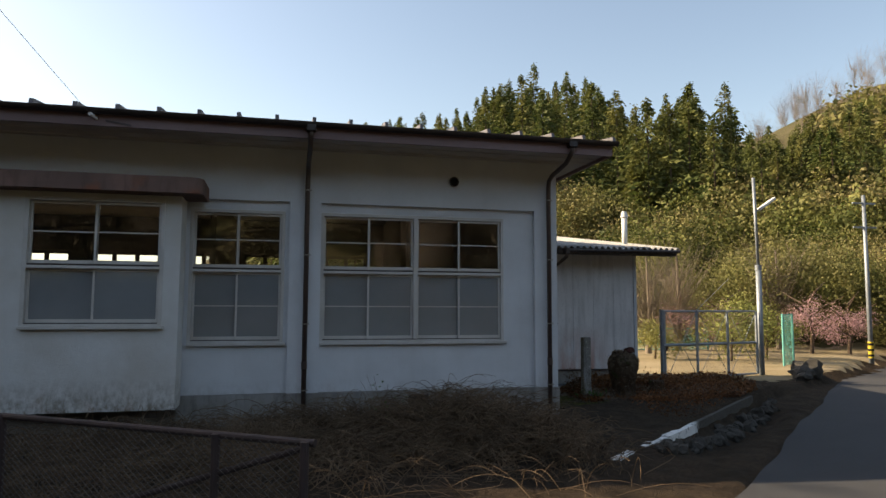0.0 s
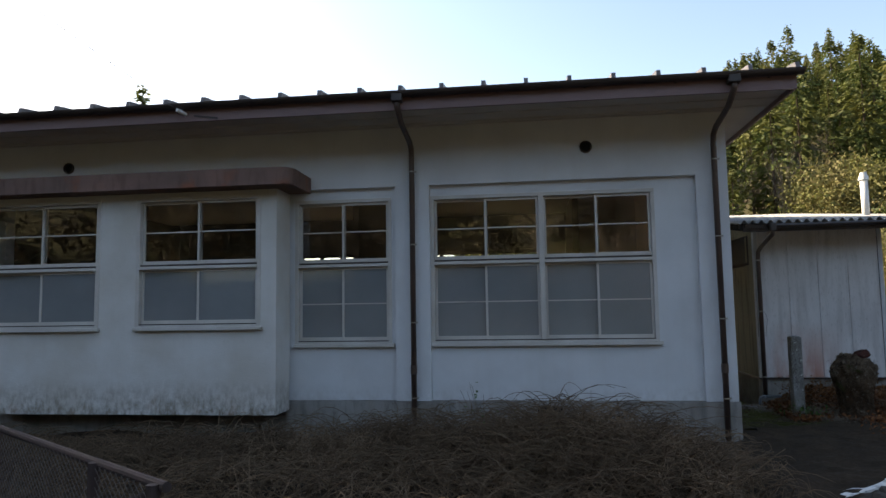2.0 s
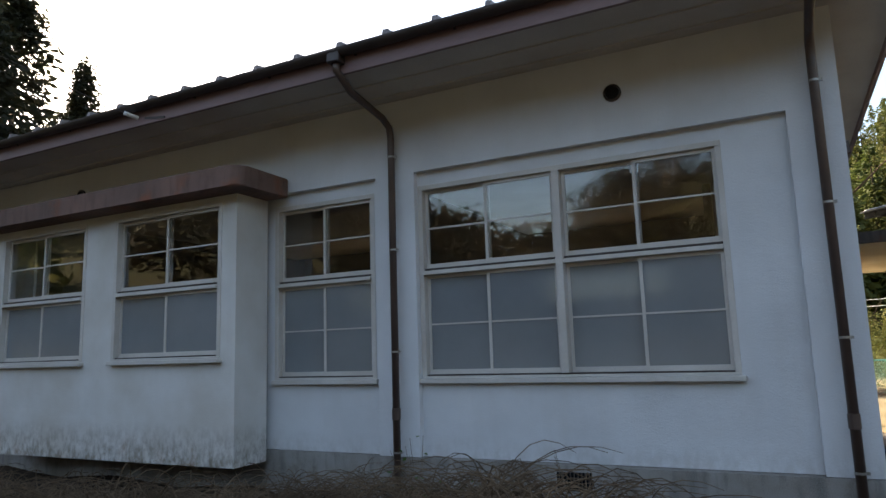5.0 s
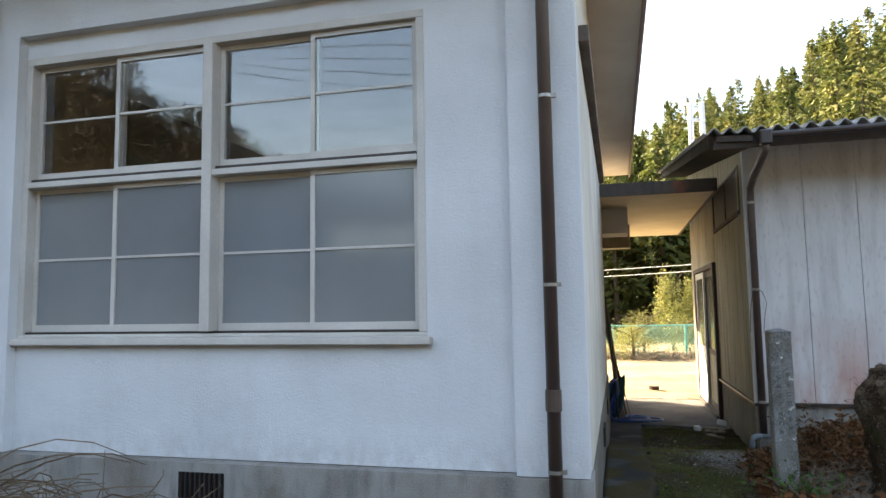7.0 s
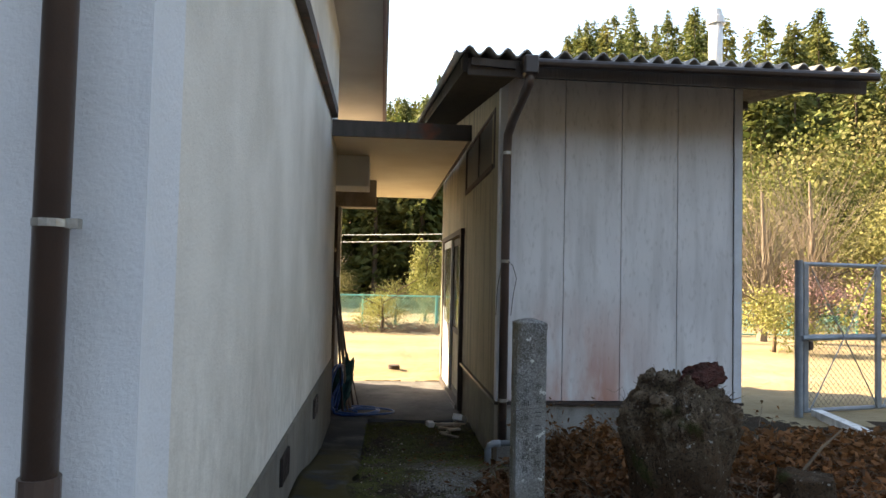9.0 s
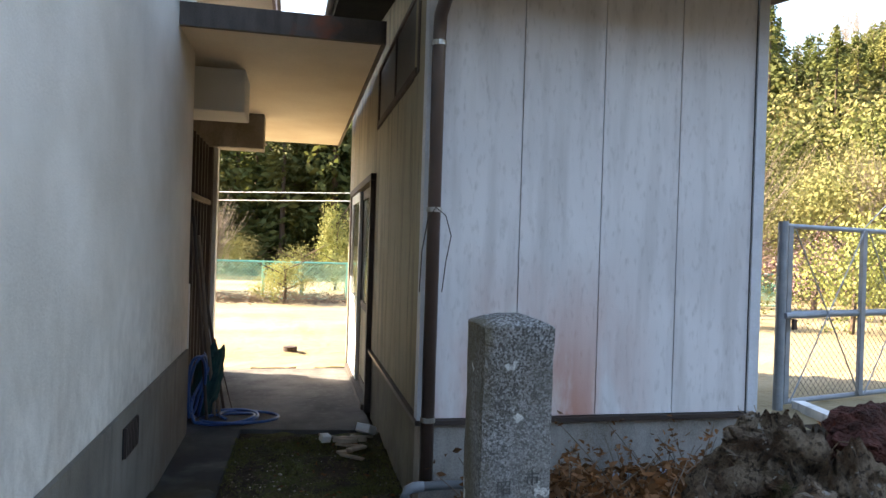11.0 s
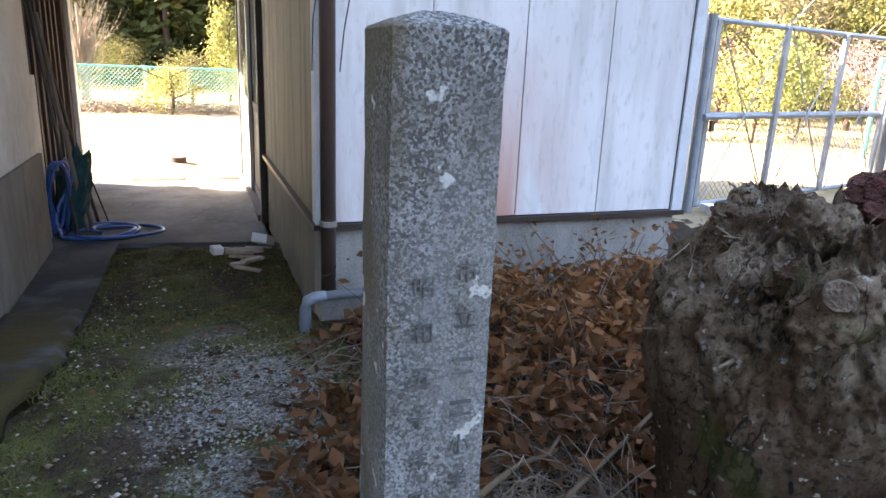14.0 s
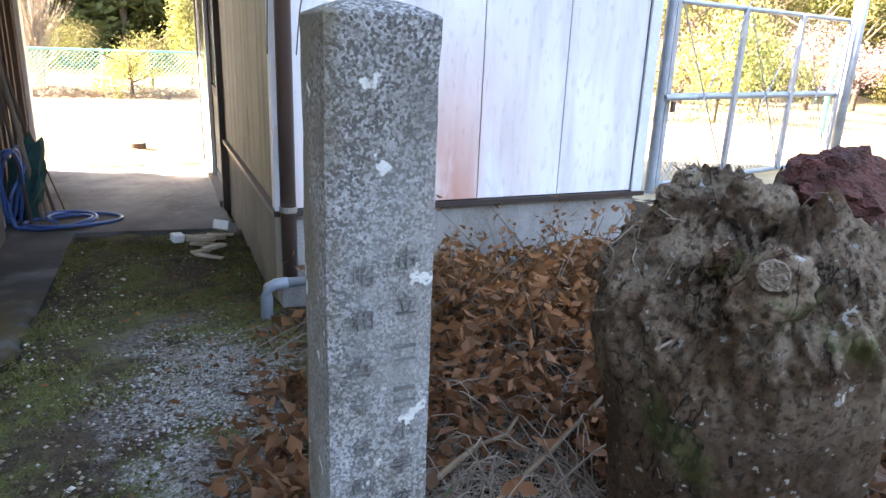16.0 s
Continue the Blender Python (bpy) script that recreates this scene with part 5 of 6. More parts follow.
# ---- stone post ----
def build_stone_post():
    x0, x1, y0, y1, z0, z1 = 1.10, 1.236, 1.472, 1.600, 0.05, 1.285
    root = thing("stone_post", ((x0 + x1) / 2, (y0 + y1) / 2, 0.2), "square grey granite marker post with carved characters and pyramid top", "stone post")
    bm = bmesh.new()
    n, k = 7, 44
    cx, cy = (x0 + x1) / 2, (y0 + y1) / 2
    rings = []
    for j in range(k + 1):
        z = z0 + (z1 - z0) * j / k
        pts = []
        for s in range(4):
            for i in range(n):
                t = i / n
                px, py = [(x0 + t * (x1 - x0), y0), (x1, y0 + t * (y1 - y0)), (x1 - t * (x1 - x0), y1), (x0, y1 - t * (y1 - y0))][s]
                if i == 0:
                    px, py = cx + (px - cx) * 0.975, cy + (py - cy) * 0.975
                d = 0.0035 * noise.noise(Vector((px * 14, py * 14, z * 9))) + 0.0015 * noise.noise(Vector((px * 60, py * 60, z * 45)))
                out = Vector((px - cx, py - cy)).normalized() * d
                pts.append(bm.verts.new((px + out.x, py + out.y, z)))
        rings.append(pts)
    m = 4 * n
    for a, b in zip(rings, rings[1:]):
        for i in range(m):
            bm.faces.new((a[i], a[(i + 1) % m], b[(i + 1) % m], b[i]))
    last = rings[-1]
    for sc, dz in ((0.965, 0.003), (0.62, 0.013), (0.25, 0.020)):
        ring = [bm.verts.new((cx + (v.co.x - cx) * sc / (1 if last is rings[-1] else 1), cy + (v.co.y - cy) * sc, z1 + dz + 0.004 * noise.noise(v.co * 60))) for v in rings[-1]]
        for i in range(m):
            bm.faces.new((last[i], last[(i + 1) % m], ring[(i + 1) % m], ring[i]))
        last = ring
    bm.faces.new(last)
    body = part("shaft", bm, GRANITE, root, smooth=False)

    def carve(text, x, z, size):
        c = bpy.data.curves.new("carving", "FONT")
        c.body, c.size, c.align_x, c.extrude = text, size, "CENTER", 0.0012
        t = bpy.data.objects.new("carving", c)
        mesh = bpy.data.meshes.new_from_object(t)
        bpy.data.objects.remove(t)
        mesh.transform(Matrix.Translation((x, y0 - 0.0032, z)) @ Matrix.Rotation(radians(90), 4, "X"))
        mesh.materials.clear()
        return link("carved_character", mesh, INK, root)

    for i, ch in enumerate("\u662d\u548c\u4e94\u5341\u5e74\u56db\u6708"):
        carve(ch, 1.144, 0.985 - 0.058 * i, 0.029)
    for i, ch in enumerate("\u5e02\u7acb"):
        carve(ch, 1.198, 1.0 - 0.058 * i, 0.029)
    for i in range(2):
        part("carved_character", box(1.184, 1.212, y0 - 0.0044, y0 - 0.002, 0.895 - 0.058 * i, 0.899 - 0.058 * i), INK, root)
        part("carved_character", box(1.184, 1.212, y0 - 0.0044, y0 - 0.002, 0.878 - 0.058 * i, 0.881 - 0.058 * i), INK, root)
    for i, ch in enumerate("\u5c0f\u5b66\u6821"):
        carve(ch, 1.198, 0.768 - 0.052 * i, 0.029)


build_stone_post()


# ---- tree stump ----
def build_stump():
    cx, cy, z0 = 1.90, 1.57, 0.1
    root = thing("tree_stump", (cx, cy, 0.2), "tall rotten brown tree stump with jagged broken top", "tree stump")
    bm = bmesh.new()
    n, k = 250, 150
    rings = []
    for j in range(k + 1):
        t = j / k
        pts = []
        for i in range(n):
            a = 2 * math.pi * i / n
            u = Vector((math.cos(a), math.sin(a), 0))
            top = 0.915 + 0.05 * noise.noise(u * 1.9 + Vector((3, 1, 0))) + 0.035 * noise.noise(u * 6 + Vector((0, 5, 0)))
            z = z0 + top * t
            r = np.interp(t, [0, 0.12, 0.3, 0.5, 0.7, 0.8, 0.9, 1.0], [0.24, 0.21, 0.215, 0.24, 0.275, 0.28, 0.245, 0.175])
            r -= 0.045 * max(0.0, math.cos(a - 0.2)) * smooth01(t, 0.1, 0.5)
            r *= 1 + 0.10 * noise.noise(u * 1.6 + Vector((0, 0, t * 2.4 + 4))) + 0.09 * noise.noise(u * 3.6 + Vector((7, 0, t * 5.5)))
            rough = 0.45 + 1.7 * smooth01(t, 0.66, 0.88)
            r += rough * (0.016 * noise.noise(u * 9 + Vector((0, 2, t * 12))) + 0.012 * noise.noise(u * 20 + Vector((1, 0, t * 22))) + 0.007 * noise.noise(u * 50 + Vector((1, 3, t * 52))))
            r += 0.02 * max(0.0, noise.noise(u * 5 + Vector((0, 0, t * 1.5)))) * (1 - t)
            z += smooth01(t, 0.75, 1.0) * (0.03 * noise.noise(u * 14 + Vector((2, 2, t * 9))) + 0.007 * noise.noise(u * 36 + Vector((5, 2, t * 20))))
            pts.append(bm.verts.new((cx + r * u.x, cy + 0.88 * r * u.y, z)))
        rings.append(pts)
    last = rings[-1]
    for s, drop in ((0.85, -0.015), (0.65, 0.03), (0.4, 0.06), (0.15, 0.05)):
        rings.append([bm.verts.new((cx + (v.co.x - cx) * s, cy + (v.co.y - cy) * s, v.co.z - drop + 0.045 * noise.noise(v.co * 13 + Vector((0, 0, s * 9))) + 0.010 * noise.noise(v.co * 40))) for v in last])
    for a, b in zip(rings, rings[1:]):
        for i in range(n):
            bm.faces.new((a[i], a[(i + 1) % n], b[(i + 1) % n], b[i]))
    bm.faces.new(rings[-1])
    part("trunk", bm, STUMP, root)
    r = np.random.default_rng(3)

    def gnarl(name, at, size, turn, mat, label, amount=0.2, parent=None):
        """A lump of torn wood."""
        bm = bmesh.new()
        bmesh.ops.create_icosphere(bm, subdivisions=4, radius=1.0)
        for v in bm.verts:
            q = v.co.copy()
            v.co *= 1 + amount * 1.5 * noise.noise(q * 1.7 + Vector(at) * 9) + amount * noise.noise(q * 4.5 + Vector(at) * 7) + 0.5 * amount * noise.noise(q * 12)
        bm.transform(Matrix.LocRotScale(at, Euler(turn), size))
        return part(name, bm, mat, parent or root, label)

    for i in range(18):
        a = r.uniform(2.2, 5.9) if i < 12 else r.uniform(0, 6.283)
        rad = r.uniform(0.12, 0.25)
        h = 0.85 + 0.18 * smooth01(-rad, -0.26, -0.13) + r.uniform(-0.03, 0.03)
        s = r.uniform(0.018, 0.042)
        gnarl("torn_lump", (cx + rad * math.cos(a), cy + 0.88 * rad * math.sin(a), float(h)), (s * r.uniform(0.7, 1.2), s * r.uniform(0.7, 1.2), s * r.uniform(0.7, 1.7)), tuple(r.uniform(-0.7, 0.7, 3)), STUMP, "", 0.24)
    # cut branch knot, its face dull and cracked
    knot = gnarl("knot", (1.725, 1.395, 0.94), (0.05, 0.05, 0.065), (0.35, 0.1, 0.2), STUMP, "sawn branch knot", 0.16)
    part("cut_face", tube([(1.712, 1.385, 0.965), (1.678, 1.357, 0.978)], 0.026, 9, r_end=0.021), KNOT_FACE, knot)
    gnarl("rotten_block", (1.965, 1.50, 1.055), (0.115, 0.08, 0.055), (0.2, -0.25, 0.5), RED_WOOD, "dark red rotten heartwood block", 0.22)
    for i in range(150):
        a = r.uniform(2.0, 6.1) if i < 110 else r.uniform(0, 6.283)
        rad = r.uniform(0.10, 0.262)
        h = 0.87 + 0.15 * float(smooth01(-rad, -0.26, -0.13))
        p = Vector((cx + rad * math.cos(a), cy + 0.88 * rad * math.sin(a), h + r.uniform(-0.04, 0.02)))
        out = Vector((math.cos(a), math.sin(a), r.uniform(-0.2, 1.4))).normalized()
        pts = [p]
        for k in range(3):
            pts.append(pts[-1] + out * r.uniform(0.008, 0.02) + Vector(r.normal(0, 0.008, 3)))
        part("splinter", tube(pts, r.uniform(0.0015, 0.005), 5, r_end=0.0010), STUMP if i % 3 else TWIG, root)
    for i in range(26):
        a = r.uniform(2.4, 5.4)
        rad = r.uniform(0.17, 0.26)
        p = Vector((cx + rad * math.cos(a), cy + 0.88 * rad * math.sin(a), r.uniform(0.76, 0.93)))
        pts = [p]
        for k in range(5):
            pts.append(pts[-1] + Vector((0.018 * math.cos(a) + r.normal(0, 0.014), 0.016 * math.sin(a) + r.normal(0, 0.012), r.normal(0.006, 0.016))))
        part("root_twig", tube(pts, r.uniform(0.001, 0.004), 5, r_end=0.0008), TWIG if i % 3 == 0 else STUMP, root)


build_stump()


def build_low_stump():
    root = thing("low_stump", (2.76, 1.95, 0.2), "low dark stump with pale lichen among dead leaves", "tree stump")
    bm = bmesh.new()
    n = 30
    rings = []
    for j in range(9):
        t = j / 8
        rings.append([bm.verts.new((2.76 + (0.17 - 0.03 * t) * (1 + 0.2 * noise.noise(Vector((math.cos(a) * 2, math.sin(a) * 2, t)))) * math.cos(a),
                                    1.95 + (0.15 - 0.02 * t) * (1 + 0.2 * noise.noise(Vector((math.cos(a) * 2, math.sin(a) * 2, t + 3)))) * math.sin(a),
                                    0.12 + t * (0.36 + 0.05 * noise.noise(Vector((math.cos(a) * 4, math.sin(a) * 4, 0)))))) for a in (2 * math.pi * i / n for i in range(n))])
    for a, b in zip(rings, rings[1:]):
        for i in range(n):
            bm.faces.new((a[i], a[(i + 1) % n], b[(i + 1) % n], b[i]))
    bm.faces.new(rings[-1])
    part("trunk", bm, STUMP, root)


build_low_stump()


# ---- hose, tools, debris ----
def build_hose():
    root = thing("garden_hose", (0.2, 5.8, 0), "blue garden hose in loose coils on the concrete", "hose")
    pts = []
    for i in range(150):
        t = i / 149
        if t < 0.25:
            s = t / 0.25
            pts.append((0.06 + 0.05 * math.sin(6 * s), 5.95 - 0.25 * s, 0.5 * (1 - s) ** 1.3 + 0.02 + 0.08 * math.sin(3.14 * s)))
        else:
            s = (t - 0.25) / 0.75
            a = -1.6 + s * 6.283 * 2.9
            rad = 0.21 + 0.08 * math.sin(a * 0.7) + 0.05 * s
            pts.append((0.27 + 0.12 * s + rad * math.cos(a), 5.78 + 0.10 * s + 0.8 * rad * math.sin(a), 0.016 + 0.012 * (1 + math.sin(a * 1.3))))
    part("hose", tube(pts, 0.0115, 8), HOSE_BLUE, root, smooth=True)
    pts = [(0.05 + 0.06 * math.sin(t * 6), 5.72 + 0.1 * math.cos(t * 6.0), 0.04 + 0.5 * abs(math.sin(t * 3.3))) for t in np.linspace(0, 2, 60)]
    part("hanging_coil", tube(pts, 0.0115, 8), HOSE_BLUE, root, smooth=True)


build_hose()


def build_net():
    bm = bmesh.new()
    bmesh.ops.create_icosphere(bm, subdivisions=4, radius=1.0)
    for v in bm.verts:
        v.co *= 0.8 + 0.3 * noise.noise(v.co * 1.7) + 0.1 * noise.noise(v.co * 6) + 0.05 * noise.noise(v.co * 15)
    bm.transform(Matrix.LocRotScale((0.10, 6.02, 0.27), Euler((0, 0.15, 0)), (0.14, 0.2, 0.36)))
    for v in bm.verts:
        v.co.z = max(v.co.z, 0.006)
    tagged(part("bundled_net", bm, NET_GREEN), "dark green bundled net heaped against the wall", "net")


build_net()


def build_tool(name, p, q, r, mat, label):
    tagged(part(name, tube([p, q], r, 8), mat), label, "tool", "tools by the porch")


build_tool("wooden_pole", (0.16, 5.95, 0.006), (0.03, 5.72, 1.45), 0.014, TWIG, "weathered wooden pole leaning by the porch")
build_tool("wooden_pole", (0.22, 6.1, 0.006), (0.03, 5.85, 1.25), 0.012, DARK_WOOD, "dark wooden pole leaning by the porch")
build_tool("wooden_pole", (0.12, 5.8, 0.006), (0.0, 5.66, 1.6), 0.012, DARK_WOOD, "dark wooden pole leaning by the porch")
build_tool("wooden_pole", (0.19, 6.02, 0.006), (-0.06, 5.9, 1.55), 0.016, TWIG, "weathered wooden pole leaning by the porch")
build_tool("metal_rod", (0.27, 6.2, 0.006), (0.14, 6.0, 0.62), 0.006, DARK_METAL, "thin black metal rod stuck in the net")


def build_debris():
    r = np.random.default_rng(11)
    for i in range(8):
        a, ln = r.uniform(-0.8, 0.8), r.uniform(0.10, 0.24)
        x, y, z = r.uniform(0.98, 1.28), r.uniform(4.72, 5.2), 0.03 + 0.018 * (i % 4)
        p, q = Vector((x - ln / 2 * math.cos(a), y - ln / 2 * math.sin(a), z)), Vector((x + ln / 2 * math.cos(a), y + ln / 2 * math.sin(a), z + r.uniform(-0.015, 0.03)))
        ob = part("wood_scrap", bar(p, q, r.uniform(0.02, 0.045), r.uniform(0.012, 0.03)), CUT_WOOD, bevel=0.004)
        tagged(ob, "short split piece of pale scrap wood", "wood scrap", "scrap pile by the shed")
    bm = box(-0.1, 0.1, -0.05, 0.05, -0.03, 0.03)
    bm.transform(Matrix.LocRotScale((1.29, 5.12, 0.10), Euler((0.1, 0.35, 1.2)), None))
    tagged(part("white_block", bm, WHITE_PIPE, bevel=0.006), "white broken block on the scrap pile", "block", "scrap pile by the shed")
    bm = box(-0.035, 0.035, -0.03, 0.03, -0.025, 0.025)
    bm.transform(Matrix.LocRotScale((1.0, 5.1, 0.05), Euler((0.2, 0.1, 0.4)), None))
    tagged(part("white_block", bm, WHITE_PIPE, bevel=0.005), "small white block on the scrap pile", "block", "scrap pile by the shed")


build_debris()
tagged(part("rusty_can", tube([(0.72, 9.2, 0.0), (0.72, 9.2, 0.07)], 0.09, 16), RUSTY), "small rusty lid lying on the dry lawn", "lid")


def build_inside():
    bm = bmesh.new()
    bmesh.ops.create_uvsphere(bm, u_segments=20, v_segments=10, radius=1)
    bm.transform(Matrix.LocRotScale((-2.05, 0.21, 1.52), Euler((0, 0.05, 0)), (0.33, 0.04, 0.07)))
    tagged(part("rolled_sheet", bm, BLUE_SHEET), "blue rolled sheet lying behind the frosted glass", "sheet")
    tagged(part("inner_shelf", box(-3.4, -0.85, 0.225, 0.55, 1.40, 1.44), ROOM_FLOOR), "brown shelf below the classroom window", "shelf")
    tagged(part("shelf_box", box(-6.85, -6.75, -0.32, -0.24, 1.57, 1.85), PALE_BOX, bevel=0.01), "pale bottle behind the bay window", "box")
    tagged(part("shelf_box", box(-6.70, -6.45, -0.32, -0.2, 1.57, 1.72), BLUE_SHEET, bevel=0.01), "dark blue box behind the bay window", "box")
    tagged(part("bay_shelf", box(-9.05, -5.32, -0.32, 0.2, 1.52, 1.56), ROOM_FLOOR), "brown shelf inside the bay", "shelf")


build_inside()
# ---- garden litter ----
def zg(x, y):
    return ground_z(np.asarray(x, dtype=float), np.asarray(y, dtype=float))


def clear_of(x, y):
    """False on the post, the stump and the walked line."""
    ok = ~((np.abs(x - 1.168) < 0.10) & (np.abs(y - 1.536) < 0.10))
    ok &= np.hypot(x - 1.90, y - 1.57) > 0.27
    return ok


def bent_paths(n, x, y, z, length, lift, k=6, wild=0.35):
    """Stalks that rise and bow over."""
    a = rng.uniform(0, 2 * np.pi, n)
    t = np.linspace(0, 1, k)[None]
    ln = rng.uniform(*length, n)[:, None]
    li = rng.uniform(*lift, n)[:, None]
    curl = rng.normal(0, wild, n)[:, None]
    ang = a[:, None] + curl * t
    px = x[:, None] + np.cos(ang) * ln * t
    py = y[:, None] + np.sin(ang) * ln * t
    pz = z[:, None] + li * np.sin(np.pi * np.clip(t * rng.uniform(0.55, 1.0, n)[:, None], 0, 1))
    return np.stack([px, py, pz], -1)


def curled_leaves(c, length, wide, droop=0.6):
    """Pointed leaves folded along the rib, with the tip curled; four triangles each."""
    n = len(c)
    u = unit(n)
    u[:, 2] *= droop
    u /= np.linalg.norm(u, axis=1, keepdims=True)
    v = np.cross(u, unit(n))
    v /= np.linalg.norm(v, axis=1, keepdims=True) + 1e-9
    w = np.cross(u, v)
    ln, wd = length[:, None] * 0.5, wide[:, None] * 0.5
    up = rng.uniform(0.2, 1.0, (n, 1)) * wd
    tip = rng.uniform(-0.6, 0.8, (n, 1)) * ln
    at = rng.uniform(-0.25, 0.1, (n, 1)) * ln
    p = np.stack([c - u * ln, c + u * at + v * wd + w * up, c + u * ln * 0.9 + w * tip, c + u * at - v * wd + w * up, c + u * at], 1).reshape(-1, 3)
    i = 5 * np.arange(n)[:, None]
    f = np.concatenate([i + np.array([[a, b, 4]]) for a, b in ((0, 3), (3, 2), (2, 1), (1, 0))])
    return p, f


def build_dead_leaves():
    n = 34000
    x = rng.uniform(0.98, 5.0, n)
    y = rng.uniform(1.1, 3.45, n)
    dens = smooth01(x + 0.22 * (2.6 - y), 1.02, 1.32) * np.where((x < 1.45) & (y > 2.6), 0.15, 1.0)
    dens = dens * np.where((y < 2.05) & (x > 1.26) & (x < 1.85), 0.10, 1.0)
    lump = np.sin(7.3 * x + 1.9 * np.sin(5.1 * y)) * np.cos(6.1 * y + 0.7)
    dens = dens * np.clip(0.75 + 0.5 * lump, 0.15, 1)
    keep = clear_of(x, y) & (rng.uniform(size=n) < dens) & (y > kerb_y(x) + 0.12)
    x, y = x[keep], y[keep]
    near = 0.07 * np.exp(-((x - 1.12) / 0.16) ** 2 - ((y - 2.0) / 0.5) ** 2)
    heap = near + 0.24 * np.exp(-((y - 2.9) / 0.75) ** 2) * smooth01(x, 1.35, 1.8) + 0.06
    z = zg(x, y) + rng.uniform(0, 1, len(x)) ** 1.4 * heap + 0.012
    ln = rng.uniform(0.034, 0.080, len(x))
    a = curled_leaves(np.stack([x, y, z], 1), ln, ln * rng.uniform(0.38, 0.65, len(x)))
    # scattered leaves on the mossy path
    m = 240
    x2, y2 = rng.uniform(0.5, 1.35, m), rng.uniform(1.6, 5.2, m)
    keep2 = rng.uniform(size=m) < smooth01(x2, 0.4, 1.4)
    x2, y2 = x2[keep2], y2[keep2]
    ln = rng.uniform(0.02, 0.05, len(x2))
    v2, f2 = curled_leaves(np.stack([x2, y2, zg(x2, y2) + 0.012], 1), ln, ln * 0.45, 0.2)
    vv, ff = np.concatenate([a[0], v2]), np.concatenate([a[1], f2 + len(a[0])])
    tagged(link("dead_leaves", mesh_np("dead_leaves", vv, ff), DEAD_LEAF), "curled reddish-brown dead leaves covering the garden bed", "leaf litter", kind="stuff")


build_dead_leaves()


def build_garden_stalks():
    n = 1500
    x, y = rng.uniform(1.15, 4.8, n), rng.uniform(1.15, 3.4, n)
    keep = clear_of(x, y) & (y > kerb_y(x) + 0.15)
    x, y = x[keep], y[keep]
    p = bent_paths(len(x), x, y, zg(x, y) + 0.01, (0.1, 0.45), (0.02, 0.16))
    p = p[p[:, -1, 0] > 1.15 + 0.25 * (p[:, -1, 1] > 1.9)]
    p = p[clear_of(p[:, -1, 0], p[:, -1, 1]) & clear_of(p[:, 3, 0], p[:, 3, 1])]
    v, f = strands(p, 0.0030, 0.0012)
    tagged(link("dry_stems", mesh_np("dry_stems", v, f), TWIG), "dry brown stems tangled among the dead leaves", "dead stems", kind="stuff")


build_garden_stalks()


def build_litter():
    n = 4200
    x, y = rng.uniform(0.45, 2.4, n), rng.uniform(1.0, 3.3, n)
    x = np.where(x < 0.9, x + 0.45, x)
    bed = rng.uniform(size=n) < 0.8
    x, y = np.where(bed, rng.uniform(1.22, 1.85, n), x), np.where(bed, rng.uniform(1.2, 2.3, n), y)
    keep = clear_of(x, y)
    x, y = x[keep], y[keep]
    k = len(x)
    a = rng.uniform(0, 6.283, k)
    ln = rng.uniform(0.025, 0.16, k)
    z = zg(x, y) + 0.012
    t = np.linspace(-0.5, 0.5, 3)[None]
    p = np.stack([x[:, None] + np.cos(a)[:, None] * ln[:, None] * t, y[:, None] + np.sin(a)[:, None] * ln[:, None] * t, z[:, None] + rng.uniform(0, 0.012, (k, 1)) + 0 * t], -1)
    v, f = strands(p, 0.0022, 0.0012)
    tagged(link("twig_litter", mesh_np("twig_litter", v, f), TWIG), "fine twigs and straw lying on the mossy ground", "twigs", kind="stuff")
    m = 2400
    x, y = rng.normal(1.02, 0.13, m), rng.normal(2.75, 0.32, m)
    keep = (x > 0.45) & (x < 1.36) & clear_of(x, y)
    x, y = x[keep], y[keep]
    c = np.stack([x, y, zg(x, y) + 0.006], 1)
    s = rng.uniform(0.002, 0.007, len(x))
    base = np.array([(1, 0, 0), (-1, 0, 0), (0, 1, 0), (0, -1, 0), (0, 0, 0.7), (0, 0, -0.7)])
    tri = np.array([(0, 2, 4), (2, 1, 4), (1, 3, 4), (3, 0, 4), (2, 0, 5), (1, 2, 5), (3, 1, 5), (0, 3, 5)])
    rot = rng.uniform(0.7, 1.3, (len(x), 6, 1))
    v = (c[:, None] + base[None] * s[:, None, None] * rot).reshape(-1, 3)
    f = (tri[None] + 6 * np.arange(len(x))[:, None, None]).reshape(-1, 3)
    tagged(link("gravel", mesh_np("gravel", v, f), GRAVEL), "pale gravel scattered on the mossy path", "gravel", kind="stuff")


build_litter()


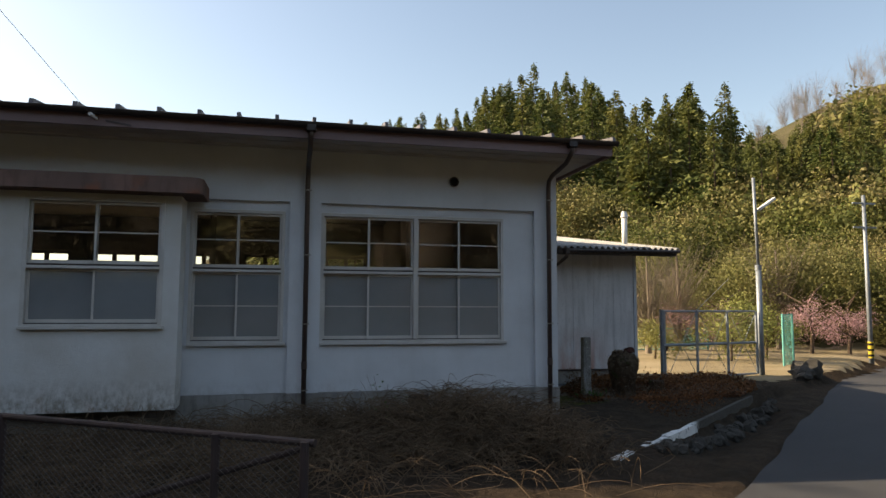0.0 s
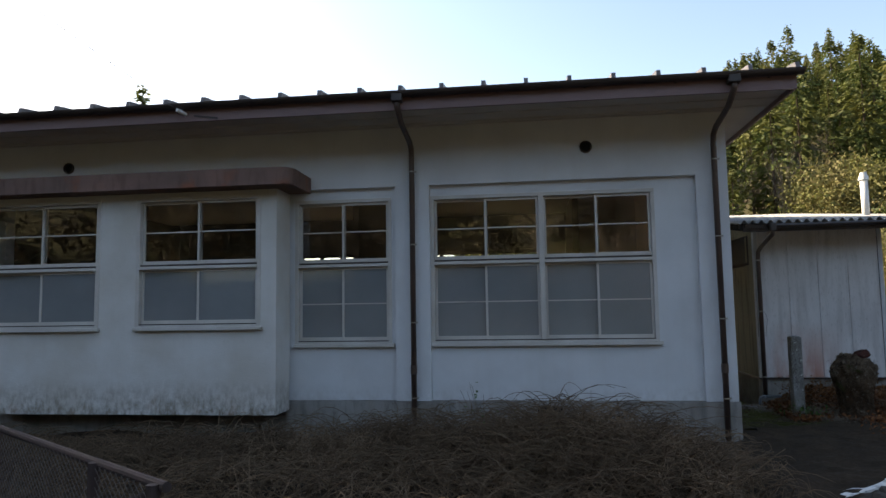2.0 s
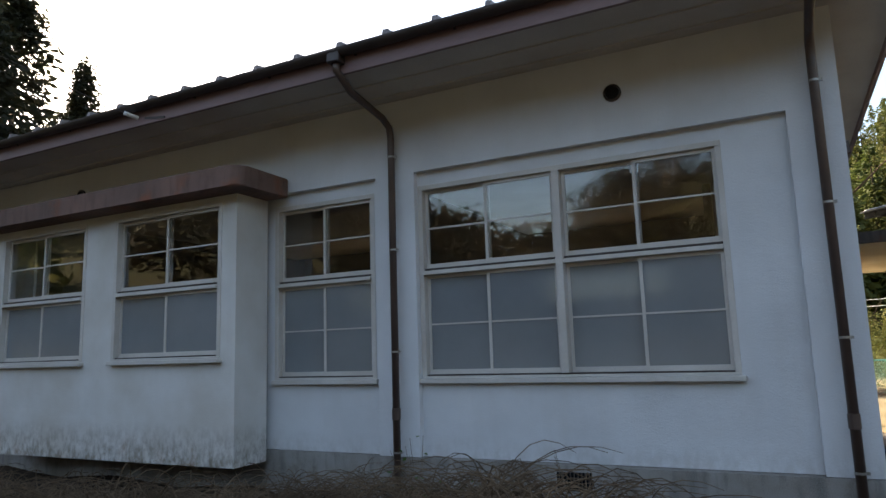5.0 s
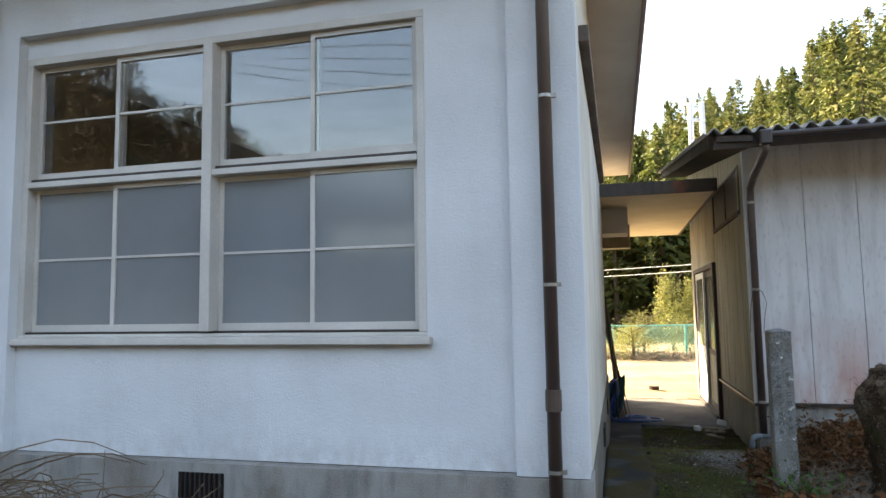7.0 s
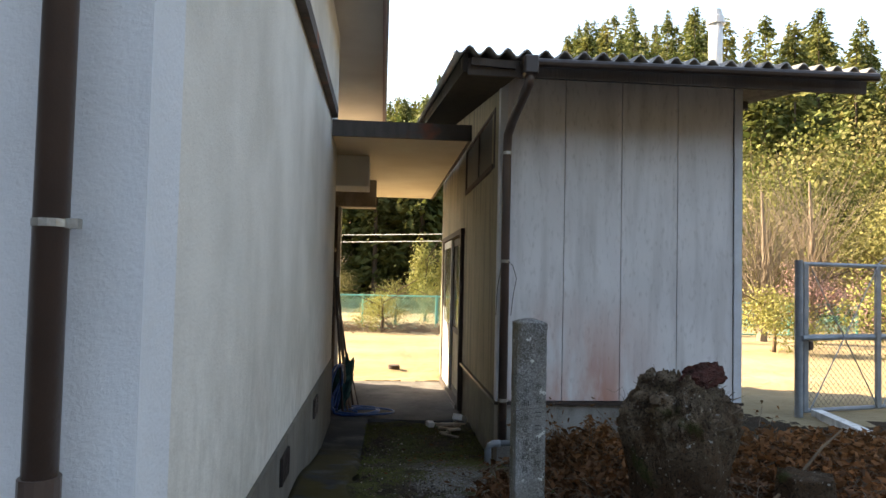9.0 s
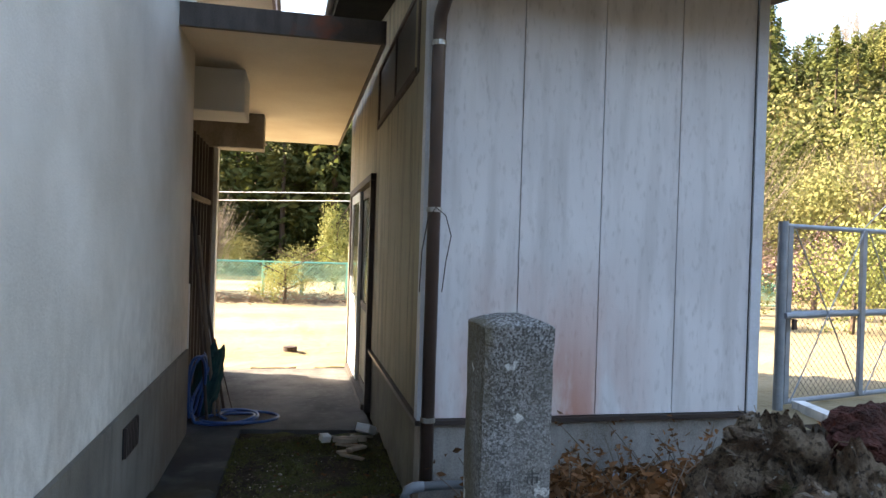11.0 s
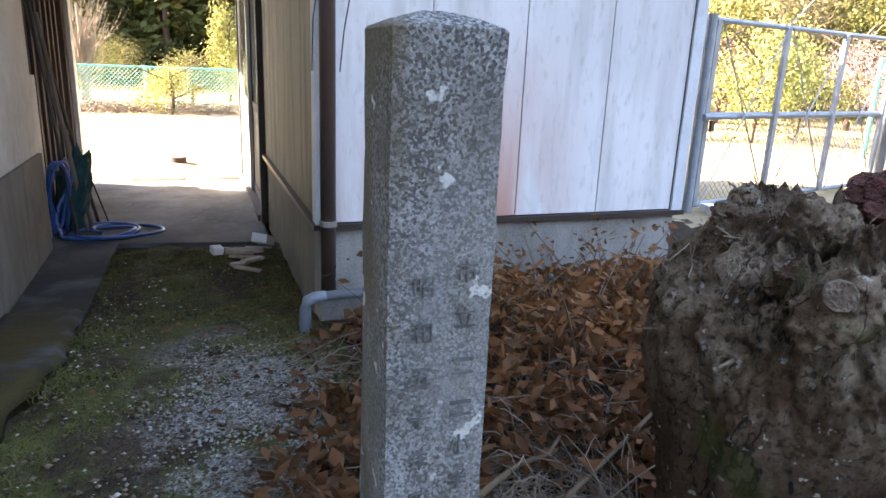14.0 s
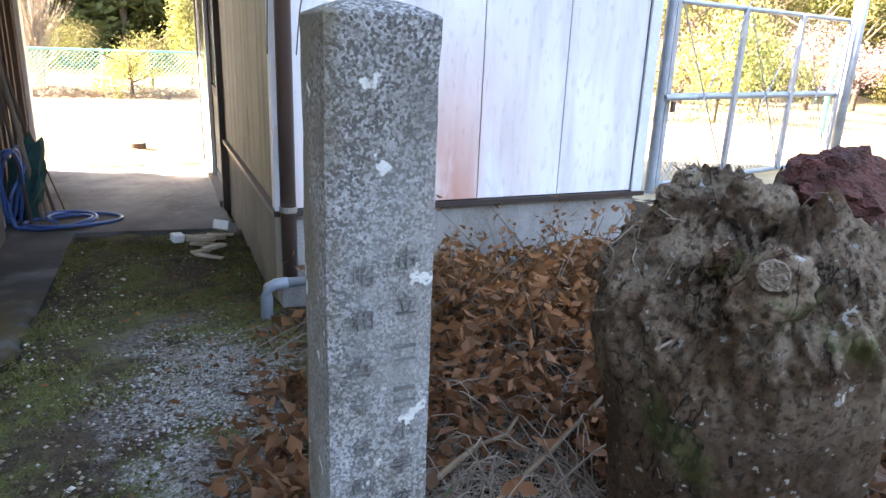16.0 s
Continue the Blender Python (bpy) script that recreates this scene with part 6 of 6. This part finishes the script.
def build_clods():
    n = 20000
    x, y = rng.uniform(0.40, 2.6, n), rng.uniform(1.0, 5.3, n)
    keep = clear_of(x, y) & ((x < 1.38) | (y < 3.4))
    x, y = x[keep], y[keep]
    s = 0.002 + 0.009 * rng.uniform(0, 1, len(x)) ** 3
    c = np.stack([x, y, zg(x, y) + 0.004], 1)
    base = np.array([(1, 0, 0), (-1, 0, 0), (0, 1, 0), (0, -1, 0), (0, 0, 0.6), (0, 0, -0.6)])
    tri = np.array([(0, 2, 4), (2, 1, 4), (1, 3, 4), (3, 0, 4), (2, 0, 5), (1, 2, 5), (3, 1, 5), (0, 3, 5)])
    v = (c[:, None] + base[None] * s[:, None, None] * rng.uniform(0.6, 1.4, (len(x), 6, 1))).reshape(-1, 3)
    f = (tri[None] + 6 * np.arange(len(x))[:, None, None]).reshape(-1, 3)
    tagged(link("soil_crumbs", mesh_np("soil_crumbs", v, f), CRUMB), "loose crumbs of soil, bark and stone on the path", "soil", kind="stuff")


build_clods()


def build_moss():
    n = 42000
    x, y = rng.uniform(0.38, 1.4, n), rng.uniform(1.0, 5.3, n)
    thick = np.sin(4.1 * x + 2 * np.sin(2.3 * y)) * np.cos(3.3 * y + 1.1) + 0.5 * np.sin(9 * x) * np.cos(11 * y)
    keep = clear_of(x, y) & (thick + rng.normal(0, 0.4, n) > 0.0) & ((np.hypot((x - 1.02) / 0.22, (y - 2.75) / 0.5) > 1) | (rng.uniform(size=n) < 0.12))
    x, y = x[keep], y[keep]
    p = bent_paths(len(x), x, y, zg(x, y) - 0.004, (0.008, 0.035), (0.006, 0.022), 3, 0.5)
    v, f = strands(p, 0.0018, 0.0007)
    tagged(link("moss", mesh_np("moss", v, f), MOSS), "low green moss and grass tufts on the path", "moss", kind="stuff")


build_moss()


def build_sticks():
    r = np.random.default_rng(21)
    for p, q, rad in (((1.32, 1.75, 0.26), (2.5, 2.35, 0.40), 0.008), ((1.2, 1.95, 0.22), (0.95, 1.62, 0.27), 0.007), ((2.3, 1.75, 0.27), (3.3, 2.4, 0.62), 0.012), ((1.45, 2.0, 0.27), (1.75, 2.1, 0.34), 0.009), ((0.85, 2.9, 0.15), (0.9, 3.25, 0.12), 0.006)):
        p, q = Vector(p), Vector(q)
        pts = [p.lerp(q, t) + Vector((r.normal(0, 0.012), r.normal(0, 0.012), r.normal(0, 0.008))) for t in (0, 0.25, 0.5, 0.75, 1)]
        tagged(part("fallen_branch", tube(pts, rad, 8, r_end=rad * 0.5), DRY_STALK), "dry fallen branch lying on dead leaves", "branch", "fallen branches")


build_sticks()


def build_brush_pile():
    pieces = []
    for cx, cy, sx, sy, n, ht in ((-1.9, -1.7, 0.75, 0.55, 2600, 0.55), (-3.3, -1.3, 0.9, 0.5, 1500, 0.35), (-5.4, -1.7, 0.8, 0.5, 700, 0.28), (-7.6, -2.2, 1.2, 0.6, 600, 0.22), (-1.2, -2.3, 0.4, 0.4, 500, 0.35), (-4.2, -2.8, 1.4, 0.8, 700, 0.2)):
        x, y = rng.normal(cx, sx, n), rng.normal(cy, sy, n)
        keep = (y < -0.12) & (x < -0.45) & ((x > -5.0) | (y < -0.6))
        x, y = x[keep], y[keep]
        hill = np.exp(-(((x - cx) / sx) ** 2 + ((y - cy) / sy) ** 2) / 2)
        z = zg(x, y) + rng.uniform(0, 1, len(x)) * ht * hill
        p = bent_paths(len(x), x, y, z, (0.2, 0.8), (0.02, 0.28), 7, 0.6)
        p[..., 1] = np.minimum(p[..., 1], -0.06)
        p[..., 0] = np.where(p[..., 1] > -4, np.minimum(p[..., 0], -0.3), p[..., 0])
        low = zg(p[..., 0], p[..., 1]) + 0.01
        p[..., 2] = np.maximum(p[..., 2], low)
        pieces.append(strands(p, 0.0048, 0.002))
    v, f = joined(pieces)
    tagged(link("dry_brush", mesh_np("dry_brush", v, f), DRY_STALK), "heaped dry brown grass and cut stalks below the wall", "dry brush", kind="stuff")
    n = 2600
    x, y = rng.uniform(-9.5, -0.5, n), -0.15 - np.abs(rng.normal(0, 1.5, n))
    keep = (y > -4.3) & ((x > -5.1) | (y < -0.5)) & (y > -3.4 - 0.4 * (x + 0.5) * -0.3)
    x, y = x[keep], y[keep]
    k = len(x)
    p = bent_paths(k, x, y, zg(x, y) + 0.005, (0.06, 0.3), (0.02, 0.14), 4, 0.5)
    v, f = strands(p, 0.0036, 0.0015)
    tagged(link("dry_grass", mesh_np("dry_grass", v, f), DRY_STALK), "short dry grass over the front yard", "dry grass", kind="stuff")


build_brush_pile()


def build_vine(name, x, y, n, leaves, h, label, mat=GREEN_LEAF):
    root = thing(name, (x, y, float(zg(x, y))), label, "plant")
    z = float(zg(x, y))
    a = rng.uniform(0, 6.283, n)
    t = np.linspace(0, 1, 7)[None]
    lean = rng.uniform(0.1, 0.45, n)[:, None]
    p = np.stack([x + np.cos(a)[:, None] * lean * t ** 1.5, np.minimum(y + np.sin(a)[:, None] * lean * t ** 1.5, -0.05 if y < 0 else 99), z + h * rng.uniform(0.5, 1, n)[:, None] * t], -1)
    for i in range(n):
        v, f = strands(p[i:i + 1], 0.005, 0.002)
        link("stem", mesh_np("stem", v, f), TWIG, root)
    if leaves:
        i, j = rng.integers(0, n, leaves), rng.integers(2, 7, leaves)
        c = p[i, j] + rng.normal(0, 0.03, (leaves, 3))
        u = unit(leaves)
        w = np.cross(u, unit(leaves))
        w /= np.linalg.norm(w, axis=1, keepdims=True)
        v, f = curled_leaves(c, rng.uniform(0.03, 0.06, leaves), rng.uniform(0.014, 0.028, leaves))
        link("foliage", mesh_np("foliage", v, f), mat, root)


build_vine("sapling", -2.75, -1.3, 9, 26, 0.75, "thin bare sapling with a few green leaves by the wall")
build_vine("sapling", -1.7, -1.2, 4, 0, 0.8, "bare upright twigs in the dry brush")
build_vine("sapling", -8.8, -2.6, 14, 110, 1.15, "leafy thin sapling by the fence corner")
build_vine("sapling", -9.8, -2.3, 14, 110, 1.2, "leafy thin sapling by the fence corner")
for i, (x, y) in enumerate(((2.0, 3.3), (2.35, 3.25), (2.75, 3.3), (2.5, 3.0), (1.75, 3.2), (3.2, 3.2), (1.6, 2.7), (2.1, 2.6), (2.6, 3.35), (1.9, 2.9))):
    build_vine("withered_shrub", x, y, 9, 90, 0.42, "withered shrub with curled brown leaves by the shed", DEAD_LEAF)
build_vine("ivy_clump", 1.22, 1.30, 14, 150, 0.20, "low dark green ivy at the foot of the stone post")


def build_verge_plants():
    n = 2600
    x = rng.uniform(1.5, 5.0, n)
    y = kerb_y(x) + rng.uniform(0.1, 1.6, n)
    keep = clear_of(x, y) & (y < 3.4)
    x, y = x[keep], y[keep]
    k = len(x)
    u = unit(k)
    w = np.cross(u, unit(k))
    w /= np.linalg.norm(w, axis=1, keepdims=True)
    c = np.stack([x, y, zg(x, y) + rng.uniform(0.0, 0.22, k)], 1)
    v, f = curled_leaves(c, rng.uniform(0.03, 0.06, k), rng.uniform(0.012, 0.026, k))
    tagged(link("low_shrubs", mesh_np("low_shrubs", v, f), DEAD_LEAF), "low withered shrubs along the kerb", "shrubs", kind="stuff")


build_verge_plants()


# ---- trees ----
def cedar_cloud(seed, branches=130, per=9, spray=0.030):
    """The sprays of one cedar of height 1: drooping boughs in uneven whorls."""
    r = np.random.default_rng(seed)
    h = r.uniform(0.06, 0.995, branches) ** 0.9
    a = r.uniform(0, 2 * np.pi, branches)
    lobe = 1 + 0.25 * np.sin(3 * a + 9 * h) + 0.18 * np.sin(31 * h + r.uniform(0, 6))
    reach = (0.003 + 0.205 * np.clip(1.75 * (1 - h), 0, 1) ** 0.85) * lobe * r.uniform(0.65, 1.1, branches)
    s = r.uniform(0.1, 1.0, (branches, per)) ** 0.6
    rad = reach[:, None] * s
    c = np.stack([np.cos(a)[:, None] * rad, np.sin(a)[:, None] * rad, h[:, None] - 0.05 * s ** 2 + r.normal(0, 0.012, (branches, per))], -1).reshape(-1, 3)
    c[:, :2] += r.normal(0, 0.012, (len(c), 2))
    n = len(c)
    out = np.repeat(np.stack([np.cos(a), np.sin(a), np.full(branches, -0.35)], 1), per, 0) + r.normal(0, 0.35, (n, 3))
    out /= np.linalg.norm(out, axis=1, keepdims=True)
    side = np.cross(out, r.normal(size=(n, 3)))
    side /= np.linalg.norm(side, axis=1, keepdims=True)
    size = spray * r.uniform(0.6, 1.3, n)[:, None] * (0.45 + 0.55 * np.clip(1.4 * (1 - c[:, 2:3]), 0, 1))
    return c, out * size, side * size * 0.42


def round_cloud(seed, n, lumps=14, leaf=0.045, hollow=0.05):
    """The leaves of one broad crown of radius about 0.5: many small clumps with gaps."""
    r = np.random.default_rng(seed)
    cen = r.normal(0, 1, (lumps, 3))
    cen /= np.linalg.norm(cen, axis=1, keepdims=True)
    cen *= r.uniform(0.15, 0.42, (lumps, 1))
    cen[:, 2] = cen[:, 2] * 0.9 + 0.5
    k = r.integers(0, lumps, n)
    d = r.normal(0, 1, (n, 3))
    d /= np.linalg.norm(d, axis=1, keepdims=True)
    c = cen[k] + d * r.uniform(hollow, 0.2, (n, 1))
    u = r.normal(size=(n, 3))
    u /= np.linalg.norm(u, axis=1, keepdims=True)
    w = np.cross(u, d + 0.01)
    w /= np.linalg.norm(w, axis=1, keepdims=True) + 1e-9
    s = r.uniform(0.5, 1.0, (n, 1)) * leaf
    return c, u * s, w * s * 0.7


def bare_tree(seed, n, spread=0.45):
    """Bare branches of a tree or shrub of height 1, as stalk paths."""
    r = np.random.default_rng(abs(seed))
    a = r.uniform(0, 2 * np.pi, n)
    t = np.linspace(0, 1, 5)[None]
    h0 = r.uniform(0.0, 0.55, n)[:, None]
    h1 = np.clip(h0 + r.uniform(0.2, 0.5, n)[:, None], 0, 1)
    rad0 = spread * 0.5 * h0 * r.uniform(0, 1, (n, 1))
    rad = rad0 + r.uniform(0.15, 1, (n, 1)) * spread * (h1 - h0) * 1.6
    aa = a[:, None] + r.normal(0, 0.5, (n, 1)) * t
    return np.stack([np.cos(aa) * (rad0 + (rad - rad0) * t), np.sin(aa) * (rad0 + (rad - rad0) * t), h0 + (h1 - h0) * t + 0.02 * np.sin(7 * t)], -1)


CEDARS = [cedar_cloud(s) for s in (1, 2, 3, 4, 5)]
BROADS = [round_cloud(s, 1500, 20, 0.022) for s in (11, 12, 13)]
NEAR_BROADS = [round_cloud(s, 4200, 34, 0.0125) for s in (21, 22, 23)]
FAR_BROADS = [round_cloud(s, 480, 14, 0.045) for s in (14, 15, 16)]
BARES = [bare_tree(s, 90) for s in (31, 32)]


def place_cloud(cloud, x, y, z, h, wide, turn):
    c, u, v = cloud
    cs, sn = math.cos(turn), math.sin(turn)
    m = np.array([[cs, -sn, 0], [sn, cs, 0], [0, 0, 1]])
    s = np.array([wide, wide, h])
    return quads((c * s) @ m.T + (x, y, z), (u * wide * 0.5 + u * h * 0.5) @ m.T, (v * wide * 0.5 + v * h * 0.5) @ m.T, 0.25)


def polar(az, r):
    return 2 - r * math.sin(radians(az)), -2 + r * math.cos(radians(az))


def woods(name, mat, clouds, spots, label, trunks=True):
    pieces, poles = [], []
    for i, (az, r, h, wide) in enumerate(spots):
        x, y = polar(az, r)
        z = float(zg(x, y))
        pieces.append(place_cloud(clouds[i % len(clouds)], x, y, z - 0.2, h, wide, i * 1.7))
        poles.append([(x, y, z - 0.5), (x, y, z + h * 0.5), (x, y, z + h * 0.93)])
    v, f = joined(pieces)
    tagged(link(name, mesh_np(name, v, f), mat), label, "woods", kind="stuff")
    if trunks:
        v, f = strands(np.array(poles), 0.16, 0.03)
        tagged(link(name + "_trunks", mesh_np(name + "_trunks", v, f), TRUNK), "brown trunks standing in the hillside woods", "tree trunks", kind="stuff")


def scatter(n, az, r, h, ratio, bias=1.0):
    out = []
    for _ in range(n):
        hh = rng.uniform(*h)
        out.append((rng.uniform(*az), r[0] + (r[1] - r[0]) * rng.uniform() ** bias, hh, hh * rng.uniform(*ratio)))
    return out


woods("cedar_woods", CEDAR, CEDARS,
      scatter(150, (-37, -14), (46, 118), (7, 15.5), (0.7, 1.05), 0.62) + scatter(80, (-50, -35), (42, 62), (5.5, 10), (0.75, 1.1), 0.8) + scatter(190, (-14, 9), (42, 112), (6.5, 12.5), (0.7, 1.05), 0.7) + scatter(60, (-12, 10), (31, 46), (6, 10.5), (0.75, 1.1)) + scatter(26, (42, 64), (34, 70), (9, 14), (0.7, 1.0))
      + scatter(20, (64, 120), (45, 100), (9, 13), (0.7, 1.0)),
      "dark green cedars covering the hillside")
woods("mixed_woods", BROADLEAF, BROADS,
      scatter(120, (-70, -20), (36, 60), (4, 8), (0.8, 1.3)),
      "olive and brown mixed scrub on the slope", False)
woods("near_scrub", BROADLEAF, NEAR_BROADS,
      scatter(62, (-68, -20), (25, 38), (2.5, 6.0), (0.9, 1.4)) + scatter(20, (-58, -24), (23.5, 28), (1.6, 3.6), (0.9, 1.5)) + scatter(8, (-20, 9), (24, 34), (2, 4), (0.9, 1.4)),
      "olive green scrub at the foot of the slope", False)
woods("evergreen_scrub", CEDAR, BROADS,
      scatter(26, (-54, -36), (34, 52), (5, 9), (0.8, 1.2)) + scatter(10, (-36, -20), (32, 44), (4, 7), (0.8, 1.2)),
      "dark green broad-leaved trees on the slope", False)
woods("far_woods", BROADLEAF, FAR_BROADS,
      scatter(90, (-75, -44), (64, 105), (5, 9), (1.0, 1.5), 0.7) + scatter(20, (50, 115), (40, 100), (6, 9), (1.0, 1.5)),
      "distant brown and green woods on the hills", False)
woods("winter_woods", WINTER, [round_cloud(s, 800, 20, 0.028) for s in (17, 18, 19)], scatter(300, (115, 250), (34, 110), (6, 9), (1.0, 1.7), 0.7), "dark leafless winter woods on the hill across the lane", False)


def bare_woods(name, spots, label):
    pieces = []
    for i, (az, r, h, wide) in enumerate(spots):
        x, y = polar(az, r)
        p = BARES[i % 2] * np.array([wide, wide, h]) + (x, y, float(zg(x, y)) - 0.1)
        pieces.append(strands(p, 0.016, 0.006))
    v, f = joined(pieces)
    tagged(link(name, mesh_np(name, v, f), BARE), label, "bare scrub", kind="stuff")


bare_woods("bare_scrub", scatter(14, (-68, -24), (24, 48), (2.5, 5.0), (0.9, 1.5)) + scatter(170, (-75, -38), (90, 150), (5, 9), (0.9, 1.3)) + scatter(30, (-22, 10), (40, 90), (6, 9), (0.6, 0.9)) + scatter(50, (150, 230), (36, 100), (5, 9), (0.9, 1.3)),
           "bare brown deciduous scrub on the hillside")


def build_tree(name, x, y, h, wide, cloud, mat, label, trunk_r=0.12, limbs=6, drop=0.0):
    z = float(zg(x, y))
    root = thing(name, (x, y, z), label, "tree")
    bm = tube([(x, y, z - 0.2), (x + 0.05, y, z + h * 0.3), (x, y + 0.05, z + h * 0.75)], trunk_r, 8, r_end=trunk_r * 0.35)
    for i in range(limbs):
        a = 2.4 * i
        b = z + h * (0.25 + 0.08 * i)
        tube([(x, y, b), (x + 0.25 * wide * math.cos(a), y + 0.25 * wide * math.sin(a), b + 0.16 * h), (x + 0.4 * wide * math.cos(a), y + 0.4 * wide * math.sin(a), b + 0.26 * h)], trunk_r * 0.4, 6, bm, trunk_r * 0.12)
    part("trunk", bm, TRUNK, root)
    v, f = place_cloud(cloud, x, y, z - drop * h, h * (1 + drop), wide, x)
    link("crown", mesh_np("crown", v, f), mat, root)


FINE_CEDAR = cedar_cloud(77, 420, 20, 0.017)
DENSE_ROUND = round_cloud(91, 15000, 70, 0.019, 0.0)
FINE_ROUND = round_cloud(78, 3600, 28, 0.017)
PETALS = round_cloud(79, 3200, 26, 0.012)
for x, y, h, w in ((1.4, 31, 9.5, 8.5), (-2.4, 36, 8, 6), (5.5, 40, 6.5, 6), (9, 36, 6, 6)):
    build_tree("cedar_tree", x, y, h, w, FINE_CEDAR, CEDAR, "tall dense green cedar behind the field", 0.2)
# Unseen trees, added west of the building to cast shade on the front yard.
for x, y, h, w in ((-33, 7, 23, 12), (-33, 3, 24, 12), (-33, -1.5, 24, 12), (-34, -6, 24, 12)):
    build_tree("shade_tree", x, y, h, w, DENSE_ROUND, EVERGREEN, "unseen broad evergreen added to the west to shade the front yard", 0.2, drop=0.1)
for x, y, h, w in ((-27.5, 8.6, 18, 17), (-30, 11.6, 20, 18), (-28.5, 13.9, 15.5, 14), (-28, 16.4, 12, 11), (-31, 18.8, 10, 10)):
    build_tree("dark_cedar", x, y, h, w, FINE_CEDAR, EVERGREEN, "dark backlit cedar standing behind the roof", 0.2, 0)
for x, y, h, w in ((0.9, 18.8, 1.5, 1.9), (4.6, 19.0, 1.6, 2.2), (2.2, 19.4, 1.3, 1.8), (-2.5, 19, 1.4, 2.2)):
    build_tree("clipped_shrub", x, y, h, w, FINE_ROUND, BROADLEAF, "rounded green shrub behind the fence", 0.06, drop=0.22)
for x, y, h, w in ((1.9, 20.5, 3.0, 1.4), (2.7, 20.8, 2.7, 1.5), (0.5, 16.2, 1.15, 1.7), (4.2, 20.6, 3.2, 1.8)):
    build_tree("yellow_shrub", x, y, h, w, FINE_ROUND, YELLOW_LEAF, "bright yellow-green leafy shrub in the sun", 0.05, drop=0.22)
for x, y, h, w in ((11.0, 11.0, 2.6, 3.0), (13.2, 12.0, 2.2, 3.0), (9.0, 12.5, 1.6, 2.4)):
    build_tree("yellow_shrub", x, y, h, w, FINE_ROUND, YELLOW_LEAF, "yellow-green shrub behind the mesh gate", 0.05, drop=0.22)
for x, y, h, w in ((14.0, 15.4, 2.3, 3.2), (12.6, 16.6, 2.2, 3.0), (16.6, 13.6, 2.5, 3.0), (18.4, 13.6, 2.2, 2.6)):
    build_tree("plum_tree", x, y, h, w, PETALS, PINK, "small plum tree in pink blossom by the lane", 0.09, 9)


def build_bare_tree(x, y, h, w, n, label):
    z = float(zg(x, y))
    root = thing("bare_tree", (x, y, z), label, "tree")
    part("trunk", tube([(x, y, z - 0.2), (x + 0.1, y, z + h * 0.35), (x, y, z + h * 0.8)], 0.14, 8, r_end=0.03), BARE, root)
    p = bare_tree(int(x * 7 + y), n, 0.55) * np.array([w, w, h]) + (x, y, z)
    v, f = strands(p, 0.010, 0.003)
    link("crown", mesh_np("crown", v, f), BARE, root)


for x, y, h, w in ((-1.6, 20, 2.9, 2.6), (-24, 12.5, 12, 7.0), (10.2, 15.0, 4.8, 4.0), (12.5, 16.5, 5.5, 4.5), (17.5, 16.5, 5.5, 4.5)):
    build_bare_tree(x, y, h, w, 260, "pale leafless tree with fine spreading twigs")


def build_field_litter():
    n = 1500
    x, y = rng.uniform(-6, 8, n), 16.5 + rng.normal(0, 0.35, n)
    p = bent_paths(n, x, y, zg(x, y), (0.2, 0.8), (0.02, 0.25), 4, 0.5)
    v, f = strands(p, 0.009, 0.004)
    tagged(link("cut_branches", mesh_np("cut_branches", v, f), TWIG), "cut brown branches heaped along the green fence", "branches", kind="stuff")


build_field_litter()
